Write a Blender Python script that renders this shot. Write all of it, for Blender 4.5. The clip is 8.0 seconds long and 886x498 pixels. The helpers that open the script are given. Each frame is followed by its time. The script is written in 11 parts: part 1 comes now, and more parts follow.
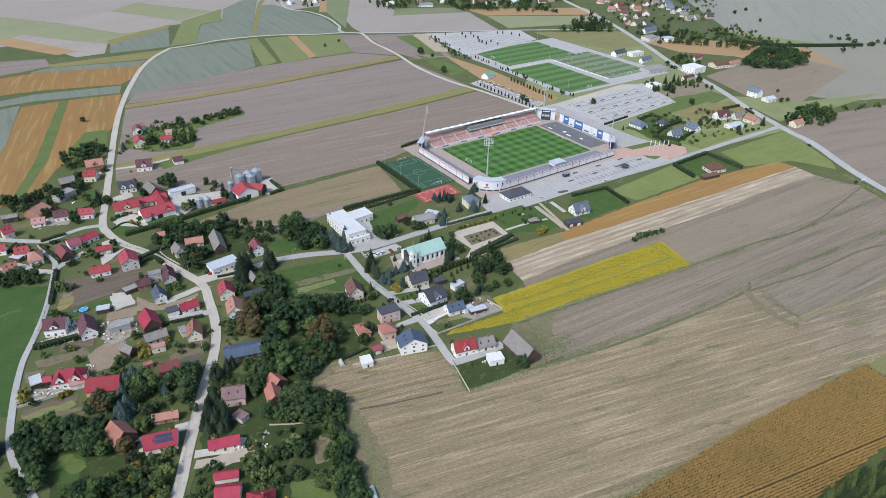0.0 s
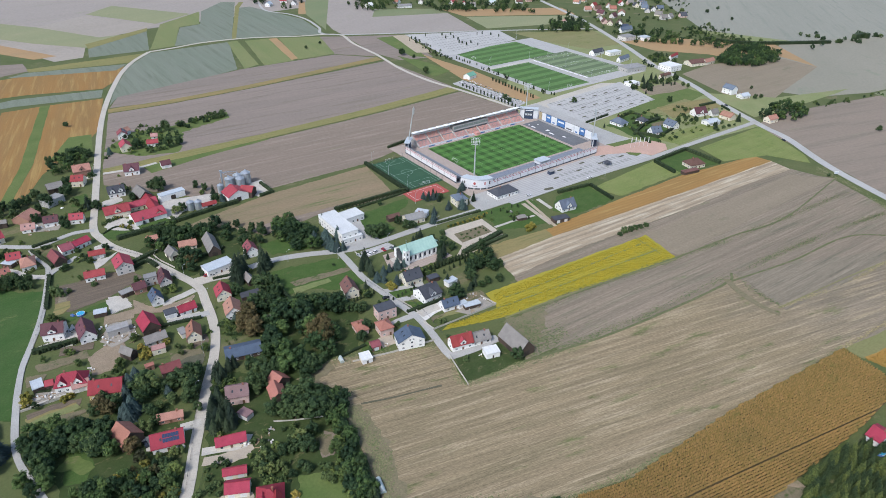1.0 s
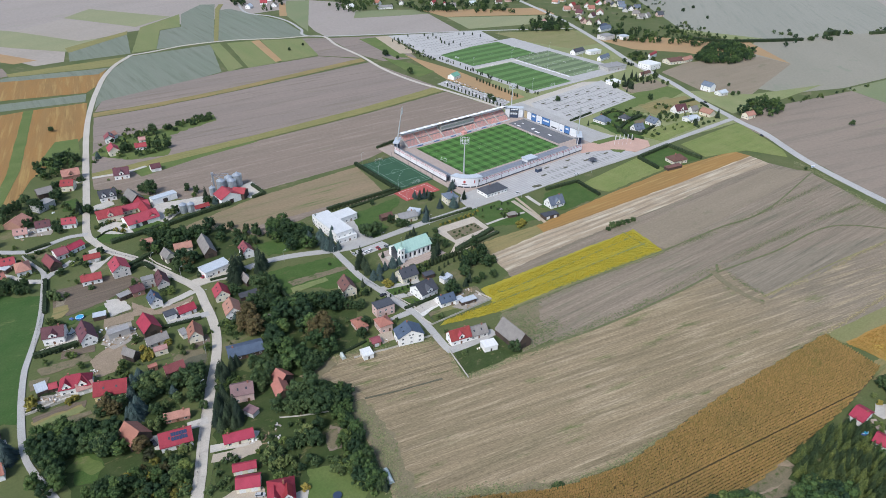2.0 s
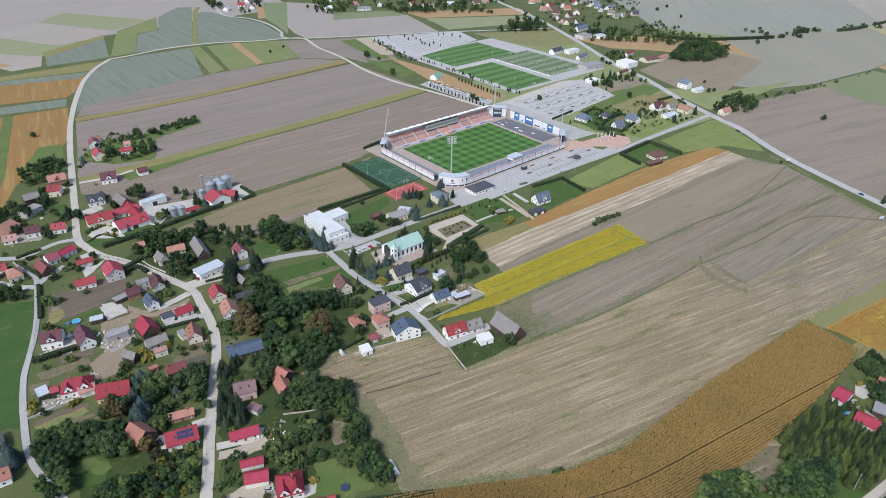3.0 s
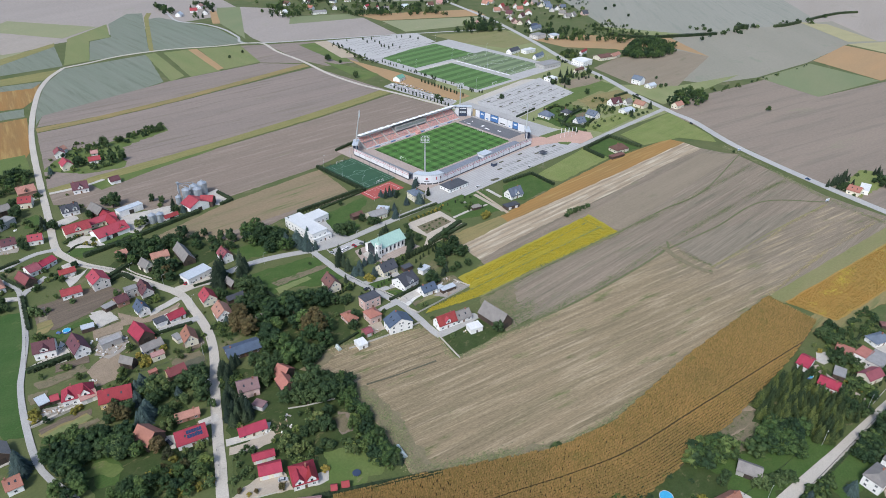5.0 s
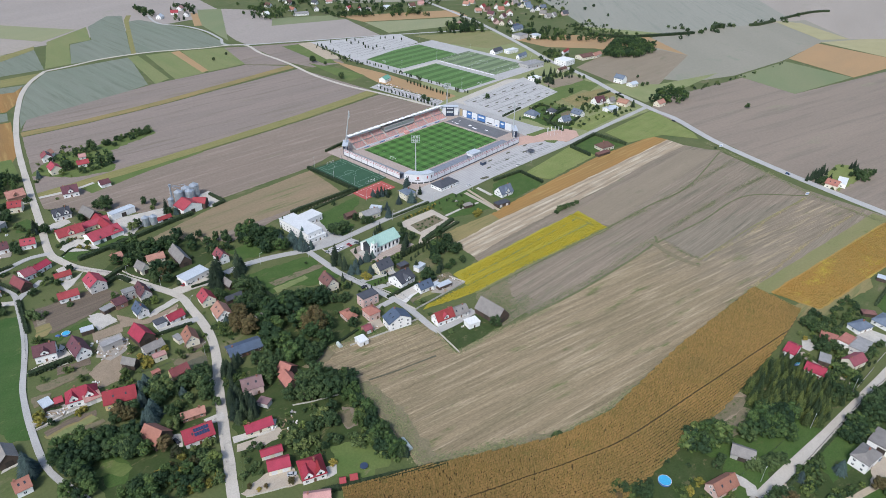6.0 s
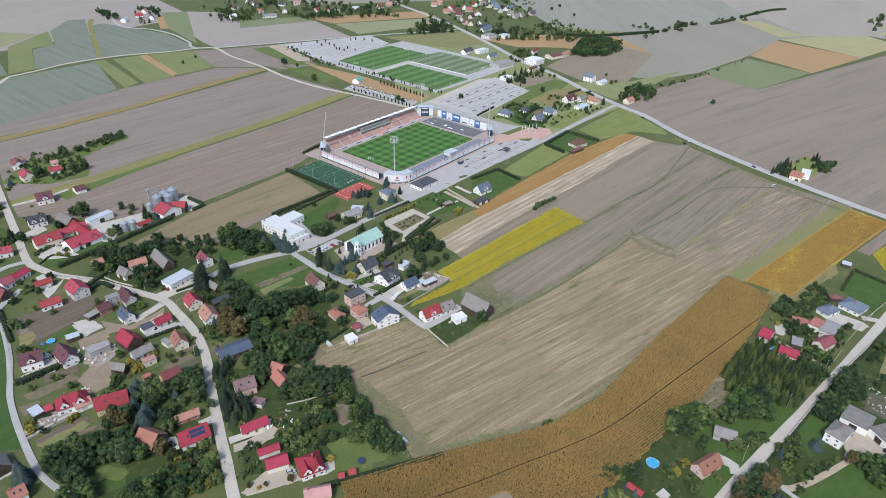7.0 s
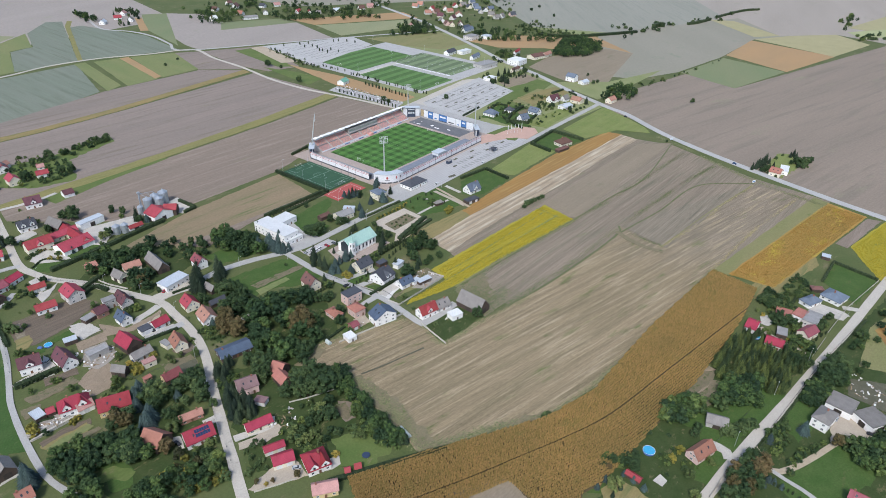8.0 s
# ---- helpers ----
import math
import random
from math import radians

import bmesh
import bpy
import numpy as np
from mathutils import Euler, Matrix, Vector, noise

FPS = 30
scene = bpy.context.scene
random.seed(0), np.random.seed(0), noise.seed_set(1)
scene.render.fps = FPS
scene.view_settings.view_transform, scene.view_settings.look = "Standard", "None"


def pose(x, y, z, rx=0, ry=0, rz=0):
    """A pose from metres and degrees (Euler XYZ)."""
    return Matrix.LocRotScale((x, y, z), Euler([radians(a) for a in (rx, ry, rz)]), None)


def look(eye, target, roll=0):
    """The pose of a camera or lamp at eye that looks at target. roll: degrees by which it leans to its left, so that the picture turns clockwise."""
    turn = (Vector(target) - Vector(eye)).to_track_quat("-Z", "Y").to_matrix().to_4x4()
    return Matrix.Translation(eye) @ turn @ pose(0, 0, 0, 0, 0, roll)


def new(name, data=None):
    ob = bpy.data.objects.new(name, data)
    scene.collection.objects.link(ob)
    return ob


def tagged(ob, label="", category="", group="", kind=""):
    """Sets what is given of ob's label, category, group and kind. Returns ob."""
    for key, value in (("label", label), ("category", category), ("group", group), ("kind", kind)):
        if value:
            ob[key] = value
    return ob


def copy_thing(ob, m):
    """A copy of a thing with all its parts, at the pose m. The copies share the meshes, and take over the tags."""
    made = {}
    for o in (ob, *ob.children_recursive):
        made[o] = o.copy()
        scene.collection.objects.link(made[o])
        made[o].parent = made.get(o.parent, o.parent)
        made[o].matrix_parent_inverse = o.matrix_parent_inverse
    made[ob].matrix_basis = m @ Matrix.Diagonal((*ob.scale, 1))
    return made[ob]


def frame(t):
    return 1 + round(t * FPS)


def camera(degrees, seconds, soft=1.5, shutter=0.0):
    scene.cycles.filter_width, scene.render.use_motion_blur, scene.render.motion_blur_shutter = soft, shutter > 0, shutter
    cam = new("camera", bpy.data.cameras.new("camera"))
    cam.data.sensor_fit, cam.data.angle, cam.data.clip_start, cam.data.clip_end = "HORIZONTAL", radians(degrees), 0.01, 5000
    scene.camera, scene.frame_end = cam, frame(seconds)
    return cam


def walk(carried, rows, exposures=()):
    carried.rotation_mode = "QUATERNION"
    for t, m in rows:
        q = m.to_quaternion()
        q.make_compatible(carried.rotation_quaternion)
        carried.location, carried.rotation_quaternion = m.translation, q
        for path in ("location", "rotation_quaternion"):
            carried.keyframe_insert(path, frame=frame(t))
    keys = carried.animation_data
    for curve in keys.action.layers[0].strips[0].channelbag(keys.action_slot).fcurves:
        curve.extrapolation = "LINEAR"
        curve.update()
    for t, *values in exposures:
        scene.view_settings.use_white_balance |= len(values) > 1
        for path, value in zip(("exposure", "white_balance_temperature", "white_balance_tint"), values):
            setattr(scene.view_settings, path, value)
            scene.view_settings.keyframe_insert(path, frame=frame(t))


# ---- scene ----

cam = camera(69.08, 8.0, soft=0.5)
PATH = [
    (0, (-360.00, -408.16, 220.95), (-213.93, -196.79, 66.08), 0.94),
    (0.5, (-365.93, -408.99, 222.46), (-215.29, -200.84, 67.60), 0.95),
    (1, (-371.91, -409.63, 223.86), (-217.61, -204.07, 69.14), 0.96),
    (1.5, (-377.93, -410.08, 225.16), (-219.99, -207.23, 70.53), 0.96),
    (3, (-396.12, -410.32, 228.59), (-226.53, -216.82, 74.33), 0.96),
    (3.5, (-402.18, -410.04, 229.60), (-228.40, -220.08, 75.61), 0.97),
    (4, (-408.23, -409.58, 230.57), (-230.29, -223.38, 76.74), 0.99),
    (4.5, (-414.25, -408.95, 231.50), (-232.13, -226.66, 77.86), 1.01),
    (6, (-432.05, -405.99, 234.18), (-240.38, -233.35, 81.02), 1.15),
    (6.5, (-437.86, -404.66, 235.06), (-241.49, -237.18, 82.12), 1.23),
    (7, (-443.59, -403.15, 235.95), (-242.50, -241.16, 83.23), 1.33),
    (7.5, (-449.22, -401.48, 236.87), (-244.89, -243.44, 84.32), 1.44),
    (8, (-454.76, -399.64, 237.82), (-247.61, -245.07, 85.53), 1.58),
]
walk(cam, [(t, look(eye, target, roll)) for t, eye, target, roll in PATH])

# ---- light: a bright, hazy, thinly overcast day ----
SUN_EL, SUN_AZ = 48.0, 200.0
world = bpy.data.worlds.new("sky")
scene.world = world
world.use_nodes = True
wn = world.node_tree.nodes
sky = wn.new("ShaderNodeTexSky")
sky.sky_type, sky.sun_disc = "NISHITA", False
sky.sun_elevation, sky.sun_rotation = radians(SUN_EL), radians(90 - SUN_AZ)
sky.air_density, sky.dust_density, sky.ozone_density = 1.0, 1.5, 1.5
world.node_tree.links.new(sky.outputs[0], wn["Background"].inputs[0])
wn["Background"].inputs[1].default_value = 0.142
sun_data = bpy.data.lights.new("sun", "SUN")
sun_data.energy, sun_data.angle, sun_data.color = 2.2, radians(12), (0.965, 0.965, 0.975)
sun = new("sun", sun_data)
sun.matrix_world = look((0, 0, 0), (-math.cos(radians(SUN_AZ)) * math.cos(radians(SUN_EL)), -math.sin(radians(SUN_AZ)) * math.cos(radians(SUN_EL)), -math.sin(radians(SUN_EL))))
scene.view_settings.exposure = 0.5

import collections


# ---- materials ----
def surface(name, a, b, big=8.0, fine=0.8, rough=0.9, bump=0.0, metal=0.0, turn=0.0, stretch=1.0, spots=None, vary=0.0, island=0.0, rows=None, streak=None, speck=1.0, drills=None, fade=None):
    """A two-scale mottled surface. a, b: its two colours; big, fine: grain sizes in metres; turn, stretch: grain drawn out along a
    heading; spots: (colour, size, share) of patches of another growth or stain; rows: (spacing, strength) of furrows or courses;
    streak: (colour, size, share) of long pale or dark bands along the heading; drills: (size, strength) of fine lines left by the
    machines along the heading; fade: (x0, x1, colour, colour) to which the growth changes from x0 to x1; vary, island: change from object to object, piece to piece."""
    m = bpy.data.materials.new(name)
    m.use_nodes = True
    nt = m.node_tree
    n, link = nt.nodes, nt.links.new
    bsdf = n["Principled BSDF"]
    bsdf.inputs["Roughness"].default_value, bsdf.inputs["Metallic"].default_value = rough, metal
    bsdf.inputs["Specular IOR Level"].default_value = 0.25 if rough > 0.6 else 0.5
    coord = n.new("ShaderNodeTexCoord")

    def mapped(size, drawn):
        mp = n.new("ShaderNodeMapping")
        mp.vector_type = "TEXTURE"
        mp.inputs["Rotation"].default_value = (0, 0, radians(turn))
        mp.inputs["Scale"].default_value = (size * drawn, size, size)
        link(coord.outputs["Object"], mp.inputs["Vector"])
        return mp.outputs[0]

    def grain(size, drawn, detail=4.0, r=0.6):
        t = n.new("ShaderNodeTexNoise")
        t.inputs["Scale"].default_value, t.inputs["Detail"].default_value, t.inputs["Roughness"].default_value = 1.0, detail, r
        link(mapped(size, drawn), t.inputs["Vector"])
        return t.outputs[0]

    def ramp(src, lo, hi):
        t = n.new("ShaderNodeMapRange")
        t.inputs["From Min"].default_value, t.inputs["From Max"].default_value = lo, hi
        link(src, t.inputs["Value"])
        return t.outputs[0]

    def mix(fac, c1, c2, how="MIX"):
        t = n.new("ShaderNodeMix")
        t.data_type, t.blend_type = "RGBA", how
        for sock, c in ((t.inputs[6], c1), (t.inputs[7], c2)):
            if isinstance(c, tuple):
                sock.default_value = (*c, 1)
            else:
                link(c, sock)
        if isinstance(fac, float):
            t.inputs[0].default_value = fac
        else:
            link(fac, t.inputs[0])
        return t.outputs[2]

    colour = mix(ramp(grain(big, stretch), 0.3, 0.7), a, b)
    if fade:
        split = n.new("ShaderNodeSeparateXYZ")
        link(coord.outputs["Object"], split.inputs[0])
        wander = n.new("ShaderNodeMath")
        wander.operation = "MULTIPLY_ADD"
        wander.inputs[1].default_value = 1.6 * (fade[1] - fade[0])
        link(grain(7.0, 9.0, 4.0), wander.inputs[0])
        link(split.outputs[0], wander.inputs[2])
        shift = 0.8 * (fade[1] - fade[0])
        colour = mix(ramp(wander.outputs[0], fade[0] + shift, fade[1] + shift), colour, mix(ramp(grain(14.0, 8.0), 0.35, 0.65), fade[2], fade[3]))
    if streak:
        colour = mix(ramp(grain(streak[1], 14.0, 3.0), 0.62 - 0.25 * streak[2], 0.75 - 0.2 * streak[2]), colour, streak[0])
    if spots:
        colour = mix(ramp(grain(spots[1], max(1.6, 0.4 * stretch), 6.0, 0.7), 0.72 - 0.35 * spots[2], 0.8 - 0.3 * spots[2]), colour, spots[0])
    if drills:
        for size, amount in ((drills[0], drills[1]), (drills[0] * 5.0, drills[1] * 0.8)):
            line = n.new("ShaderNodeMapRange")
            line.inputs["From Min"].default_value, line.inputs["From Max"].default_value = 0.3, 0.7
            line.inputs["To Min"].default_value, line.inputs["To Max"].default_value = 1 - amount, 1 + amount
            link(grain(size, 60.0, 2.0, 0.5), line.inputs["Value"])
            tone = n.new("ShaderNodeCombineColor")
            for k in range(3):
                link(line.outputs[0], tone.inputs[k])
            colour = mix(1.0, colour, tone.outputs[0], "MULTIPLY")
    small = grain(fine, 1.0 + 0.3 * (stretch - 1.0), 5.0, 0.7)
    height = small
    shade = n.new("ShaderNodeMapRange")
    shade.inputs["To Min"].default_value, shade.inputs["To Max"].default_value = 1 - 0.38 * speck, 1 + 0.38 * speck
    link(small, shade.inputs["Value"])
    grey = n.new("ShaderNodeCombineColor")
    for k in range(3):
        link(shade.outputs[0], grey.inputs[k])
    colour = mix(1.0, colour, grey.outputs[0], "MULTIPLY")
    if rows:
        w = n.new("ShaderNodeTexWave")
        w.wave_type, w.bands_direction = "BANDS", "Y"
        w.inputs["Scale"].default_value, w.inputs["Distortion"].default_value = 0.314, 0.6
        w.inputs["Detail"].default_value, w.inputs["Detail Scale"].default_value = 2.0, 0.4
        link(mapped(rows[0], 1.0), w.inputs["Vector"])
        colour = mix(rows[1], colour, mix(1.0, colour, w.outputs[0], "MULTIPLY"))
        height = w.outputs[1]
    for amount, node, socket in ((vary, "ShaderNodeObjectInfo", "Random"), (island, "ShaderNodeNewGeometry", "Random Per Island")):
        if not amount:
            continue
        hsv, src = n.new("ShaderNodeHueSaturation"), n.new(node).outputs[socket]
        for sock, lo, hi in (("Value", 1 - amount, 1 + amount), ("Hue", 0.5 + amount * 0.05, 0.5 - amount * 0.06)):
            v = n.new("ShaderNodeMapRange")
            v.inputs["To Min"].default_value, v.inputs["To Max"].default_value = lo, hi
            link(src, v.inputs["Value"])
            link(v.outputs[0], hsv.inputs[sock])
        link(colour, hsv.inputs["Color"])
        colour = hsv.outputs[0]
    link(colour, bsdf.inputs["Base Color"])
    if bump:
        bp = n.new("ShaderNodeBump")
        bp.inputs["Strength"].default_value, bp.inputs["Distance"].default_value = min(1.0, bump), fine * 0.3
        link(height, bp.inputs["Height"])
        link(bp.outputs[0], bsdf.inputs["Normal"])
    return m


M = {}


def mix_in(name, *a, **k):
    M[name] = surface(name, *a, **k)


# land: headings follow the parcels, which lie along the stadium's long side
ALONG = -3.0
mix_in("meadow_grass", (0.0723, 0.0994, 0.0323), (0.111, 0.121, 0.0485), big=30, fine=1.2, spots=((0.165, 0.145, 0.08), 22, 0.42))
mix_in("grass", (0.085, 0.13, 0.034), (0.125, 0.155, 0.05), big=18, fine=1.2, spots=((0.19, 0.17, 0.09), 14, 0.35))
mix_in("lawn", (0.0443, 0.0902, 0.0193), (0.0684, 0.109, 0.029), big=8, fine=0.8, spots=((0.095, 0.105, 0.04), 6, 0.35), speck=1.3)
mix_in("verge", (0.1, 0.12, 0.05), (0.15, 0.15, 0.078), big=4, fine=0.7, spots=((0.19, 0.165, 0.105), 5, 0.45), speck=1.3)
mix_in("meadow_green", (0.0375, 0.0863, 0.0195), (0.0585, 0.101, 0.0285), big=12, fine=0.9, spots=((0.11, 0.135, 0.05), 9, 0.35), speck=1.3)
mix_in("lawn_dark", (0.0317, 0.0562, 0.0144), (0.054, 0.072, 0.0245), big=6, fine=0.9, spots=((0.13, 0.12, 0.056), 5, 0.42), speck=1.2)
mix_in("dirt", (0.19, 0.155, 0.1), (0.14, 0.125, 0.075), big=4, fine=0.7, spots=((0.075, 0.1, 0.035), 4, 0.55), speck=1.3)
mix_in("garden_soil", (0.155, 0.12, 0.09), (0.125, 0.1, 0.074), big=6, fine=0.5, turn=ALONG, stretch=4, spots=((0.115, 0.115, 0.06), 4, 0.35), speck=1.2, drills=(0.6, 0.14))
mix_in("yard_earth", (0.29, 0.225, 0.16), (0.235, 0.185, 0.13), big=5, fine=0.5, spots=((0.17, 0.155, 0.09), 4, 0.4), speck=1.3)
mix_in("forecourt", (0.42, 0.36, 0.28), (0.36, 0.31, 0.25), big=5, fine=0.5, spots=((0.3, 0.27, 0.21), 3, 0.3))
mix_in("gravel", (0.34, 0.31, 0.27), (0.26, 0.235, 0.2), big=3, fine=0.5, spots=((0.16, 0.15, 0.11), 3, 0.35))
mix_in("bed_dark", (0.085, 0.085, 0.055), (0.12, 0.115, 0.08), big=3, fine=0.6)
mix_in("foil", (0.5, 0.56, 0.54), (0.42, 0.48, 0.46), big=2, fine=0.4, rough=0.35)
mix_in("roof_copper_green", (0.16, 0.36, 0.26), (0.13, 0.3, 0.22), big=3, fine=0.4, rough=0.6)
mix_in("stubble", (0.268, 0.207, 0.128), (0.205, 0.165, 0.098), big=12, fine=0.55, turn=-13, stretch=10, streak=((0.318, 0.254, 0.163), 3.0, 0.45), spots=((0.139, 0.146, 0.061), 10, 0.42), speck=2.1, drills=(0.5, 0.19), fade=(-70, 10, (0.231, 0.186, 0.134), (0.2, 0.165, 0.115)))
mix_in("stubble_small", (0.268, 0.207, 0.128), (0.210, 0.169, 0.098), big=10, fine=0.55, turn=-13, stretch=9, streak=((0.308, 0.246, 0.156), 2.5, 0.5), spots=((0.144, 0.148, 0.063), 9, 0.42), speck=2.1, drills=(0.5, 0.26))
mix_in("soil_grey", (0.237, 0.190, 0.140), (0.201, 0.165, 0.121), big=24, fine=0.9, turn=ALONG, stretch=8, streak=((0.179, 0.158, 0.110), 4.0, 0.45), spots=((0.156, 0.163, 0.088), 14, 0.35), speck=1.3, drills=(0.55, 0.17))
mix_in("soil_dark", (0.2, 0.168, 0.122), (0.226, 0.19, 0.14), big=20, fine=0.9, turn=ALONG, stretch=8, streak=((0.168, 0.148, 0.106), 3.0, 0.45), speck=1.2, drills=(0.55, 0.17))
mix_in("soil_pale", (0.250, 0.205, 0.147), (0.219, 0.18, 0.126), big=20, fine=1.0, turn=ALONG, stretch=6, spots=((0.184, 0.165, 0.107), 16, 0.4), speck=0.9, drills=(0.9, 0.045))
mix_in("soil_brown", (0.231, 0.181, 0.143), (0.194, 0.156, 0.121), big=40, fine=0.9, turn=ALONG, stretch=9, streak=((0.260, 0.21, 0.167), 5.0, 0.4), spots=((0.204, 0.185, 0.121), 22, 0.3), speck=1.1, drills=(0.9, 0.045))
mix_in("soil_rose", (0.25, 0.203, 0.171), (0.211, 0.175, 0.147), big=50, fine=0.9, turn=ALONG, stretch=9, streak=((0.189, 0.157, 0.126), 6.0, 0.35), spots=((0.219, 0.19, 0.136), 26, 0.3), speck=1.1, drills=(0.9, 0.045))
mix_in("soil_green", (0.188, 0.206, 0.16), (0.162, 0.19, 0.14), big=30, fine=1.2, turn=88, stretch=8, speck=0.8, drills=(1.6, 0.035), rows=(14, 0.045), streak=((0.15, 0.168, 0.125), 6.0, 0.4))
# distant soils, crops and meadows: haze is mixed into their paler, greyer colours
mix_in("soil_grey_hazed", (0.275, 0.268, 0.222), (0.245, 0.244, 0.2), big=80, fine=3, turn=40, stretch=8, streak=((0.225, 0.232, 0.19), 9.0, 0.4), speck=0.55)
mix_in("soil_grey_hazed2", (0.27, 0.25, 0.198), (0.236, 0.226, 0.176), big=70, fine=3, turn=40, stretch=4, spots=((0.205, 0.222, 0.16), 50, 0.4), speck=0.55)
mix_in("soil_pale_hazed", (0.337, 0.296, 0.253), (0.296, 0.262, 0.220), big=70, fine=2.5, turn=15, stretch=6, spots=((0.275, 0.255, 0.204), 40, 0.35), speck=0.8)
mix_in("soil_pink_hazed", (0.322, 0.283, 0.25), (0.286, 0.253, 0.223), big=70, fine=2.5, turn=15, stretch=6, spots=((0.275, 0.262, 0.204), 40, 0.35), speck=0.8)
mix_in("ochre", (0.33, 0.185, 0.06), (0.27, 0.165, 0.06), big=18, fine=1.0, turn=ALONG, stretch=5, streak=((0.36, 0.24, 0.085), 4.0, 0.4), rows=(3, 0.09), speck=0.55)
mix_in("ochre_left", (0.29, 0.155, 0.05), (0.225, 0.14, 0.055), big=18, fine=1.2, turn=77, stretch=6, streak=((0.32, 0.21, 0.075), 5.0, 0.45), speck=0.55, drills=(1.0, 0.05))
mix_in("ochre_hazed", (0.37, 0.235, 0.118), (0.315, 0.215, 0.115), big=30, fine=2.0, turn=ALONG, stretch=5, speck=0.55)
mix_in("soybean", (0.34, 0.19, 0.05), (0.29, 0.21, 0.06), big=45, fine=1.2, spots=((0.42, 0.33, 0.06), 20, 0.5), turn=ALONG, stretch=3, bump=0.6)
mix_in("straw", (0.40, 0.32, 0.22), (0.33, 0.26, 0.18), big=12, fine=0.8, turn=ALONG, stretch=6, streak=((0.5, 0.43, 0.32), 2.6, 0.55), rows=(5.2, 0.22), drills=(0.8, 0.12))
mix_in("drygrass", (0.26, 0.205, 0.09), (0.2, 0.175, 0.075), big=12, fine=0.9, turn=ALONG, stretch=4, streak=((0.14, 0.15, 0.06), 3.0, 0.4))
mix_in("drygrass_hazed", (0.351, 0.316, 0.175), (0.304, 0.281, 0.152), big=20, fine=2, speck=0.55)
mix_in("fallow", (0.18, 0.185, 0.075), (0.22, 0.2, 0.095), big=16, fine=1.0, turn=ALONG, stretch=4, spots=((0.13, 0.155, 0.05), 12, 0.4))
mix_in("fallow_hazed", (0.25, 0.252, 0.142), (0.22, 0.235, 0.13), big=40, fine=2, turn=20, stretch=4, spots=((0.28, 0.26, 0.16), 25, 0.3), speck=0.8)
mix_in("meadow_hazed", (0.16, 0.195, 0.098), (0.195, 0.208, 0.112), big=40, fine=2, turn=20, stretch=3, speck=0.55)
# a far meadow in a patch of sun: the sunlight is in its colour
mix_in("meadow_sunlit", (0.34, 0.36, 0.19), (0.3, 0.325, 0.165), big=30, fine=2, speck=0.55)
mix_in("strip_green", (0.15, 0.185, 0.07), (0.19, 0.2, 0.085), big=20, fine=1.5, turn=88, stretch=6)
mix_in("stripgold", (0.27, 0.2, 0.085), (0.22, 0.178, 0.075), big=14, fine=1, turn=ALONG, stretch=6, streak=((0.16, 0.16, 0.06), 2, 0.4))
mix_in("stripyellow", (0.24, 0.21, 0.08), (0.19, 0.182, 0.072), big=14, fine=1, turn=ALONG, stretch=6, streak=((0.165, 0.172, 0.06), 2, 0.45))
mix_in("fieldgreen", (0.255, 0.19, 0.12), (0.2, 0.162, 0.095), big=18, fine=1.2, turn=ALONG, stretch=6, streak=((0.14, 0.15, 0.065), 5.0, 0.3))
mix_in("mustard_floor", (0.34, 0.28, 0.03), (0.28, 0.25, 0.035), big=12, fine=0.8, turn=ALONG, stretch=3, spots=((0.16, 0.18, 0.04), 9, 0.3), bump=0.5)
mix_in("sand", (0.42, 0.35, 0.26), (0.36, 0.3, 0.22), big=8, fine=0.7, spots=((0.25, 0.22, 0.15), 6, 0.3))
# made ground
mix_in("asphalt_pale", (0.48, 0.44, 0.378), (0.418, 0.382, 0.328), big=14, fine=0.6, spots=((0.31, 0.29, 0.255), 9, 0.3))
mix_in("asphalt_far", (0.42, 0.41, 0.39), (0.36, 0.355, 0.34), big=20, fine=0.8)
mix_in("asphalt_grey", (0.40, 0.39, 0.37), (0.34, 0.333, 0.315), big=12, fine=0.6, spots=((0.35, 0.34, 0.32), 8, 0.3))
mix_in("concrete_pale", (0.5, 0.47, 0.42), (0.4, 0.375, 0.335), big=6, fine=0.6, spots=((0.28, 0.26, 0.22), 4, 0.3))
mix_in("paving_grey", (0.44, 0.43, 0.415), (0.39, 0.38, 0.37), big=10, fine=0.6, rows=(2.5, 0.15))
mix_in("paving_rose", (0.42, 0.34, 0.295), (0.36, 0.3, 0.26), big=8, fine=0.6, rows=(2.0, 0.12))
# buildings
for key, c in {"red": (0.34, 0.058, 0.068), "crimson": (0.31, 0.038, 0.056), "crimson_dull": (0.25, 0.075, 0.085), "maroon": (0.13, 0.055, 0.065), "terracotta": (0.36, 0.16, 0.118), "orange": (0.40, 0.21, 0.155), "mauve": (0.25, 0.155, 0.155), "pink": (0.42, 0.24, 0.21), "brown": (0.16, 0.085, 0.07), "anthracite": (0.075, 0.08, 0.095), "blue": (0.075, 0.1, 0.15), "slate_blue": (0.14, 0.17, 0.22), "slate": (0.23, 0.215, 0.2), "felt": (0.30, 0.295, 0.29)}.items():
    dark = tuple(v * 0.75 for v in c)
    mix_in("roof_" + key, c, dark, big=3.5, fine=0.35, rough=0.7 if key not in ("slate", "felt") else 0.85, bump=0.3, vary=0.14, spots=(tuple(v * 0.6 + 0.03 for v in c), 2.2, 0.25))
mix_in("roof_pale_metal", (0.52, 0.56, 0.6), (0.45, 0.49, 0.53), big=4, fine=0.4, rough=0.45, rows=(0.9, 0.15), spots=((0.34, 0.34, 0.34), 3, 0.25))
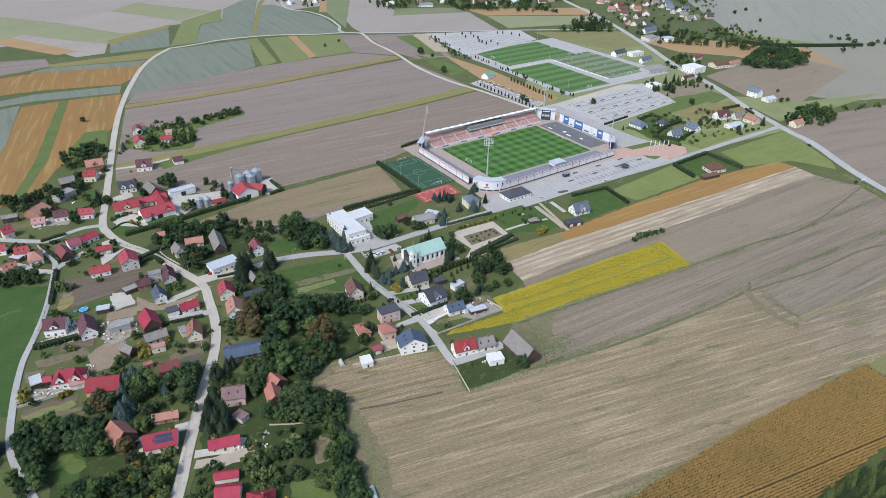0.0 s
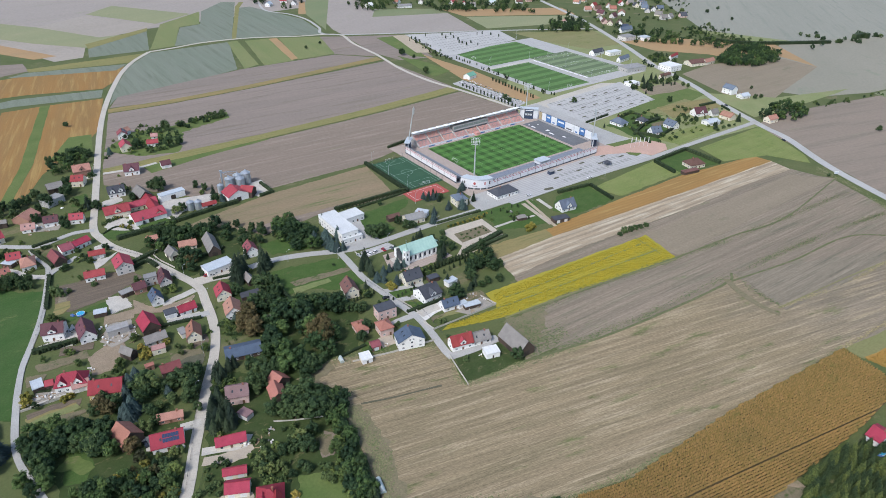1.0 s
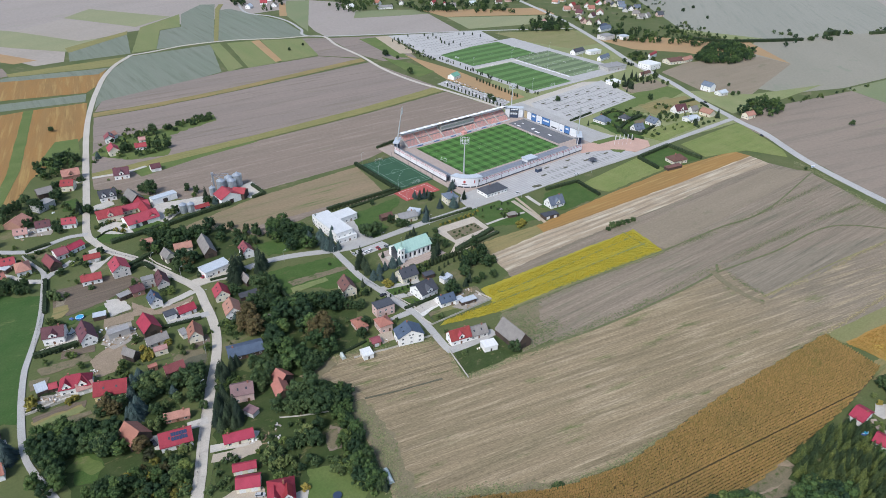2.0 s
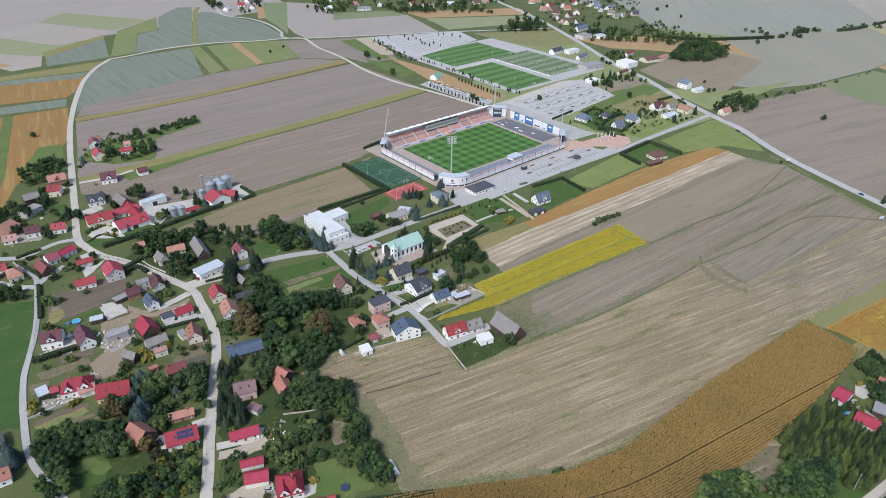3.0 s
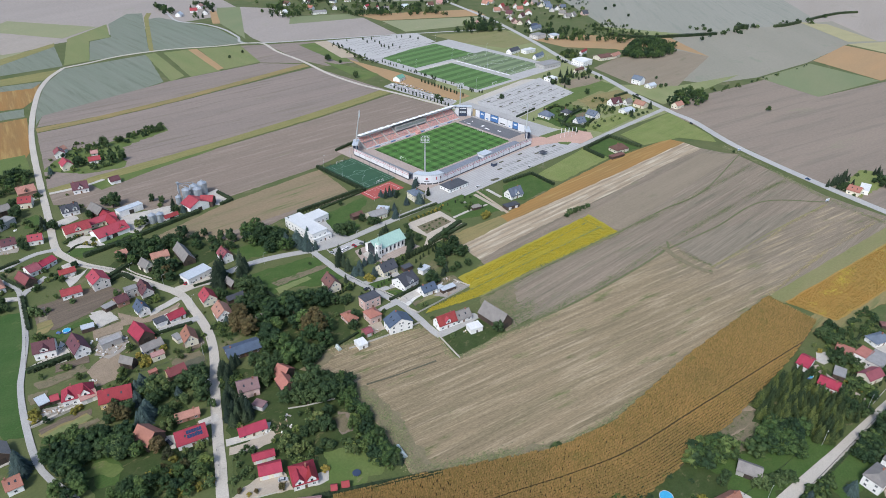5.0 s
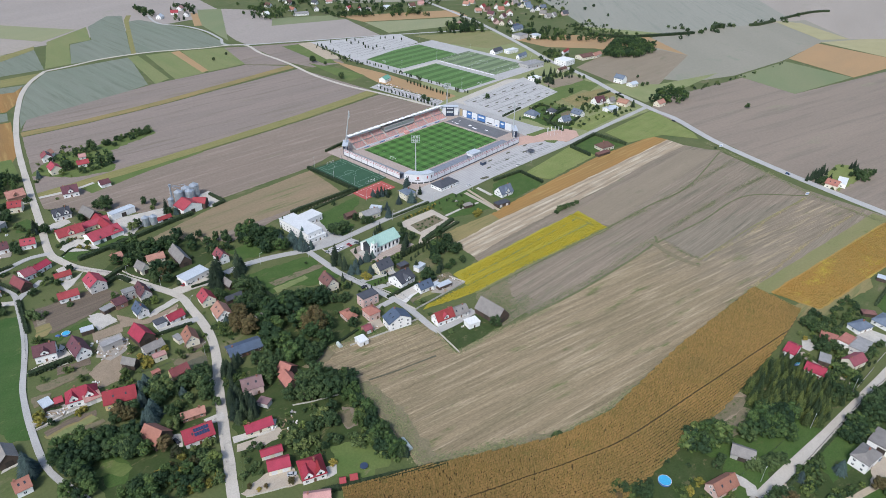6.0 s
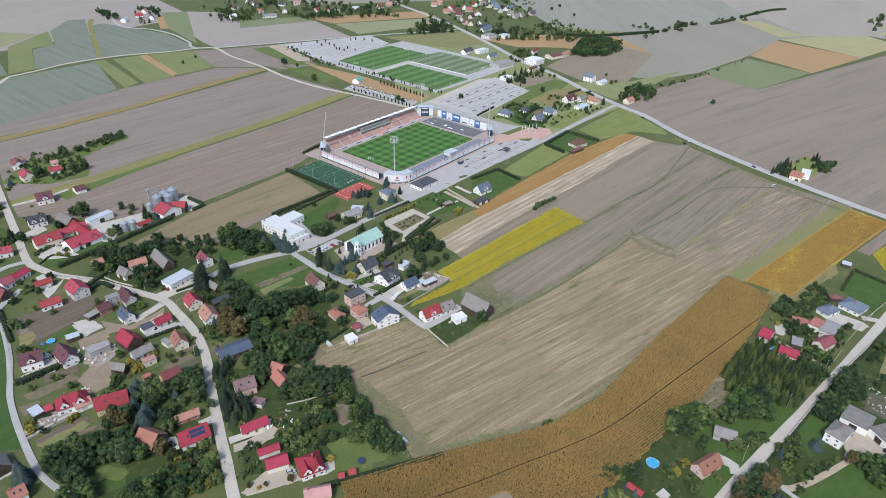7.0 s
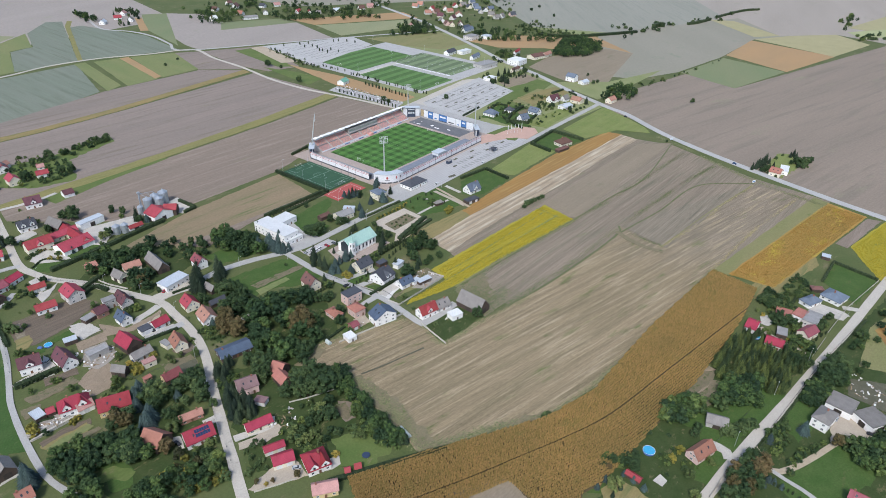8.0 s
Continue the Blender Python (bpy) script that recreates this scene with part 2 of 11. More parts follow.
mix_in("roof_white_metal", (0.75, 0.75, 0.74), (0.68, 0.68, 0.67), big=4, fine=0.4, rough=0.45, rows=(0.9, 0.12))
for key, c in {"white": (0.8, 0.79, 0.765), "cream": (0.7, 0.65, 0.52), "brick": (0.36, 0.2, 0.15), "boards": (0.085, 0.062, 0.05), "render_grey": (0.4, 0.39, 0.37), "render_pale": (0.58, 0.55, 0.52), "rose": (0.62, 0.45, 0.4), "mustard": (0.58, 0.46, 0.25)}.items():
    mix_in("wall_" + key, c, tuple(v * 0.88 for v in c), big=2.5, fine=0.3, rough=0.9, vary=0.05, spots=(tuple(v * 0.72 for v in c), 1.6, 0.18))
mix_in("chimney_brick", (0.30, 0.13, 0.09), (0.24, 0.11, 0.08), big=0.8, fine=0.2)
mix_in("frame_white", (0.75, 0.75, 0.74), (0.7, 0.7, 0.69), big=1, fine=0.2, rough=0.4)
mix_in("glass", (0.03, 0.038, 0.048), (0.045, 0.055, 0.065), big=2, fine=0.5, rough=0.12)
mix_in("solar", (0.02, 0.035, 0.09), (0.03, 0.05, 0.12), big=0.6, fine=0.3, rough=0.2, rows=(0.3, 0.4))
mix_in("door_brown", (0.16, 0.08, 0.045), (0.12, 0.06, 0.035), big=0.6, fine=0.15, rough=0.5)
mix_in("door_white", (0.7, 0.7, 0.7), (0.62, 0.62, 0.62), big=1, fine=0.3, rough=0.5, rows=(0.5, 0.15))
mix_in("door_dark", (0.05, 0.042, 0.036), (0.07, 0.055, 0.045), big=1, fine=0.2, rough=0.8, rows=(0.3, 0.3))
mix_in("steel", (0.55, 0.56, 0.57), (0.48, 0.49, 0.5), big=2, fine=0.3, rough=0.4, metal=0.8)
# plants
for key, a, b in (("leaf_dark", (0.024, 0.05, 0.02), (0.052, 0.088, 0.032)), ("leaf_mid", (0.039, 0.073, 0.026), (0.076, 0.114, 0.041)), ("leaf_light", (0.072, 0.112, 0.035), (0.112, 0.14, 0.047)), ("leaf_brown", (0.11, 0.085, 0.035), (0.085, 0.075, 0.03)), ("leaf_gold", (0.26, 0.22, 0.04), (0.19, 0.18, 0.04)), ("needle_dark", (0.018, 0.034, 0.019), (0.032, 0.05, 0.027)), ("needle_blue", (0.055, 0.085, 0.082), (0.036, 0.06, 0.056)), ("needle_light", (0.07, 0.095, 0.035), (0.09, 0.11, 0.04)), ("needle_thuja", (0.022, 0.04, 0.017), (0.035, 0.053, 0.022))):
    mix_in(key, a, b, big=2.0, fine=0.5, rough=0.8, vary=0.34, island=0.3)
for key, a, b in (("weed_dark", (0.1, 0.13, 0.055), (0.14, 0.15, 0.07)), ("weed_mid", (0.15, 0.17, 0.075), (0.19, 0.185, 0.095)), ("weed_pale", (0.32, 0.27, 0.14), (0.28, 0.24, 0.12))):
    mix_in(key, a, b, big=6.0, fine=0.5, rough=0.9, island=0.35)
mix_in("bark", (0.10, 0.08, 0.06), (0.07, 0.055, 0.045), big=0.6, fine=0.15)
WOODS = {}
for kind, a, b in (("oak", (0.032, 0.066, 0.026), (0.058, 0.1, 0.036)), ("ash", (0.042, 0.08, 0.03), (0.072, 0.114, 0.04)), ("autumn", (0.10, 0.085, 0.036), (0.085, 0.08, 0.032)), ("fruit", (0.066, 0.108, 0.034), (0.118, 0.152, 0.05)), ("bush", (0.05, 0.09, 0.032), (0.104, 0.142, 0.052)), ("spruce", (0.025, 0.044, 0.026), (0.038, 0.057, 0.034)), ("pine", (0.055, 0.085, 0.03), (0.11, 0.135, 0.048)), ("thuja", (0.03, 0.05, 0.022), (0.045, 0.065, 0.028)), ("gold", (0.2, 0.17, 0.035), (0.16, 0.15, 0.035))):
    # each kind in three tones: deep and bluish, plain, bright and yellowish
    WOODS[kind] = [surface("wood_" + kind, tuple(v * f for v, f in zip(a, tone)), tuple(v * f for v, f in zip(b, tone)), big=4.0, fine=0.6, rough=0.8, island=0.32) for tone in ((0.4, 0.5, 0.55), (0.66, 0.72, 0.66), (1.15, 1.12, 0.9))]
mix_in("meadow_fresh", (0.15, 0.19, 0.055), (0.195, 0.215, 0.075), big=20, fine=1.2, spots=((0.13, 0.17, 0.05), 14, 0.4), drills=(0.9, 0.06))
# distant grass, lightened in colour to stand in for haze
mix_in("grass_hazed", (0.185, 0.215, 0.088), (0.235, 0.245, 0.118), big=25, fine=1.5, spots=((0.22, 0.2, 0.11), 18, 0.4))
mix_in("white_gravel", (0.66, 0.64, 0.6), (0.55, 0.53, 0.5), big=3, fine=0.5)
mix_in("soil_right", (0.258, 0.208, 0.162), (0.222, 0.181, 0.142), big=60, fine=1.4, turn=-14, stretch=9, spots=((0.235, 0.21, 0.147), 30, 0.35), speck=0.7, drills=(1.2, 0.018), streak=((0.205, 0.17, 0.133), 11.0, 0.5))
mix_in("square_paving", (0.47, 0.41, 0.33), (0.41, 0.36, 0.3), big=6, fine=0.6)
# stadium, church, farm, cars
mix_in("mast", (0.5, 0.52, 0.52), (0.44, 0.46, 0.46), big=2, fine=0.3, rough=0.5, metal=0.3)
mix_in("steel_dark", (0.06, 0.07, 0.085), (0.045, 0.05, 0.06), big=2, fine=0.3, rough=0.5)
mix_in("navy", (0.035, 0.055, 0.10), (0.03, 0.045, 0.08), big=3, fine=0.4, rough=0.45)
mix_in("panel_white", (0.70, 0.71, 0.73), (0.63, 0.64, 0.66), big=4, fine=0.4, rough=0.5, vary=0.05, spots=((0.5, 0.5, 0.5), 2.5, 0.15))
mix_in("band_red", (0.42, 0.07, 0.07), (0.36, 0.06, 0.065), big=2, fine=0.3, rough=0.5)
mix_in("ink", (0.05, 0.05, 0.055), (0.07, 0.07, 0.075), big=1, fine=0.2, rough=0.5)
mix_in("terrace_grey", (0.36, 0.35, 0.34), (0.3, 0.29, 0.285), big=3, fine=0.4)
mix_in("seat_blue", (0.22, 0.24, 0.28), (0.17, 0.19, 0.23), big=3, fine=0.5)
mix_in("seat_red", (0.72, 0.36, 0.29), (0.66, 0.32, 0.26), big=3, fine=0.4, rough=0.5, vary=0.08)
mix_in("seat_dark", (0.66, 0.33, 0.29), (0.6, 0.3, 0.265), big=3, fine=0.4, rough=0.5)
mix_in("membrane", (0.82, 0.82, 0.81), (0.76, 0.76, 0.75), big=5, fine=0.5, rough=0.6)
mix_in("glass_pale", (0.2, 0.23, 0.22), (0.26, 0.29, 0.28), big=3, fine=0.5, rough=0.15)
mix_in("copper", (0.36, 0.53, 0.46), (0.31, 0.47, 0.41), big=4, fine=0.4, rough=0.6, rows=(0.7, 0.12), spots=((0.27, 0.42, 0.36), 3, 0.3))
mix_in("galvanised", (0.50, 0.54, 0.58), (0.40, 0.44, 0.48), big=3, fine=0.3, rough=0.4, metal=0.5, rows=(0.5, 0.2))
mix_in("bay_grey", (0.312, 0.312, 0.294), (0.25, 0.25, 0.237), big=5, fine=0.5)
mix_in("tyre", (0.02, 0.02, 0.02), (0.03, 0.03, 0.03), big=0.5, fine=0.1)
for key, c in {"white": (0.7, 0.7, 0.7), "red": (0.36, 0.03, 0.04), "black": (0.025, 0.025, 0.03), "silver": (0.42, 0.44, 0.46), "blue": (0.04, 0.09, 0.2), "grey": (0.16, 0.17, 0.18)}.items():
    mix_in("car_" + key, c, tuple(v * 0.92 for v in c), big=2, fine=0.3, rough=0.25)
mix_in("turf_artificial", (0.032, 0.085, 0.048), (0.042, 0.098, 0.055), big=8, fine=0.8, spots=((0.06, 0.105, 0.07), 6, 0.25))
mix_in("court_red", (0.40, 0.095, 0.08), (0.35, 0.085, 0.075), big=6, fine=0.6, spots=((0.3, 0.1, 0.08), 4, 0.2))
mix_in("line_white", (0.75, 0.76, 0.74), (0.68, 0.69, 0.67), big=2, fine=0.3)
mix_in("tarmac", (0.15, 0.155, 0.165), (0.125, 0.13, 0.14), big=8, fine=0.7, spots=((0.19, 0.19, 0.2), 6, 0.25))
mix_in("maize", (0.358, 0.24, 0.084), (0.272, 0.198, 0.072), big=30, fine=1.2, spots=((0.2, 0.185, 0.06), 16, 0.34), island=0.34)
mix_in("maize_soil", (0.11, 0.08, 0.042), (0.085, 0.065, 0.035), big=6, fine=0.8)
mix_in("margin_soil", (0.200, 0.167, 0.106), (0.164, 0.146, 0.083), big=7, fine=0.8, spots=((0.103, 0.128, 0.045), 7, 0.42), speck=1.5)
mix_in("line_worn", (0.32, 0.4, 0.33), (0.26, 0.34, 0.28), big=2, fine=0.3)
mix_in("line_faded", (0.2, 0.29, 0.15), (0.17, 0.25, 0.13), big=2, fine=0.3)
mix_in("roof_light", (0.6, 0.61, 0.61), (0.54, 0.55, 0.55), big=5, fine=0.4, rough=0.6, spots=((0.44, 0.44, 0.44), 4, 0.25))
mix_in("mustard", (0.42, 0.335, 0.028), (0.32, 0.285, 0.032), big=12, fine=1.2, spots=((0.2, 0.21, 0.04), 8, 0.25), island=0.25)
mix_in("soy", (0.36, 0.21, 0.05), (0.27, 0.2, 0.06), big=45, fine=1.2, spots=((0.44, 0.36, 0.06), 20, 0.5), island=0.25)
mix_in("pool_blue", (0.05, 0.32, 0.55), (0.06, 0.38, 0.6), big=2, fine=0.4, rough=0.1)
mix_in("tarp_blue", (0.06, 0.15, 0.4), (0.05, 0.12, 0.33), big=1, fine=0.3, rough=0.5)
mix_in("junk", (0.3, 0.28, 0.26), (0.45, 0.43, 0.4), big=1, fine=0.3, vary=0.5)
mix_in("timber", (0.33, 0.24, 0.15), (0.25, 0.18, 0.11), big=1, fine=0.2)


def mown(name, a, b, wide_x, wide_y):
    """Mown turf: bands of lighter and darker grass crossing at right angles."""
    m = surface(name, a, b, big=7, fine=0.8)
    nt = m.node_tree
    n, link = nt.nodes, nt.links.new
    bsdf = n["Principled BSDF"]
    base = bsdf.inputs["Base Color"].links[0].from_socket
    coord = n.new("ShaderNodeTexCoord")
    split = n.new("ShaderNodeSeparateXYZ")
    link(coord.outputs["Object"], split.inputs[0])
    total = None
    for axis, wide in ((0, wide_x), (1, wide_y)):
        if not wide:
            continue
        k = n.new("ShaderNodeMath")
        k.operation = "PINGPONG"
        k.inputs[1].default_value = wide
        link(split.outputs[axis], k.inputs[0])
        s = n.new("ShaderNodeMapRange")
        s.inputs["From Min"].default_value, s.inputs["From Max"].default_value = wide * 0.44, wide * 0.56
        s.inputs["To Min"].default_value, s.inputs["To Max"].default_value = -0.2, 0.2
        link(k.outputs[0], s.inputs["Value"])
        if total is None:
            total = s.outputs[0]
        else:
            t = n.new("ShaderNodeMath")
            link(total, t.inputs[0])
            link(s.outputs[0], t.inputs[1])
            total = t.outputs[0]
    plus = n.new("ShaderNodeMath")
    plus.inputs[1].default_value = 1.0
    link(total, plus.inputs[0])
    hsv = n.new("ShaderNodeHueSaturation")
    link(plus.outputs[0], hsv.inputs["Value"])
    link(base, hsv.inputs["Color"])
    link(hsv.outputs[0], bsdf.inputs["Base Color"])
    return m


M["turf"] = mown("turf", (0.055, 0.135, 0.03), (0.07, 0.155, 0.037), 5.5, 5.3)
M["turf_training"] = mown("turf_training", (0.075, 0.15, 0.045), (0.095, 0.17, 0.055), 0, 9.0)
M["turf_pale"] = mown("turf_pale", (0.13, 0.18, 0.095), (0.155, 0.2, 0.11), 0, 9.0)
mix_in("banner_blue", (0.05, 0.14, 0.34), (0.07, 0.18, 0.4), big=3, fine=0.4, rough=0.5)
mix_in("mural", (0.45, 0.36, 0.2), (0.3, 0.24, 0.16), big=2, fine=0.5, rough=0.6)
mix_in("paving_salmon", (0.5, 0.33, 0.26), (0.45, 0.3, 0.24), big=8, fine=0.6)
mix_in("paving_lot", (0.46, 0.45, 0.43), (0.40, 0.39, 0.375), big=10, fine=0.6, rows=(2.5, 0.1))


# ---- building blocks ----
class Geo:
    """A mesh in the making."""

    def __init__(self):
        self.v, self.f = [], []

    def add(self, verts, faces):
        k = len(self.v)
        self.v += verts
        self.f += [tuple(i + k for i in f) for f in faces]
        return self

    def box(self, x0, y0, z0, x1, y1, z1):
        v = [(x, y, z) for z in (z0, z1) for y in (y0, y1) for x in (x0, x1)]
        return self.add(v, [(0, 2, 3, 1), (4, 5, 7, 6), (0, 1, 5, 4), (2, 6, 7, 3), (0, 4, 6, 2), (1, 3, 7, 5)])

    def slab(self, poly, z0, z1):
        """An upright prism on a counter-clockwise outline."""
        k = len(poly)
        v = [(*p, z0) for p in poly] + [(*p, z1) for p in poly]
        return self.add(v, [tuple(range(k, 2 * k)), tuple(range(k - 1, -1, -1))] + [(i, (i + 1) % k, (i + 1) % k + k, i + k) for i in range(k)])

    def hull(self, top, down):
        """A sheet given by its four upper corners, thickened downwards."""
        v = list(top) + [(x, y, z - down) for x, y, z in top]
        return self.add(v, [(0, 1, 2, 3), (7, 6, 5, 4), (0, 4, 5, 1), (1, 5, 6, 2), (2, 6, 7, 3), (3, 7, 4, 0)])

    def tube(self, p, q, r0, r1, n=8):
        p, q = Vector(p), Vector(q)
        m = (q - p).to_track_quat("Z", "Y").to_matrix()
        ring = [Vector((math.cos(2 * math.pi * i / n), math.sin(2 * math.pi * i / n), 0)) for i in range(n)]
        v = [tuple(p + m @ (w * r0)) for w in ring] + [tuple(q + m @ (w * r1)) for w in ring]
        return self.add(v, [(i, (i + 1) % n, (i + 1) % n + n, i + n) for i in range(n)] + [tuple(range(n - 1, -1, -1)), tuple(range(n, 2 * n))])

    def mesh(self, name, *mats):
        me = bpy.data.meshes.new(name)
        me.from_pydata(self.v, [], self.f)
        for m in mats:
            me.materials.append(m)
        me.update()
        return me


def part(name, shape, material, parent, label="", at=None):
    """One mesh as a part of a thing. shape: a Geo, or mesh data to share."""
    ob = new(name, shape.mesh(name, material) if isinstance(shape, Geo) else shape)
    ob.parent = parent
    if at is not None:
        ob.matrix_local = at
    return tagged(ob, label)


def thing(name, label, category, m=None, group="", kind=""):
    ob = new(name)
    ob.empty_display_size = 0.5
    if m is not None:
        ob.matrix_world = m
    return tagged(ob, label, category, group, kind)


def setting(name, shape, material, label="", category="", kind="structure"):
    return tagged(new(name, shape.mesh(name, material)), label, category, kind=kind)


def ccw(poly):
    area = sum(a[0] * b[1] - b[0] * a[1] for a, b in zip(poly, poly[1:] + poly[:1]))
    return poly if area > 0 else poly[::-1]


def glide(points, step=4.0):
    """A smooth line through the points."""
    pts = [Vector(p) for p in points]
    pts = [2 * pts[0] - pts[1]] + pts + [2 * pts[-1] - pts[-2]]
    line = []
    for a, b, c, d in zip(pts, pts[1:], pts[2:], pts[3:]):
        k = max(1, int((c - b).length / step))
        for i in range(k):
            t = i / k
            line.append(0.5 * (2 * b + (c - a) * t + (2 * a - 5 * b + 4 * c - d) * t * t + (3 * b - a - 3 * c + d) * t ** 3))
    return line + [pts[-2]]


LAID = collections.Counter()
BUILT, SHEETS, LANES, BARE = [], [], [], []


def top_at(x, y):
    """The height of the ground, with all that is laid on it, at a place."""
    return max([0.0] + [z for poly, z in SHEETS if inside(x, y, poly)] + [z for a, b, r, z in LANES if (x - a) ** 2 + (y - b) ** 2 < r * r + 3])


def lay(level):
    """The height of the next sheet of this level: each a few millimetres over the last."""
    LAID[level] += 1
    return 0.06 * level + 0.004 * (LAID[level] % 15)


def field(name, material, level, poly):
    """A parcel of land: a thin sheet over the ground, with an uneven margin."""
    poly = ccw([tuple(p) for p in poly])
    ragged = next((r for key, r in (("margin", (3.0, 0.2)), ("lawn", (2.6, 0.2)), ("plot", (1.0, 0.2)), ("yard", (0.8, 0.2))) if key in name), None)
    rough = []
    for a, b in zip(poly, poly[1:] + poly[:1]):
        d = math.dist(a, b)
        near = math.dist(a, (-400, -400)) < 520
        k = max(1, int(d / (1.6 if near else 2.5 if ragged else 9.0)))
        for i in range(k):
            t = i / k
            x, y = a[0] + (b[0] - a[0]) * t, a[1] + (b[1] - a[1]) * t
            s, q = ragged or (0.0 if i == 0 or level >= 4 else 0.8, 0.1)
            if near and level < 4:
                x, y = x + 0.7 * noise.noise((x * 0.45, y * 0.45, 5.0)), y + 0.7 * noise.noise((x * 0.45, y * 0.45, 7.0))
            rough.append((x + s * noise.noise((x * q, y * q, 3.0)), y + s * noise.noise((x * q, y * q, 9.0))))
    z = lay(level)
    SHEETS.append((poly, z))
    if "plot" in name or "yard" in name or "square" in name:
        BARE.append(poly)
    ob = setting(name, Geo().slab(rough, -0.2, z), material)
    return tagged(ob, f"{material.name.replace('_', ' ')} {name.replace('_', ' ')} on the open plain", name.split("_")[-1])


def road(name, material, width, level, points):
    line = glide(points)
    BUILT.extend((p.x, p.y, width / 2 + 0.4) for p in line)
    geo, z = Geo(), lay(level)
    LANES.extend((p.x, p.y, width / 2, z) for p in line)
    left, right = [], []
    for i, p in enumerate(line):
        d = (line[min(i + 1, len(line) - 1)] - line[max(i - 1, 0)]).normalized()
        w = width / 2 + 0.25 * noise.noise((p.x * 0.05, p.y * 0.05, level))
        left.append((p.x - d.y * w, p.y + d.x * w))
        right.append((p.x + d.y * w, p.y - d.x * w))
    k = len(line)
    v = [(*p, z) for p in left] + [(*p, z) for p in right] + [(*p, -0.2) for p in left] + [(*p, -0.2) for p in right]
    f = [(i, i + k, i + k + 1, i + 1) for i in range(k - 1)]
    f += [(i, i + 1, i + 1 + 2 * k, i + 2 * k) for i in range(k - 1)] + [(i + k + 1, i + k, i + 3 * k, i + 3 * k + 1) for i in range(k - 1)]
    geo.add(v, f)
    return setting(name, geo, material, f"{material.name.replace('_', ' ')} {name} with ragged grass edges", name)


# ---- houses ----
def gable_roof(L, W, eave, ridge, over):
    """A gable roof as one folded sheet, 0.22 m thick."""
    e, o = eave - (ridge - eave) * over / W, W + over
    prof = [(-o, e + 0.22), (0, ridge + 0.22), (o, e + 0.22), (o, e), (0, ridge), (-o, e)]
    v = [(x, a, b) for x in (-L - over, L + over) for a, b in prof]
    return Geo().add(v, [(0, 6, 7, 1), (1, 7, 8, 2), (2, 8, 9, 3), (3, 9, 10, 4), (4, 10, 11, 5), (5, 11, 6, 0), (0, 1, 4, 5), (1, 2, 3, 4), (11, 10, 7, 6), (10, 9, 8, 7)])


def window_mesh(w, h):
    """A white frame with a middle bar, and the pane in it, facing -y."""
    xs, zs = (-w / 2, -w / 2 + 0.1, -0.04, 0.04, w / 2 - 0.1, w / 2), (0, 0.1, h - 0.1, h)
    solid = {(i, k) for i in range(5) for k in range(3) if k != 1 or i in (0, 2, 4)}
    index, faces = {}, []

    def at(i, k, y):
        return index.setdefault((xs[i], y, zs[k]), len(index))

    for i, k in solid:
        faces.append((at(i, k, -0.06), at(i + 1, k, -0.06), at(i + 1, k + 1, -0.06), at(i, k + 1, -0.06)))
        for di, dk, p, q in ((-1, 0, (0, 1), (0, 0)), (1, 0, (1, 0), (1, 1)), (0, -1, (0, 0), (1, 0)), (0, 1, (1, 1), (0, 1))):
            if (i + di, k + dk) not in solid:
                faces.append((at(i + p[0], k + p[1], -0.06), at(i + p[0], k + p[1], 0.02), at(i + q[0], k + q[1], 0.02), at(i + q[0], k + q[1], -0.06)))
    g = Geo().add(list(index), faces)
    return g.mesh("window", M["frame_white"]), Geo().box(-w / 2 + 0.1, -0.02, 0.1, w / 2 - 0.1, 0.01, h - 0.1).mesh("pane", M["glass"])


def add_window(home, size, m):
    if size not in WINDOWS:
        WINDOWS[size] = window_mesh(*size)
    w = part("window", WINDOWS[size][0], None, home, at=m)
    part("pane", WINDOWS[size][1], None, w)


WINDOWS = {}
WALL_WORDS = {"white": "white-plastered", "cream": "cream-plastered", "brick": "bare-brick", "boards": "dark-boarded", "render_grey": "grey-rendered", "render_pale": "pale-rendered", "rose": "pink-plastered", "mustard": "mustard-yellow"}
ROOF_WORDS = {"felt": "grey felt", "pale_metal": "pale sheet-metal", "white_metal": "white sheet-metal", "slate": "weathered grey", "slate_blue": "blue-grey tiled", "terracotta": "terracotta tiled", "crimson_dull": "dull crimson", "anthracite": "anthracite tiled"}


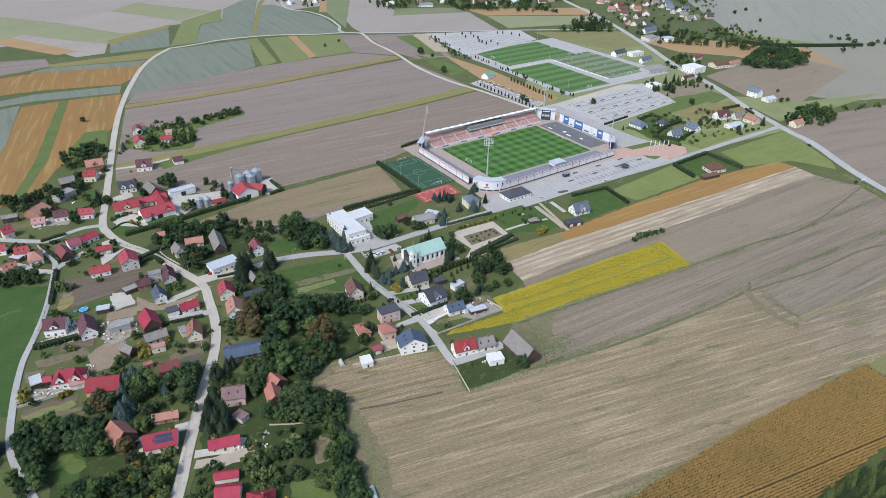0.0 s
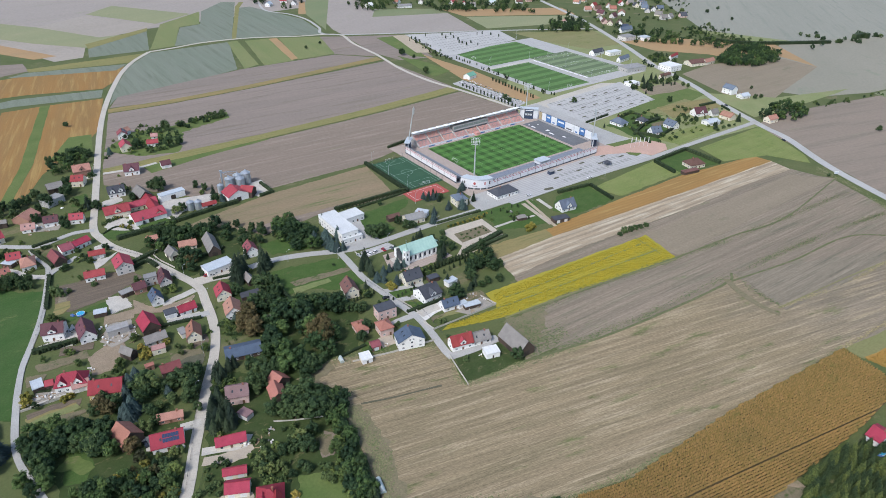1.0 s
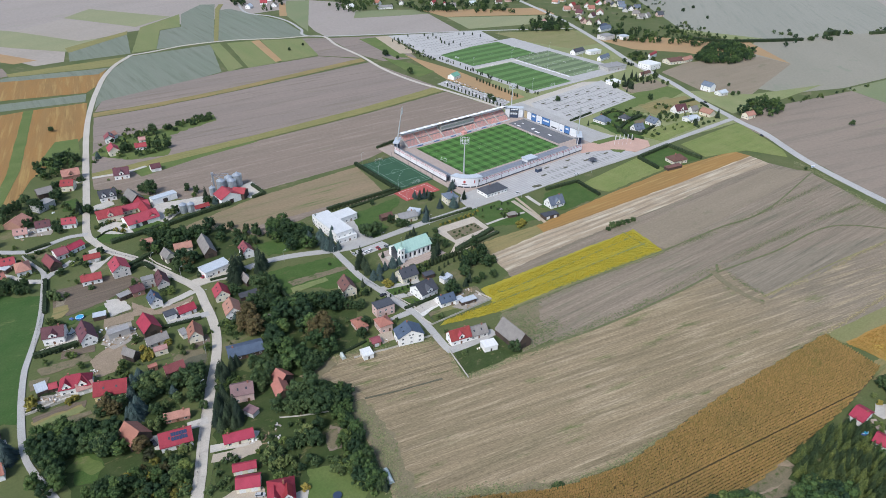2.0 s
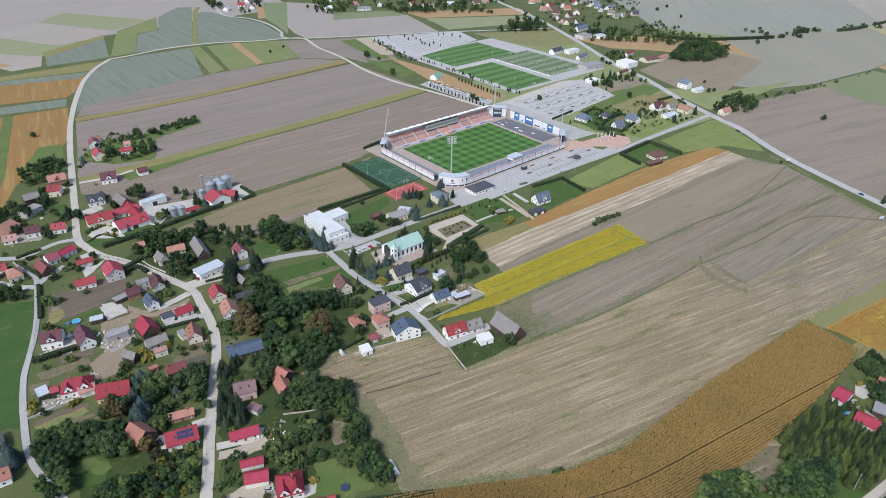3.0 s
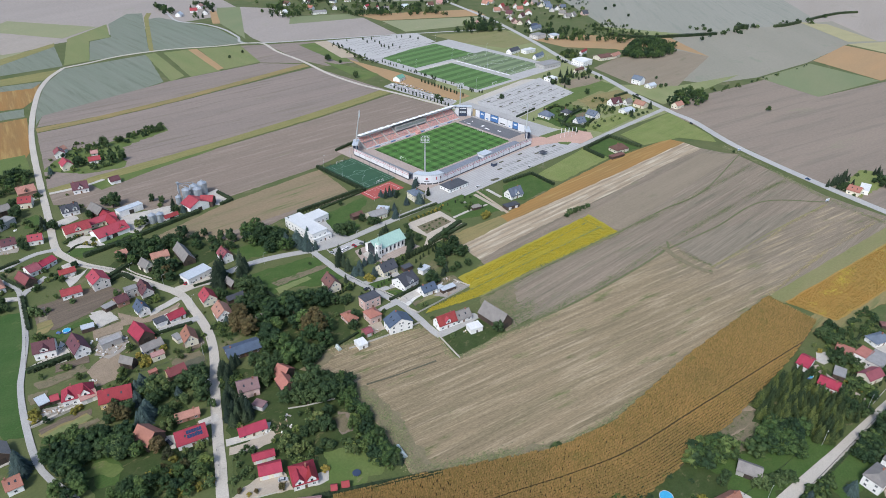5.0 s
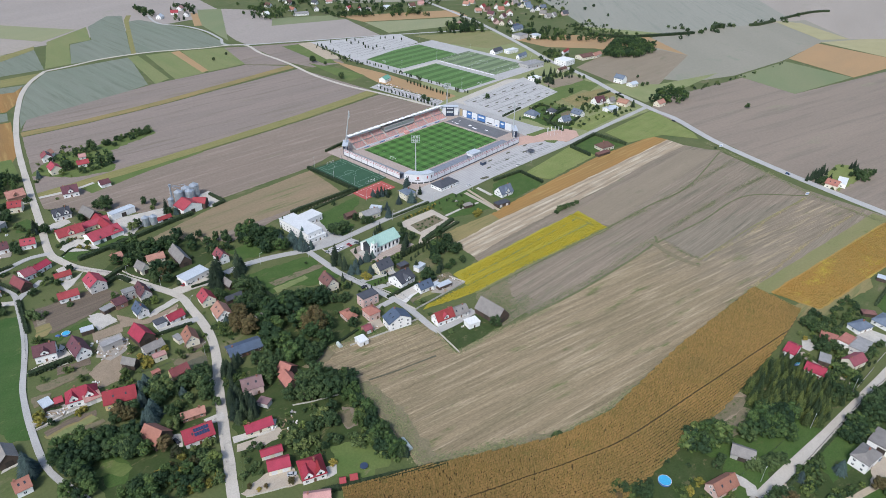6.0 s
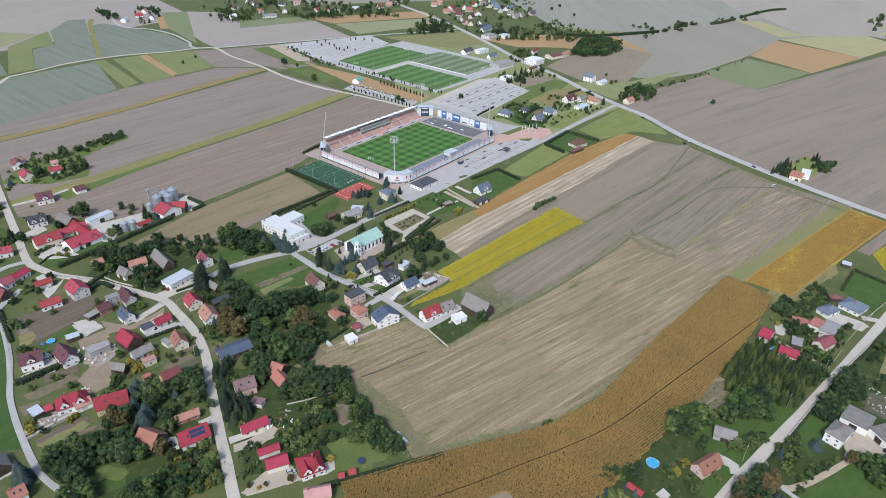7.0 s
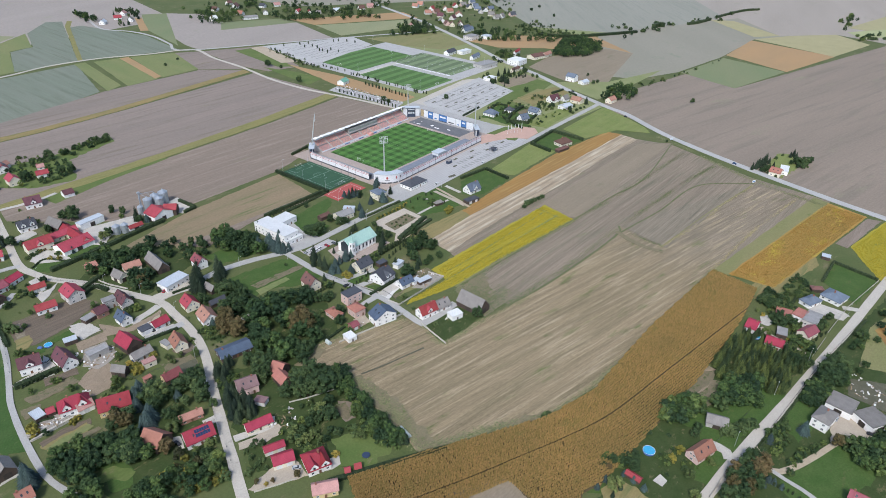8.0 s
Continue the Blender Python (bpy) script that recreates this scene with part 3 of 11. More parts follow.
def house(x, y, heading, length, width, eave, ridge, roof, wall, shape="gable", dormers=0, solar=False, name="house"):
    """A building: walls with gables, a thick roof with overhang, chimney, windows, door. The ridge runs along its own x."""
    words = f"{WALL_WORDS.get(wall, wall)} {name} with a {ROOF_WORDS.get(roof, roof)} {shape} roof"
    home = thing(name, words, name, pose(x, y, 0, 0, 0, heading))
    BUILT.append((x, y, 0.5 * math.hypot(length, width) * 0.85))
    L, W = length / 2, width / 2
    over = 0.5 if name == "house" else 0.35
    wm, rm = M["wall_" + wall], M["roof_" + roof]
    rise = ridge - eave
    if shape == "gable":
        v = [(-L, -W, 0), (L, -W, 0), (L, W, 0), (-L, W, 0), (-L, -W, eave), (L, -W, eave), (L, W, eave), (-L, W, eave), (-L, 0, ridge - 0.08), (L, 0, ridge - 0.08)]
        part("wall", Geo().add(v, [(0, 1, 5, 4), (2, 3, 7, 6), (1, 2, 6, 9, 5), (3, 0, 4, 8, 7), (4, 5, 9, 8), (6, 7, 8, 9)]), wm, home)
        cover = part("roof", gable_roof(L, W, eave, ridge, over), rm, home)
        part("ridge_cap", Geo().tube((-L - over, 0, ridge + 0.2), (L + over, 0, ridge + 0.2), 0.16, 0.16, 6), rm, cover)
    elif shape == "hip":
        part("wall", Geo().box(-L, -W, 0, L, W, eave), wm, home)
        o, r = over, max(L - W * 0.9, 0.3)
        v = [(-L - o, -W - o, eave), (L + o, -W - o, eave), (L + o, W + o, eave), (-L - o, W + o, eave), (-r, 0, ridge), (r, 0, ridge)]
        v += [(a, b, eave - 0.2) for a, b, _ in v[:4]]
        g = Geo().add(v, [(0, 1, 5, 4), (1, 2, 5), (2, 3, 4, 5), (3, 0, 4), (9, 8, 7, 6), (0, 6, 7, 1), (1, 7, 8, 2), (2, 8, 9, 3), (3, 9, 6, 0)])
        cover = part("roof", g, rm, home)
    else:
        part("wall", Geo().box(-L, -W, 0, L, W, eave - 0.3), wm, home)
        g = Geo().box(-L - 0.2, -W - 0.2, eave - 0.3, L + 0.2, W + 0.2, eave - 0.05)
        for a in (-1, 1):
            g.box(-L - 0.2, a * (W + 0.08) - 0.12, eave - 0.05, L + 0.2, a * (W + 0.08) + 0.12, eave + 0.12)
            g.box(a * (L + 0.08) - 0.12, -W, eave - 0.05, a * (L + 0.08) + 0.12, W, eave + 0.12)
        cover = part("roof", g, rm, home)
    rng = random.Random(int(x * 7 + y * 13))
    if name == "house" and shape != "flat":
        cx = rng.choice((-0.35, 0.3)) * length * (0.4 if shape == "hip" else 1)
        part("chimney", Geo().box(cx - 0.35, -0.35, ridge - 1.4, cx + 0.35, 0.35, ridge + 0.9).box(cx - 0.43, -0.43, ridge + 0.9, cx + 0.43, 0.43, ridge + 1.02), M["chimney_brick"], cover, "brick chimney")
    for k in range(dormers):
        # a cross gable with a window
        dx = (k + 0.5 - dormers / 2) * length / max(dormers, 1)
        s = -1
        w, top = min(1.9, width * 0.22), eave + rise * 0.82
        base, front = eave - 0.2, s * (W + 0.15)
        v = [(dx - w, front, base), (dx + w, front, base), (dx + w, front, base + 1.7), (dx, front, top), (dx - w, front, base + 1.7), (dx - w, 0, base), (dx + w, 0, base), (dx + w, 0, base + 1.7), (dx, 0, top), (dx - w, 0, base + 1.7)]
        d = part("dormer", Geo().add(v, [(0, 1, 2, 3, 4), (1, 6, 7, 2), (5, 0, 4, 9)]), wm, home)
        prof = [(dx - w - 0.3, base + 1.6), (dx, top + 0.2), (dx + w + 0.3, base + 1.6), (dx + w + 0.3, base + 1.44), (dx, top + 0.04), (dx - w - 0.3, base + 1.44)]
        g = Geo().add([(p, yy, q) for yy in (front - 0.35, 0) for p, q in prof], [(1, 7, 6, 0), (2, 8, 7, 1), (3, 9, 8, 2), (4, 10, 9, 3), (5, 11, 10, 4), (0, 6, 11, 5), (0, 5, 4, 1), (1, 4, 3, 2), (6, 7, 10, 11), (7, 8, 9, 10)])
        part("dormer_roof", g, rm, d)
        part("dormer_window", Geo().box(dx - 0.55, front - 0.05, base + 0.5, dx + 0.55, front + 0.05, base + 1.7), M["glass"], d)
    if solar:
        slope = math.atan2(rise, W)
        for i in range(6):
            for j in range(2):
                m = pose(-0.1 * length + i * 1.15, -W * 0.3 - j * 1.5, ridge - rise * (0.3 + j * 1.5 / W) + 0.34, 0, 0, 0) @ Matrix.Rotation(slope, 4, "X")
                part("solar_panel", Geo().box(-0.52, -0.8, 0, 0.52, 0.8, 0.06), M["solar"], cover, at=m)
    # openings
    far = x > 180 or y > 170
    sides = ((-1, 0),) if far else ((-1, 0), (1, 180))
    ends = ((-1, -90),) if far else ((-1, -90), (1, 90))
    if name == "house":
        storeys = max(1, int((eave - 0.6) / 2.4))
        for s in range(storeys):
            z = 0.95 + 2.7 * s
            n = max(1, int(length / (4.8 if far else 3.4)))
            for k in range(n):
                dx = (k + 0.5 - n / 2) * length / n
                for side, turn in sides:
                    if s == 0 and side < 0 and k == n // 2 and n > 1:
                        door = part("door", Geo().box(dx - 0.55, -W - 0.06, 0.05, dx + 0.55, -W + 0.02, 2.15), M["door_brown"], home)
                        if not far:
                            part("handle", Geo().box(dx + 0.38, -W - 0.12, 1.0, dx + 0.44, -W - 0.06, 1.16), M["steel"], door)
                    else:
                        add_window(home, (1.3, 1.3), pose(dx, side * (W + 0.005), z, 0, 0, turn))
            n = max(1, int(width / 3.8))
            for k in range(n):
                dy = (k + 0.5 - n / 2) * width / n
                for side, turn in ends:
                    add_window(home, (1.3, 1.3), pose(side * (L + 0.005), dy, z, 0, 0, turn))
        if shape == "gable" and rise > 2.6 and not far:
            for side, turn in ends:
                for dy in (-0.9, 0.9):
                    add_window(home, (1.1, 1.2), pose(side * (L + 0.005), dy, eave + 0.1, 0, 0, turn))
            if dormers == 0 and wall != "boards" and not far:
                slope = math.atan2(rise, W)
                for dx in (-0.2, 0.2):
                    m = pose(dx * length, -W * 0.5, eave + rise * 0.5 + 0.23, 0, 0, 0) @ Matrix.Rotation(slope, 4, "X")
                    part("roof_window", Geo().box(-0.4, -0.6, 0, 0.4, 0.6, 0.07), M["glass"], cover, at=m)
    elif name == "garage":
        n = max(1, int(length / 4.5))
        for k in range(n):
            dx = (k + 0.5 - n / 2) * length / n
            part("garage_door", Geo().box(dx - 1.3, -W - 0.05, 0.02, dx + 1.3, -W + 0.02, min(2.3, eave - 0.4)), M["door_white"], home)
    elif name == "barn":
        part("barn_door", Geo().box(-1.8, -W - 0.07, 0.02, 1.8, -W + 0.02, min(3.4, eave - 0.4)), M["door_dark"], home)
        part("barn_door", Geo().box(L - 0.02, -1.7, 0.02, L + 0.07, 1.7, min(3.4, eave - 0.4)), M["door_dark"], home)
    else:
        part("door", Geo().box(-0.45, -W - 0.05, 0.02, 0.45, -W + 0.02, min(1.95, eave - 0.2)), M["door_dark"], home)
    return home


def garage(*a, **k):
    return house(*a, **k, name="garage")


def barn(*a, **k):
    return house(*a, **k, name="barn")


def shed(*a, **k):
    return house(*a, **k, name="shed")


def chapel(*a, **k):
    return house(*a, **k, name="chapel")


def gazebo(*a, **k):
    return house(*a, **k, name="gazebo")


# ---- plants ----
def leaf(g, rng, c, out, size):
    """A leaf clump: one triangle about a point, facing roughly outwards."""
    n = (out + Vector((rng.uniform(-1, 1), rng.uniform(-1, 1), rng.uniform(-0.5, 1))) * 0.75).normalized()
    a = Matrix.Rotation(rng.uniform(0, 6.28), 3, n) @ n.orthogonal().normalized()
    b = n.cross(a)
    s = size * rng.uniform(0.55, 1.4)
    g.add([tuple(c + a * s), tuple(c - a * s * 0.6 + b * s * 0.8), tuple(c - a * s * 0.6 - b * s * 0.8)], [(0, 1, 2)])


def spray(g, rng, a, z, reach, droop, wide):
    """A conifer branch: two bushy triangles from the stem out to its drooping tip."""
    d, e = Vector((math.cos(a), math.sin(a), 0)), Vector((-math.sin(a), math.cos(a), 0))
    for k in (-1, 1):
        out, w = reach * rng.uniform(0.72, 1.06), wide * rng.uniform(0.6, 1.2)
        tip = d * out + e * k * w * 0.55 + Vector((0, 0, z - min(z - 0.05, droop * out)))
        root = d * out * rng.uniform(0.3, 0.55)
        g.add([tuple(tip), tuple(root + e * w * (0.7 + 0.3 * k) + Vector((0, 0, z))), tuple(root - e * w * (0.7 - 0.3 * k) + Vector((0, 0, z + rng.uniform(-0.3, 0.2))))], [(0, 1, 2)])


def lump(g, rng, c, r, squash, rings=4, around=7):
    """The leafy heart of a lobe: an uneven ball."""
    v = [(c.x, c.y, c.z - r * squash)]
    for k in range(1, rings):
        p = math.pi * k / rings
        for i in range(around):
            a = 2 * math.pi * (i + 0.5 * (k % 2)) / around
            q = r * rng.uniform(0.85, 1.12)
            v.append((c.x + math.cos(a) * math.sin(p) * q, c.y + math.sin(a) * math.sin(p) * q, c.z - math.cos(p) * q * squash))
    v.append((c.x, c.y, c.z + r * squash))
    f = [(0, 1 + (i + 1) % around, 1 + i) for i in range(around)]
    for k in range(rings - 2):
        b = 1 + k * around
        for i in range(around):
            e = (i + 1) % around
            f += [(b + i, b + e, b + around + e), (b + i, b + around + e, b + around + i)]
    b = 1 + (rings - 2) * around
    f += [(b + i, b + (i + 1) % around, len(v) - 1) for i in range(around)]
    g.add(v, f)


def crown_broad(rng, h, spread, base, lobes, leaves, size, far=False):
    """A crown of several leafy lobes with gaps between them, h metres high; a few boughs stand out of its outline."""
    g = Geo()
    turn = rng.uniform(0, 6.28)
    for k in range(lobes):
        a, t = turn + 2.4 * k + rng.uniform(-0.6, 0.6), (k + rng.random()) / lobes
        z = base + (h - base) * (0.16 + 0.72 * t)
        room = spread * math.sqrt(max(0.06, 1 - ((z - base) / (h - base) - 0.40) ** 2 * 2.7)) * 0.74
        out = rng.uniform(0.45, 1.08)
        c = Vector((math.cos(a) * room * out, math.sin(a) * room * out, z))
        r = spread * rng.uniform(0.2, 0.4)
        lump(g, rng, c, r * 0.8, 0.85, 3, 5 if far else 6)
        for _ in range(leaves):
            d = Vector((rng.gauss(0, 1), rng.gauss(0, 1), rng.gauss(0.4, 1))).normalized()
            leaf(g, rng, c + Vector((d.x * r, d.y * r, d.z * r * 0.88)) * rng.uniform(0.7, 1.28), d, size)
    return g


def crown_conifer(rng, h, spread, tiers, per, droop, size=0.7):
    """Tiers of drooping branches round a dense, dark cone."""
    g = Geo()
    for k in range(4):
        t = k / 4
        lump(g, rng, Vector((0, 0, h * (0.14 + 0.7 * t))), spread * (0.56 * (1 - t) + 0.06), 1.1 + 0.9 * t, 3, 6)
    for k in range(tiers):
        t = k / tiers
        n = max(6, int(per * (1 - 0.7 * t)))
        for i in range(n):
            reach = (spread * (1 - t ** 1.25) ** 0.95 + 0.15) * rng.uniform(0.8, 1.1)
            spray(g, rng, 6.28 * (i + rng.random()) / n, h * (0.07 + 0.93 * (t + rng.random() / tiers)), reach, droop, size * (0.8 - 0.45 * t))
    return g


def crown_column(rng, h, spread, leaves, size):
    g = Geo()
    for k in range(4):
        lump(g, rng, Vector((0, 0, h * (0.15 + 0.22 * k))), spread * (0.85, 0.9, 0.75, 0.5)[k], h * 0.15 / spread, 4, 6)
    for _ in range(leaves):
        t, a = rng.random(), rng.uniform(0, 6.28)
        r = spread * math.sqrt(max(0.02, math.sin(math.pi * min(1, 0.12 + 0.86 * t)))) * rng.uniform(0.85, 1.05)
        d = Vector((math.cos(a), math.sin(a), 0.2))
        leaf(g, rng, Vector((math.cos(a) * r, math.sin(a) * r, 0.1 + t * (h - 0.2))), d, size)
    return g


TREE_KINDS = {
    "oak": ("broad dark-green deciduous tree with a dense uneven crown", "leaf_dark", 4),
    "ash": ("tall mid-green deciduous tree with a loose crown", "leaf_mid", 4),
    "autumn": ("deciduous tree turning brown with a round crown", "leaf_brown", 3),
    "fruit": ("small green garden fruit tree with a round crown", "leaf_light", 3),
    "bush": ("low rounded green garden shrub", "leaf_mid", 3),
    "gold": ("yellow-leaved ornamental garden shrub", "leaf_gold", 2),
    "spruce": ("dark-green conical spruce with drooping branches", "needle_dark", 3),
    "blue": ("silvery blue spruce with a broad cone", "needle_blue", 3),
    "pine": ("young bright-green conifer in a dense stand", "needle_light", 3),
    "thuja": ("clipped columnar dark-green thuja", "needle_thuja", 2),
}
TREES = {}


def build_tree(kind, variant):
    rng = random.Random(hash((len(kind) * 31 + ord(kind[0]) * 7 + variant)))
    label, mat, _ = TREE_KINDS[kind]
    name = {"oak": "broadleaf_tree", "ash": "broadleaf_tree", "autumn": "autumn_tree", "fruit": "fruit_tree", "bush": "shrub", "gold": "golden_shrub", "spruce": "spruce", "blue": "blue_spruce", "pine": "young_conifer", "thuja": "thuja"}[kind]
    root = thing(name, label, "shrub" if kind in ("bush", "gold") else "tree")
    g = Geo()
    if kind in ("oak", "ash", "autumn"):
        sp = {"oak": 4.9, "ash": 3.9, "autumn": 4.0}[kind]
        crown = crown_broad(rng, 10, sp, 1.0, 20, 55, 0.44)
        g.tube((0, 0, -0.1), (0.1, 0.1, 5), 0.32, 0.2)
        for k in range(4):
            a = k * 1.6 + rng.random()
            g.tube((0, 0, 2.2 + 0.5 * k), (math.cos(a) * 2.2, math.sin(a) * 2.2, 5.2 + 0.5 * k), 0.14, 0.05, 6)
    elif kind == "fruit":
        crown = crown_broad(rng, 10, 5.2, 1.6, 13, 44, 0.68)
        g.tube((0, 0, -0.1), (0, 0, 5), 0.35, 0.2)
        for k in range(3):
            g.tube((0, 0, 2.5), (math.cos(k * 2.1) * 2.5, math.sin(k * 2.1) * 2.5, 6), 0.18, 0.06, 6)
    elif kind in ("bush", "gold"):
        crown = crown_broad(rng, 10, 7.5, -0.8, 12, 36, 1.1)
        g.tube((0, 0, -0.1), (0, 0, 4), 0.5, 0.3)
    elif kind in ("spruce", "blue", "pine"):
        sp = {"spruce": 2.9, "blue": 4.3, "pine": 2.3}[kind]
        crown = crown_conifer(rng, 10, sp, 17, 22, 0.32 if kind != "pine" else 0.05, 0.75 if kind != "blue" else 0.95)
        g.tube((0, 0, -0.1), (0, 0, 9), 0.22, 0.04)
    else:
        crown = crown_column(rng, 10, 1.9, 200, 0.75)
        g.tube((0, 0, -0.1), (0, 0, 6), 0.2, 0.05)
    part("trunk", g, M["bark"], root)
    part("crown", crown, M[mat], root)
    return root


def tree(kind, x, y, h, rng):
    variant = rng.randrange(TREE_KINDS[kind][2])
    s = h / 10
    wide = s * rng.uniform(0.85, 1.2)
    m = Matrix.LocRotScale((x, y, 0), Euler((0, 0, rng.uniform(0, 6.28))), (wide, wide * rng.uniform(0.9, 1.1), s))
    if (kind, variant) in TREES:
        first, s0 = TREES[kind, variant]
        return copy_thing(first, m @ Matrix.Diagonal((1 / s0[0], 1 / s0[1], 1 / s0[2], 1)))
    first = build_tree(kind, variant)
    first.matrix_basis = m
    TREES[kind, variant] = first, tuple(first.scale)
    return first


def trees(kind, spots):
    rng = random.Random(len(spots) * 17 + int(spots[0][0]))
    for x, y, h in spots:
        tree(kind, x, y, h * rng.uniform(0.92, 1.08), rng)


def inside(x, y, poly):
    hit = False
    for (x0, y0), (x1, y1) in zip(poly, poly[1:] + poly[:1]):
        if (y0 > y) != (y1 > y) and x < x0 + (y - y0) / (y1 - y0) * (x1 - x0):
            hit = not hit
    return hit


def wood_mesh(kind, variant, far):
    """The corners and faces of a light tree of this kind, ten metres high, for woods."""
    rng = random.Random(ord(kind[0]) * 5 + len(kind) + 97 * variant)
    if kind == "pine":
        g = crown_conifer(rng, 10, 2.6, 13, 18, 0.0, 0.75)
    elif kind in ("spruce", "blue"):
        g = crown_conifer(rng, 10, {"spruce": 3.2, "blue": 4.4}[kind], 6 if far else 14, 8 if far else 18, 0.32, 1.1 if far else 0.8)
    elif kind == "thuja":
        g = crown_column(rng, 10, 1.9, 60, 1.1)
    elif kind in ("bush", "gold"):
        g = crown_broad(rng, 10, 7.5, -0.8, 9, 14 if far else 26, 1.7 if far else 1.25, far)
    else:
        g = crown_broad(rng, 10, {"oak": 5.2, "ash": 4.4, "autumn": 5.0, "fruit": 5.2}[kind], 1.0, *((10, 12, 0.95, True) if far else (16, 46, 0.5)))
    return np.array(g.v), np.array(g.f), len(g.v)


WOOD = {}


def grove(kinds, count, low, high, seed, poly):
    """A dense patch of trees, none nearer to another than their crowns allow."""
    rng, kinds, done = random.Random(seed), kinds.split(), []
    xs, ys = [p[0] for p in poly], [p[1] for p in poly]
    verts, faces, slots, k = [], [], [], 0
    tight = 0.11 if kinds[0] == "pine" or poly[0][0] > 250 else 0.19
    for _ in range(count * 30):
        if len(done) == count:
            break
        x, y = rng.uniform(min(xs), max(xs)), rng.uniform(min(ys), max(ys))
        h = rng.uniform(low, high)
        if high < 3.6 and done and rng.random() < 0.62:
            a, b, c = rng.choice(done)
            x, y = a + rng.gauss(0, 2.6), b + rng.gauss(0, 2.6)
        if not inside(x, y, poly) or any((x - a) ** 2 + (y - b) ** 2 < (tight * (h + c)) ** 2 for a, b, c in done):
            continue
        if any((x - a) ** 2 + (y - b) ** 2 < (r + 0.22 * h) ** 2 for a, b, r in BUILT) or any(inside(x, y, bare) for bare in BARE):
            continue
        done.append((x, y, h))
        kind = rng.choice(kinds)
        if count < 16:
            tree(kind, x, y, h, rng)
            continue
        key = kind, rng.randrange(3), poly[0][0] > 60 or poly[0][1] > 80 or h < 4.0
        if key not in WOOD:
            WOOD[key] = wood_mesh(*key)
        v, f, n = WOOD[key]
        a, w = rng.uniform(0, 6.28), h / 10 * rng.uniform(0.9, 1.2)
        turn = np.array([[math.cos(a) * w, -math.sin(a) * w, 0], [math.sin(a) * w, math.cos(a) * w, 0], [0, 0, h / 10]])
        verts.append(v @ turn.T + (x, y, 0))
        faces.append(f + k)
        slots.append(np.full(len(f), 3 * kinds.index(kind) + rng.randrange(3)))
        k += n
        stem = Geo().tube((x, y, -0.1), (x, y, h * 0.6), 0.03 * h, 0.015 * h, 3)
        tri = [(i, (i + 1) % 3, (i + 1) % 3 + 3) for i in range(3)] + [(i, (i + 1) % 3 + 3, i + 3) for i in range(3)]
        verts.append(np.array(stem.v))
        faces.append(np.array(tri) + k)
        slots.append(np.full(6, 3 * len(kinds)))
        k += 6
    if not verts:
        return None
    me = bpy.data.meshes.new("woodland")
    me.from_pydata(np.concatenate(verts).tolist(), [], np.concatenate(faces).tolist())
    for kind in kinds:
        for tone in WOODS[kind]:
            me.materials.append(tone)
    me.materials.append(M["bark"])
    me.polygons.foreach_set("material_index", np.concatenate(slots).astype(np.int32))
    me.update()
    words = "dense stand of young conifers beside a field" if kinds[0] == "pine" else "dense patch of mixed green trees and shrubs"
    return tagged(new("woodland", me), words, "woodland", kind="stuff")


def hedge(height, width, points):
    """A clipped hedge along a line: a solid leafy body with an uneven skin."""
    rng, g = random.Random(int(points[0][0] * 3)), Geo()
    line = glide(points, 0.9) if len(points) > 2 else [Vector(points[0]).lerp(Vector(points[1]), i / 40) for i in range(41)]
    for a, b in zip(line, line[1:]):
        d = (b - a)
        if d.length < 1e-6:
            continue
        side = Vector((-d.y, d.x)).normalized() * width / 2
        for _ in range(max(3, int(d.length * 9))):
            p = a + d * rng.random()
            u, z = rng.uniform(-1, 1), height * rng.uniform(0.1, 1.0)
            if rng.random() < 0.6:
                u = 1.0 if u > 0 else -1.0
            else:
                z = height
            c = p + side * u
            leaf(g, rng, Vector((c.x, c.y, z + rng.uniform(-0.1, 0.15))), Vector((side.x * u, side.y * u, 0.6)), 0.42)
        c0, c1 = side * 0.8, -side * 0.8
        g.add([(a.x + c0.x, a.y + c0.y, 0), (b.x + c0.x, b.y + c0.y, 0), (b.x + c1.x, b.y + c1.y, 0), (a.x + c1.x, a.y + c1.y, 0)] + [(a.x + c0.x, a.y + c0.y, height * 0.9), (b.x + c0.x, b.y + c0.y, height * 0.9), (b.x + c1.x, b.y + c1.y, height * 0.9), (a.x + c1.x, a.y + c1.y, height * 0.9)], [(4, 7, 6, 5), (0, 4, 5, 1), (2, 6, 7, 3), (0, 3, 7, 4), (1, 5, 6, 2)])
    return tagged(new("hedge", g.mesh("hedge", M["needle_thuja"])), "dense dark-green clipped hedge along a garden boundary" if height < 4 else "overgrown hedgerow of dark green trees and bushes between fields", "hedge")


def weeds(material, label, spread, density, lines, size=0.42):
    """Low tufts of grass and weeds, thick along each line and thinning out to both sides of it."""
    rng, g = random.Random(int(lines[0][0][0] * 11)), Geo()
    for points in lines:
        line = glide(points, 3.0)
        for a, b in zip(line, line[1:]):
            thick = density * max(0.15, 0.9 + 1.5 * noise.noise((a.x * 0.04, a.y * 0.04, 2.0)))
            for _ in range(int((b - a).length * thick * 3 + rng.random())):
                c = a.lerp(b, rng.random())
                x, y = c.x + rng.gauss(0, spread), c.y + rng.gauss(0, spread)
                leaf(g, rng, Vector((x, y, top_at(x, y) + 0.09)), Vector((0, 0, 3.5)), size)
    return tagged(new("grass_tufts", g.mesh("grass_tufts", M[material])), label, "grass", kind="stuff")


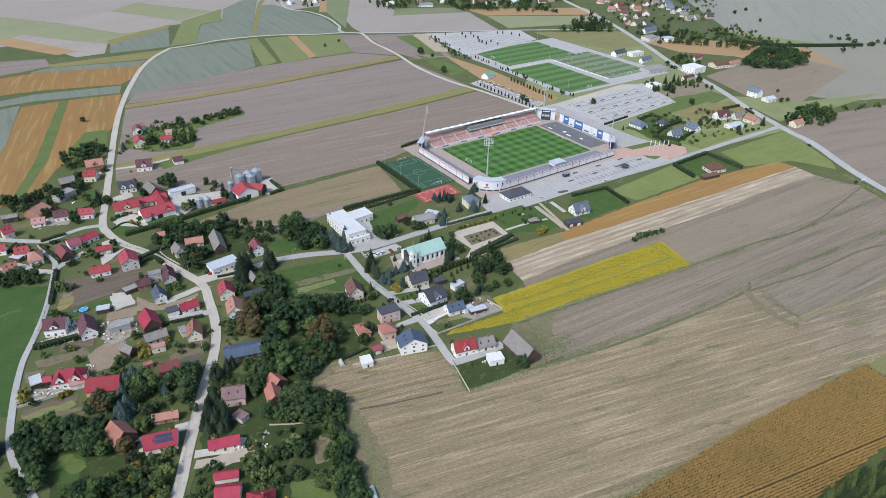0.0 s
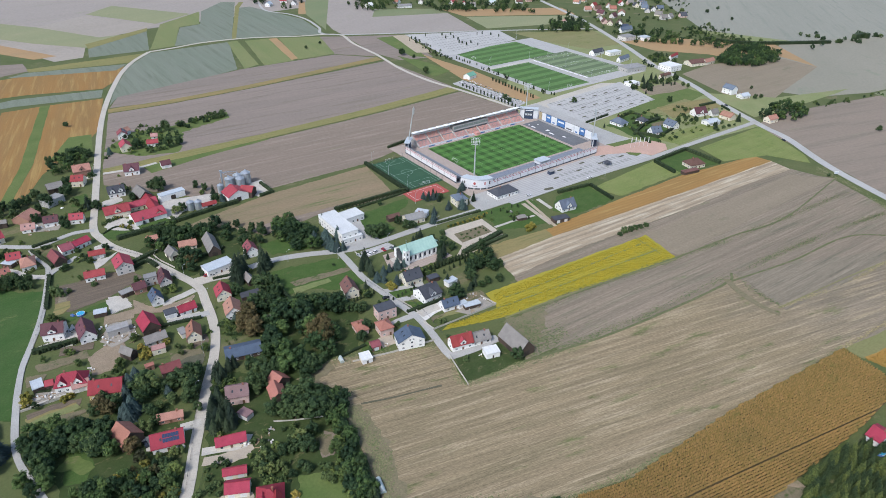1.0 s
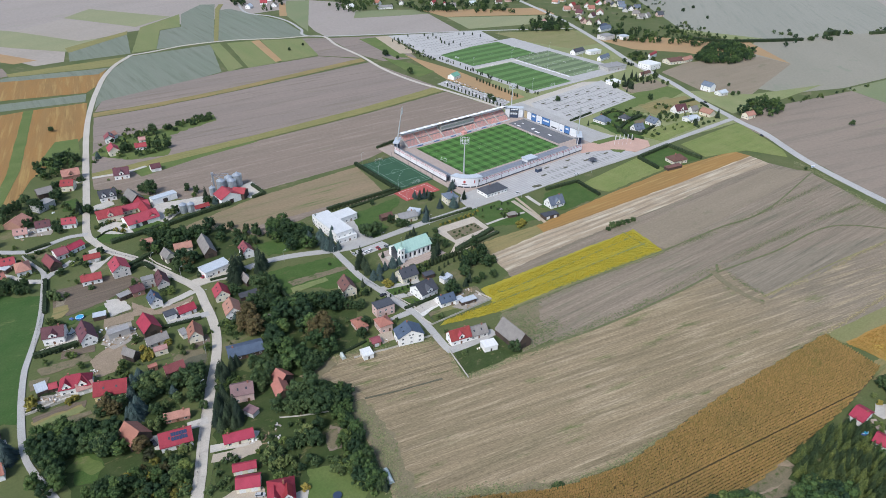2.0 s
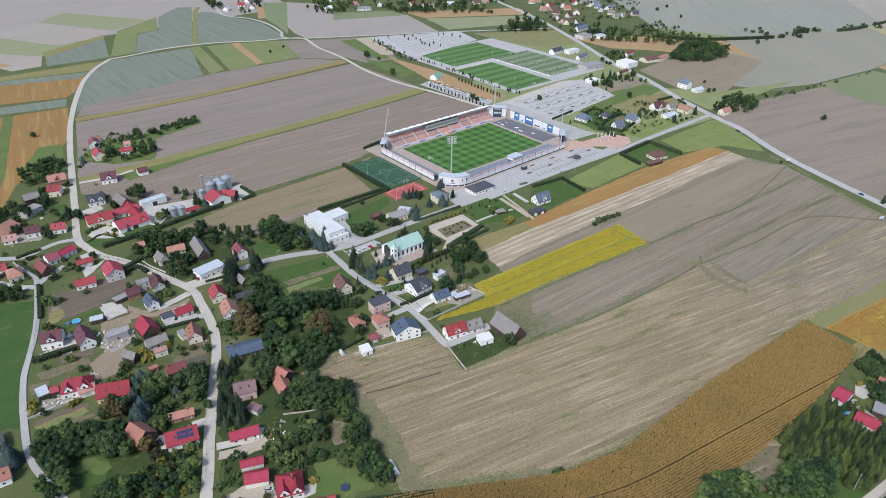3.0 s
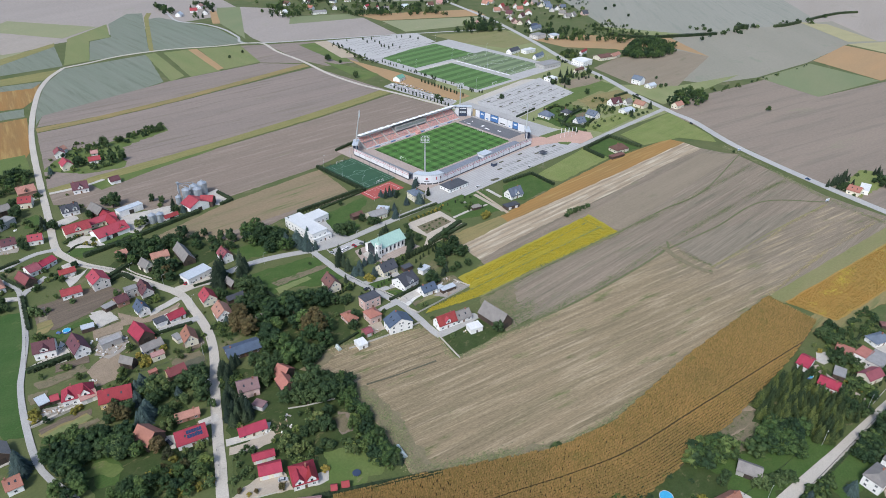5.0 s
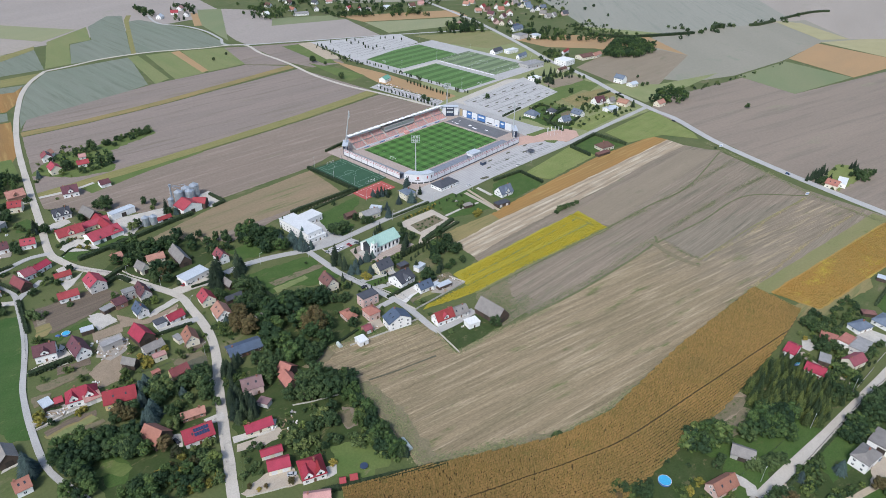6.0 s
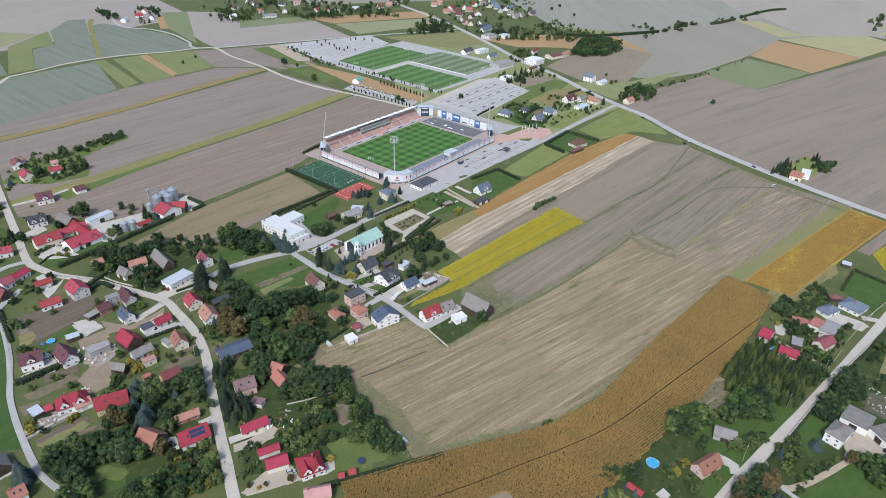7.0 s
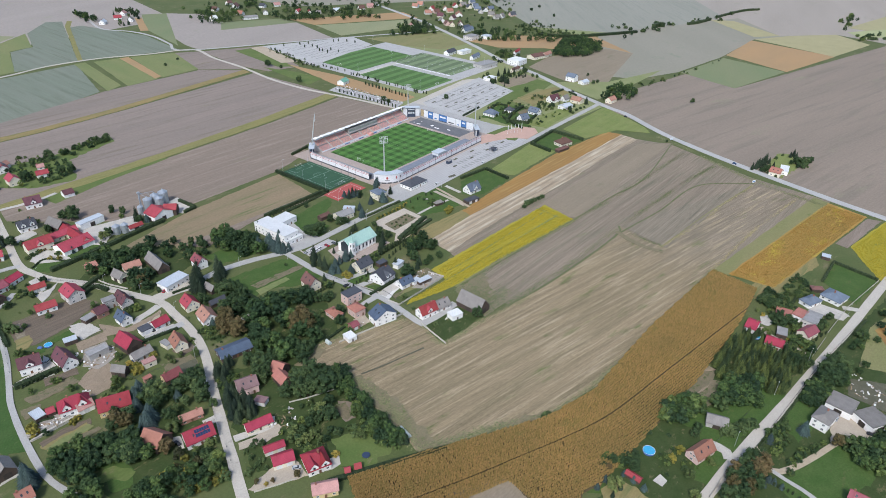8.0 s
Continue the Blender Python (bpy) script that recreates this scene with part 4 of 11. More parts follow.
# ---- the stadium and other single buildings ----
def rect(name, material, level, x0, y0, x1, y1, label, category):
    SHEETS.append(([(x0, y0), (x1, y0), (x1, y1), (x0, y1)], 0.06 * level))
    return setting(name, Geo().slab([(x0, y0), (x1, y0), (x1, y1), (x0, y1)], -0.2, 0.06 * level), material, label, category)


def line_box(g, x0, y0, x1, y1, z, w=0.16):
    """A painted rectangle of lines."""
    for a, b, c, d in ((x0, y0, x1, y0 + w), (x0, y1 - w, x1, y1), (x0, y0 + w, x0 + w, y1 - w), (x1 - w, y0 + w, x1, y1 - w)):
        g.box(a, b, z, c, d, z + 0.012)


def ring(g, cx, cy, r, z, w=0.16, a0=0.0, a1=360.0, n=40):
    for i in range(n):
        a, b = radians(a0 + (a1 - a0) * i / n), radians(a0 + (a1 - a0) * (i + 1) / n)
        p = [(cx + r * math.cos(a), cy + r * math.sin(a)), (cx + (r + w) * math.cos(a), cy + (r + w) * math.sin(a)), (cx + (r + w) * math.cos(b), cy + (r + w) * math.sin(b)), (cx + r * math.cos(b), cy + r * math.sin(b))]
        g.slab(p, z, z + 0.012)


def marked_pitch(cx, cy, length, width, margin, level, material, line, label, turned=False, w=0.13):
    """A playing field with its lines. turned: its long side lies along y."""
    L, W = length / 2, width / 2
    ex, ey = (W + margin, L + margin) if turned else (L + margin, W + margin)
    base = rect("pitch", material, level, cx - ex, cy - ey, cx + ex, cy + ey, label, "pitch")
    g, z = Geo(), 0.06 * level + 0.004
    k = length / 105

    def mark(x0, y0, x1, y1):
        line_box(g, *((cx + y0, cy + x0, cx + y1, cy + x1) if turned else (cx + x0, cy + y0, cx + x1, cy + y1)), z, w)

    mark(-L, -W, 0.08, W)
    mark(-0.08, -W, L, W)
    for s in (-1, 1):
        for depth, half in ((16.5 * k, min(20.16 * k, W - 2)), (5.5 * k, 9.16 * k)):
            a, b = sorted((s * L, s * (L - depth)))
            mark(a, -half, b, half)
    ring(g, cx, cy, 9.15 * k, z, w)
    lines = part("pitch_lines", g, M[line], base)
    return base


def goal(x, y, turn):
    ob = thing("goal", "white tubular football goal with a net", "goal", pose(x, y, top_at(x, y), 0, 0, turn))
    g = Geo()
    for a in (-3.66, 3.66):
        g.tube((a, 0, 0), (a, 0, 2.44), 0.08, 0.08, 6)
    g.tube((-3.66, 0, 2.44), (3.66, 0, 2.44), 0.08, 0.08, 6)
    part("goal_frame", g, M["frame_white"], ob)
    n = Geo()
    for i in range(9):
        a = -3.66 + i * 0.915
        n.tube((a, 0, 2.44), (a, 1.6, 0), 0.015, 0.015, 3)
    for i in range(5):
        n.tube((-3.66, 0.3 * i, 2.44 - 0.5 * i), (3.66, 0.3 * i, 2.44 - 0.5 * i), 0.015, 0.015, 3)
    part("net", n, M["frame_white"], ob)
    return ob


def floodlight_mast(x, y, h, lean, face):
    ob = thing("floodlight_mast", "tall pale steel floodlight mast with a lamp rack", "floodlight", pose(x, y, 0, 0, 0, face), "stadium floodlights")
    part("pole", Geo().tube((0, 0, 0), (0, -lean, h - 3), 0.75, 0.35, 12), M["mast"], ob)
    part("base", Geo().tube((0, 0, 0), (0, 0, 1.0), 1.3, 1.2, 12), M["concrete_pale"], ob)
    rack = part("lamp_rack", Geo().box(-3.6, -lean - 0.35, h - 6.2, 3.6, -lean - 0.15, h - 5.9).box(-3.6, -lean - 0.35, h - 0.2, 3.6, -lean - 0.15, h).box(-3.6, -lean - 0.35, h - 5.9, -3.4, -lean - 0.15, h - 0.2).box(3.4, -lean - 0.35, h - 5.9, 3.6, -lean - 0.15, h - 0.2), M["mast"], ob)
    for i in range(6):
        for j in range(5):
            if i in (0, 5) and j in (0, 4):
                continue
            part("lamp", LAMP, None, rack, at=pose(-3 + 1.2 * i, -lean - 0.4, h - 5.4 + 1.2 * j, -15))
    return ob


def street_lamp(x, y, h=8.0, turn=0.0):
    ob = thing("street_lamp", "slim grey steel street lamp with one arm", "lamp", pose(x, y, 0, 0, 0, turn), "street lamps")
    part("pole", Geo().tube((0, 0, 0), (0, 0, h), 0.11, 0.06, 6), M["mast"], ob)
    part("arm", Geo().tube((0, 0, h), (1.4, 0, h + 0.35), 0.05, 0.04, 6), M["mast"], ob)
    part("lamp_head", Geo().box(1.2, -0.16, h + 0.25, 2.0, 0.16, h + 0.42), M["mast"], ob)
    return ob


def banner(name, x0, y0, x1, y1, z0, z1, colour, parent, label=""):
    """A panel between two ground points."""
    d = Vector((x1 - x0, y1 - y0))
    n = Vector((-d.y, d.x)).normalized() * 0.06
    p = [(x0 + n.x, y0 + n.y), (x0 - n.x, y0 - n.y), (x1 - n.x, y1 - n.y), (x1 + n.x, y1 + n.y)]
    return part(name, Geo().slab(p, z0, z1), M[colour], parent, label)


def outer_wall(name, a, b, count, label):
    """The stadium's outer wall: white panels between dark posts, a dark plinth, red bands and a dark catwalk along the top."""
    a, b = Vector(a), Vector(b)
    ob = thing(name, label, "stadium wall")
    d = (b - a).normalized()
    n = Vector((d.y, -d.x))
    for i in range(count):
        p, q = a.lerp(b, i / count), a.lerp(b, (i + 1) / count)
        e = d * 0.12
        banner("panel", *(p + e), *(q - e), 1.4, 6.7, "panel_white", ob)
        banner("red_band", *(p + e + n * 0.1), *(q - e + n * 0.1), 4.9, 5.15, "band_red", ob)
        banner("red_band", *(p + e + n * 0.1), *(q - e + n * 0.1), 6.1, 6.4, "band_red", ob)
        post = [(p + n * s + d * t) for s, t in ((-0.3, -0.1), (0.15, -0.1), (0.15, 0.1), (-0.3, 0.1))]
        part("post", Geo().slab(ccw([tuple(v) for v in post]), 0, 7.2), M["steel_dark"], ob)
    banner("plinth", *(a - n * 0.02), *(b - n * 0.02), 0, 1.35, "steel_dark", ob)
    m = -n
    deck = [a, b, b + m * 4.2, a + m * 4.2]
    part("terrace", Geo().slab(ccw([tuple(v) for v in deck]), 4.6, 4.9), M["steel_dark"], ob)
    rail = [a + m * 0.1, b + m * 0.1, b + m * 0.7, a + m * 0.7]
    part("coping", Geo().slab(ccw([tuple(v) for v in rail]), 6.75, 7.05), M["terrace_grey"], ob)
    k = 7
    g = Geo()
    for i in range(k):
        step = [a + m * (4.2 + i * 0.8), b + m * (4.2 + i * 0.8), b + m * (5.0 + i * 0.8), a + m * (5.0 + i * 0.8)]
        g.slab(ccw([tuple(v) for v in step]), 0.0, 4.5 - 0.56 * i)
    tagged(part("steps", g, M["seat_blue"], ob), kind="stuff")
    return ob


def main_stand():
    ob = thing("main_stand", "roofed grandstand with salmon-red seating and a scalloped white roof", "grandstand")
    x0, x1, y0 = -61.0, 67.0, 42.5
    rows, deep, rise = 13, 0.95, 0.52
    blocks = 9
    for b in range(blocks):
        w = (x1 - x0) / blocks
        a, c = x0 + b * w + 0.7, x0 + (b + 1) * w - 0.7
        middle = 3 <= b <= 5
        # lower and upper tier, parted by a gangway
        for tier, (r0, r1) in enumerate(((0, 6), (7, rows))):
            if middle and tier == 1:
                continue
            g = Geo()
            for r in range(r0, r1):
                g.box(a, y0 + r * deep, 0.2, c, y0 + (r + 1) * deep, 1.3 + r * rise)
            block = tagged(part("terrace", g, M["terrace_grey"], ob), kind="stuff")
            s = Geo()
            for r in range(r0, r1):
                z = 1.3 + r * rise
                s.box(a + 0.15, y0 + r * deep + 0.3, z + 0.004, c - 0.15, y0 + r * deep + 0.72, z + 0.42)
            tagged(part("seating", s, M["seat_red" if (b + tier) % 3 else "seat_dark"], ob, "salmon-red bench rows"), kind="stuff")
        part("stair", Geo().hull([(a - 1.3, y0, 1.25), (a - 0.1, y0, 1.25), (a - 0.1, y0 + rows * deep, 1.3 + rows * rise), (a - 1.3, y0 + rows * deep, 1.3 + rows * rise)], 0.3), M["concrete_pale"], ob)
    part("front_wall", Geo().box(x0, y0 - 0.5, 0.1, x1, y0 - 0.15, 1.5), M["panel_white"], ob)
    part("back_wall", Geo().box(x0, y0 + 12.6, 0, x1, y0 + 13.0, 11.0), M["panel_white"], ob)
    for k, a in enumerate((x0 - 0.4, x1 + 0.1)):
        part("end_wall", Geo().add([(a, y0, 0), (a, y0 + 12.6, 0), (a, y0 + 12.6, 9), (a, y0, 1.5), (a + 0.3, y0, 0), (a + 0.3, y0 + 12.6, 0), (a + 0.3, y0 + 12.6, 9), (a + 0.3, y0, 1.5)], [(0, 3, 2, 1), (4, 5, 6, 7), (0, 4, 7, 3), (3, 7, 6, 2), (1, 2, 6, 5), (0, 1, 5, 4)]), M["terrace_grey"], ob)
    # glazed boxes over the middle blocks
    box = part("press_box", Geo().box(-17, y0 + 7.2, 3.8, 25, y0 + 12.5, 9.6), M["terrace_grey"], ob, "grey press box with a glazed front")
    for k in range(14):
        part("pane", Geo().box(-16.8 + 3 * k, y0 + 7.1, 6.9, -14.2 + 3 * k, y0 + 7.22, 9.0), M["glass_pale"], box)
    part("balcony", Geo().box(-17, y0 + 6.0, 5.6, 25, y0 + 7.2, 5.9), M["terrace_grey"], box)
    part("tunnel", Geo().box(2, y0 - 4.5, 0.1, 6.5, y0 - 0.6, 2.7), M["seat_dark"], ob, "red canopy of the players' tunnel")
    # the roof: bays of taut white membrane, each bowed up
    bays, g, top = 15, Geo(), []
    n = bays * 6
    w = (x1 + 4 - x0) / bays
    for i in range(n + 1):
        u = i / 6
        bow = abs(math.sin(math.pi * u)) ** 0.8
        x = x0 - 1 + u * w
        top.append([(x, y0 + 7.6 - 0.9 * bow, 11.9 + 0.8 * bow), (x, y0 + 10.4, 11.6 + 0.8 * bow), (x, y0 + 13.4 + 0.4 * bow, 10.6 + 0.5 * bow)])
    v = [p for t in top for p in t] + [(p[0], p[1], p[2] - 0.25) for t in top for p in t]
    m = 3 * (n + 1)
    f = []
    for i in range(n):
        for j in range(2):
            a = 3 * i + j
            f += [(a, a + 3, a + 4, a + 1), (a + m, a + 1 + m, a + 4 + m, a + 3 + m)]
        f += [(3 * i, 3 * i + m, 3 * i + 3 + m, 3 * i + 3), (3 * i + 2, 3 * i + 5, 3 * i + 5 + m, 3 * i + 2 + m)]
    part("roof", g.add(v, f), M["membrane"], ob, "scalloped white membrane roof")
    for i in range(bays + 1):
        x = x0 - 1 + i * w
        t = part("truss", Geo().tube((x, y0 + 13.4, 0), (x, y0 + 13.4, 11.0), 0.25, 0.25, 8), M["steel_dark"], ob)
        part("rafter", Geo().tube((x, y0 + 13.4, 10.2), (x, y0 + 7.4, 11.5), 0.22, 0.14, 6), M["steel_dark"], t)
    return ob


def corner_building():
    """The curved white gate building at the near corner, with an emblem."""
    ob = thing("corner_building", "curved white stadium gate building with emblems on its front", "gate building")
    c, r = Vector((-60.5, -39.5)), 19.2
    arc = [c + Vector((math.cos(radians(a)), math.sin(radians(a)))) * r for a in range(188, 274, 6)]
    inner = [c + Vector((math.cos(radians(a)), math.sin(radians(a)))) * (r - 6.5) for a in range(188, 274, 6)]
    part("wall", Geo().slab(ccw([tuple(p) for p in arc + inner[::-1]]), 1.6, 8.6), M["panel_white"], ob)
    part("base", Geo().slab(ccw([tuple(p) for p in [c + (q - c) * 0.985 for q in arc] + inner[::-1]]), 0, 1.6), M["steel_dark"], ob)
    part("roof", Geo().slab(ccw([tuple(p) for p in [c + (q - c) * 1.02 for q in arc] + [c + (q - c) * 0.97 for q in inner[::-1]]]), 8.6, 9.1), M["roof_pale_metal"], ob)
    for a, w, h, colour in ((225, 2.0, 2.6, "band_red"), (225, 4.4, 0.5, "ink"), (250, 0.9, 2.4, "band_red"), (262, 0.9, 2.4, "ink"), (200, 0.9, 2.4, "ink")):
        p = c + Vector((math.cos(radians(a)), math.sin(radians(a)))) * (r + 0.06)
        m = pose(p.x, p.y, 5.6 if h > 1 else 3.4, 0, 0, a + 90)
        if h > 2.5:
            g = Geo().slab([(w / 2 * math.cos(t * math.pi / 6), w * 0.6 * math.sin(t * math.pi / 6)) for t in range(12)], 0, 0.08)
            part("emblem", g, M[colour], ob, at=m @ Matrix.Rotation(radians(90), 4, "X"))
        else:
            part("sign", Geo().box(-w / 2, -0.08, -h / 2, w / 2, 0.02, h / 2), M[colour], ob, at=m)
    for k in range(5):
        a = radians(192 + 16 * k)
        p = c + Vector((math.cos(a), math.sin(a))) * (r - 0.2)
        part("column", Geo().tube((p.x, p.y, 0), (p.x, p.y, 1.7), 0.35, 0.35, 8), M["panel_white"], ob)
    return ob


def tower(x, y, w, d, h, turn, label, screen=False):
    ob = thing("corner_tower", label, "stadium tower", pose(x, y, 0, 0, 0, turn))
    part("core", Geo().box(-w / 2, -d / 2, 0, w / 2, d / 2, h), M["navy"], ob)
    part("wing", Geo().box(-w / 2 - 4.5, -d / 2 + 0.6, 0.8, -w / 2 - 0.05, -d / 2 + 1.0, h - 1), M["panel_white"], ob)
    part("wing", Geo().box(w / 2 + 0.05, -d / 2 + 0.6, 0.8, w / 2 + 4.5, -d / 2 + 1.0, h - 1), M["panel_white"], ob)
    part("canopy", Geo().box(-w / 2 - 4.8, -d / 2 - 0.8, h + 0.02, w / 2 + 4.8, d / 2 + 0.4, h + 0.6), M["roof_pale_metal"], ob)
    if screen:
        scr = part("screen", Geo().box(-w / 2 + 0.5, -d / 2 - 0.3, h * 0.34, w / 2 - 0.5, -d / 2 - 0.02, h * 0.72), M["steel_dark"], ob, "dark video scoreboard")
        for k in range(3):
            part("picture", Geo().box(-w / 2 + 0.9 + k * (w - 1.6) / 3, -d / 2 - 0.36, h * 0.38, -w / 2 + 0.7 + (k + 1) * (w - 1.6) / 3 - 0.2, -d / 2 - 0.31, h * 0.56), M["roof_pale_metal"], scr)
        part("sign", Geo().box(-w / 2 + 1, -d / 2 - 0.1, h * 0.82, w / 2 - 1, -d / 2 - 0.02, h * 0.9), M["panel_white"], ob)
    return ob


def church():
    ob = thing("church", "white church with a pale copper-green roof, arched windows and spire", "church", pose(-168, -108.0, 0, 0, 0, -1) @ Matrix.Scale(0.87, 4))
    L, W, eave, ridge = 14.5, 7.6, 7.4, 12.6
    v = [(-L, -W, 0), (L, -W, 0), (L, W, 0), (-L, W, 0), (-L, -W, eave), (L, -W, eave), (L, W, eave), (-L, W, eave), (-L, 0, ridge - 0.1), (L, 0, ridge - 0.1)]
    part("wall", Geo().add(v, [(0, 1, 5, 4), (2, 3, 7, 6), (1, 2, 6, 9, 5), (3, 0, 4, 8, 7)]), M["wall_white"], ob)
    part("roof", gable_roof(L, W, eave, ridge, 0.7), M["copper"], ob, "pale green copper roof")
    apse = part("apse", Geo().slab([(L + 5.5 * math.sin(radians(a)), -5.6 * math.cos(radians(a))) for a in range(0, 181, 20)], 0, 6.2), M["wall_white"], ob)
    g = Geo()
    pts = [(L - 0.3 + 6.2 * math.sin(radians(a)), -6.2 * math.cos(radians(a)), 6.2) for a in range(0, 181, 20)]
    g.add(pts + [(L - 0.3, 0, 9.4)], [(i, i + 1, len(pts)) for i in range(len(pts) - 1)] + [tuple(range(len(pts) - 1, -1, -1)), (len(pts) - 1, 0, len(pts))])
    part("apse_roof", g, M["copper"], apse)
    for k in range(6):
        for s in (-1, 1):
            x = -L + 5.2 + k * 4.2
            w = part("arched_window", Geo().slab([(-0.75, 0), (0.75, 0)] + [(0.75 * math.cos(radians(a)), 3.0 + 0.75 * math.sin(radians(a))) for a in range(0, 181, 30)], 0, 0.1), M["glass"], ob, at=pose(x, s * (W + 0.0) + (0 if s < 0 else 0.1), 2.2, 90, 0, 0))
            part("surround", Geo().box(-0.95, -0.2, -0.12, 0.95, 0.0, 0.12), M["wall_white"], w)
            part("buttress", Geo().box(x - 2.35, s * W - (0.5 if s < 0 else 0), 0, x - 1.85, s * W + (0.5 if s > 0 else 0), 5.5), M["wall_white"], ob)
    # the front: a tall dark glass gable between white piers
    part("front_glass", Geo().add([(-L - 0.06, -4.2, 0.5), (-L - 0.06, 4.2, 0.5), (-L - 0.06, 4.2, 8.4), (-L - 0.06, 0, 11.4), (-L - 0.06, -4.2, 8.4), (-L - 0.01, -4.2, 0.5), (-L - 0.01, 4.2, 0.5), (-L - 0.01, 4.2, 8.4), (-L - 0.01, 0, 11.4), (-L - 0.01, -4.2, 8.4)], [(4, 3, 2, 1, 0), (5, 6, 7, 8, 9), (0, 1, 6, 5), (1, 2, 7, 6), (2, 3, 8, 7), (3, 4, 9, 8), (4, 0, 5, 9)]), M["glass"], ob)
    part("steps", Geo().box(-L - 5.5, -5.5, 0, -L - 0.1, 5.5, 0.45).box(-L - 4.2, -4.6, 0.45, -L - 0.1, 4.6, 0.8), M["concrete_pale"], ob)
    t = part("tower", Geo().box(-L - 0.8, -W - 2.2, 0, -L + 2.8, -W + 1.4, 13.0), M["wall_white"], ob)
    for k in range(2):
        part("belfry_window", Geo().box(-L + 0.5, -W - 2.27, 8.6 - 4 * k, -L + 1.5, -W - 2.18, 10.8 - 4 * k), M["glass"], t)
        part("belfry_window", Geo().box(-L - 0.87, -W - 0.9, 8.6 - 4 * k, -L - 0.78, -W + 0.1, 10.8 - 4 * k), M["glass"], t)
    cx, cy = -L + 1.0, -W - 0.4
    g = Geo()
    ring8 = [(math.cos(radians(22.5 + 45 * i)), math.sin(radians(22.5 + 45 * i))) for i in range(8)]
    levels = ((2.3, 13.0), (1.3, 13.9), (0.85, 14.6), (0.5, 16.6), (0.1, 20.4))
    v = [(cx + r * a, cy + r * b, z) for r, z in levels for a, b in ring8]
    g.add(v, [(8 * k + i, 8 * k + (i + 1) % 8, 8 * k + 8 + (i + 1) % 8, 8 * k + 8 + i) for k in range(4) for i in range(8)] + [tuple(range(7, -1, -1)), tuple(range(32, 40))])
    s = part("spire", g, M["copper"], t)
    part("cross", Geo().box(cx - 0.07, cy - 0.07, 20.3, cx + 0.07, cy + 0.07, 22.3).box(cx - 0.55, cy - 0.06, 21.4, cx - 0.071, cy + 0.06, 21.55).box(cx + 0.071, cy - 0.06, 21.4, cx + 0.55, cy + 0.06, 21.55), M["steel"], s)
    return ob


def silo(x, y, r, h):
    ob = thing("silo", "round corrugated galvanised grain silo with a conical lid", "silo", pose(x, y, 0), "farm silos")
    part("shell", Geo().tube((0, 0, 0), (0, 0, h), r, r, 28), M["galvanised"], ob)
    for k in range(1, 7):
        part("hoop", Geo().tube((0, 0, h * k / 7), (0, 0, h * k / 7 + 0.12), r + 0.05, r + 0.05, 28), M["galvanised"], ob)
    lid = part("lid", Geo().tube((0, 0, h), (0, 0, h + r * 0.55), r + 0.2, 0.35, 28), M["galvanised"], ob)
    part("cap", Geo().tube((0, 0, h + r * 0.55), (0, 0, h + r * 0.55 + 0.5), 0.45, 0.45, 12), M["galvanised"], lid)
    part("ladder", Geo().box(r + 0.06, -0.25, 0, r + 0.14, 0.25, h), M["steel"], ob)
    return ob


def car(x, y, turn, colour):
    key = "car_" + colour
    if key not in CARS:
        body, cabin, tyre = Geo(), Geo(), Geo()
        side = [(-2.15, 0.35), (2.1, 0.35), (2.15, 0.75), (1.2, 0.92), (-1.9, 0.95), (-2.15, 0.7)]
        n = len(side)
        body.add([(a, -0.85, b) for a, b in side] + [(a, 0.85, b) for a, b in side], [tuple(range(n)), tuple(range(2 * n - 1, n - 1, -1))] + [(i, i + n, (i + 1) % n + n, (i + 1) % n) for i in range(n)])
        cabin.add([(-1.85, -0.78, 0.93), (1.1, -0.78, 0.92), (0.35, -0.62, 1.42), (-1.4, -0.62, 1.42), (-1.85, 0.78, 0.93), (1.1, 0.78, 0.92), (0.35, 0.62, 1.42), (-1.4, 0.62, 1.42)], [(0, 1, 2, 3), (7, 6, 5, 4), (1, 5, 6, 2), (4, 0, 3, 7)])
        top = Geo().box(-1.42, -0.64, 1.42, 0.38, 0.64, 1.49)
        tyre.tube((0, -0.11, 0), (0, 0.11, 0), 0.32, 0.32, 12)
        CARS[key] = body.mesh("body", M[key]), cabin.mesh("glasshouse", M["glass"]), top.mesh("car_roof", M[key]), tyre.mesh("wheel", M["tyre"])
    body, cabin, top, tyre = CARS[key]
    ob = thing("car", f"{colour} parked passenger car", "car", pose(x, y, top_at(x, y), 0, 0, turn), "parked cars")
    part("body", body, None, ob)
    part("glasshouse", cabin, None, ob)
    part("car_roof", top, None, ob)
    for a in (-1.35, 1.35):
        for b in (-0.8, 0.8):
            part("wheel", tyre, None, ob, at=pose(a, b, 0.32))
    return ob


CARS = {}


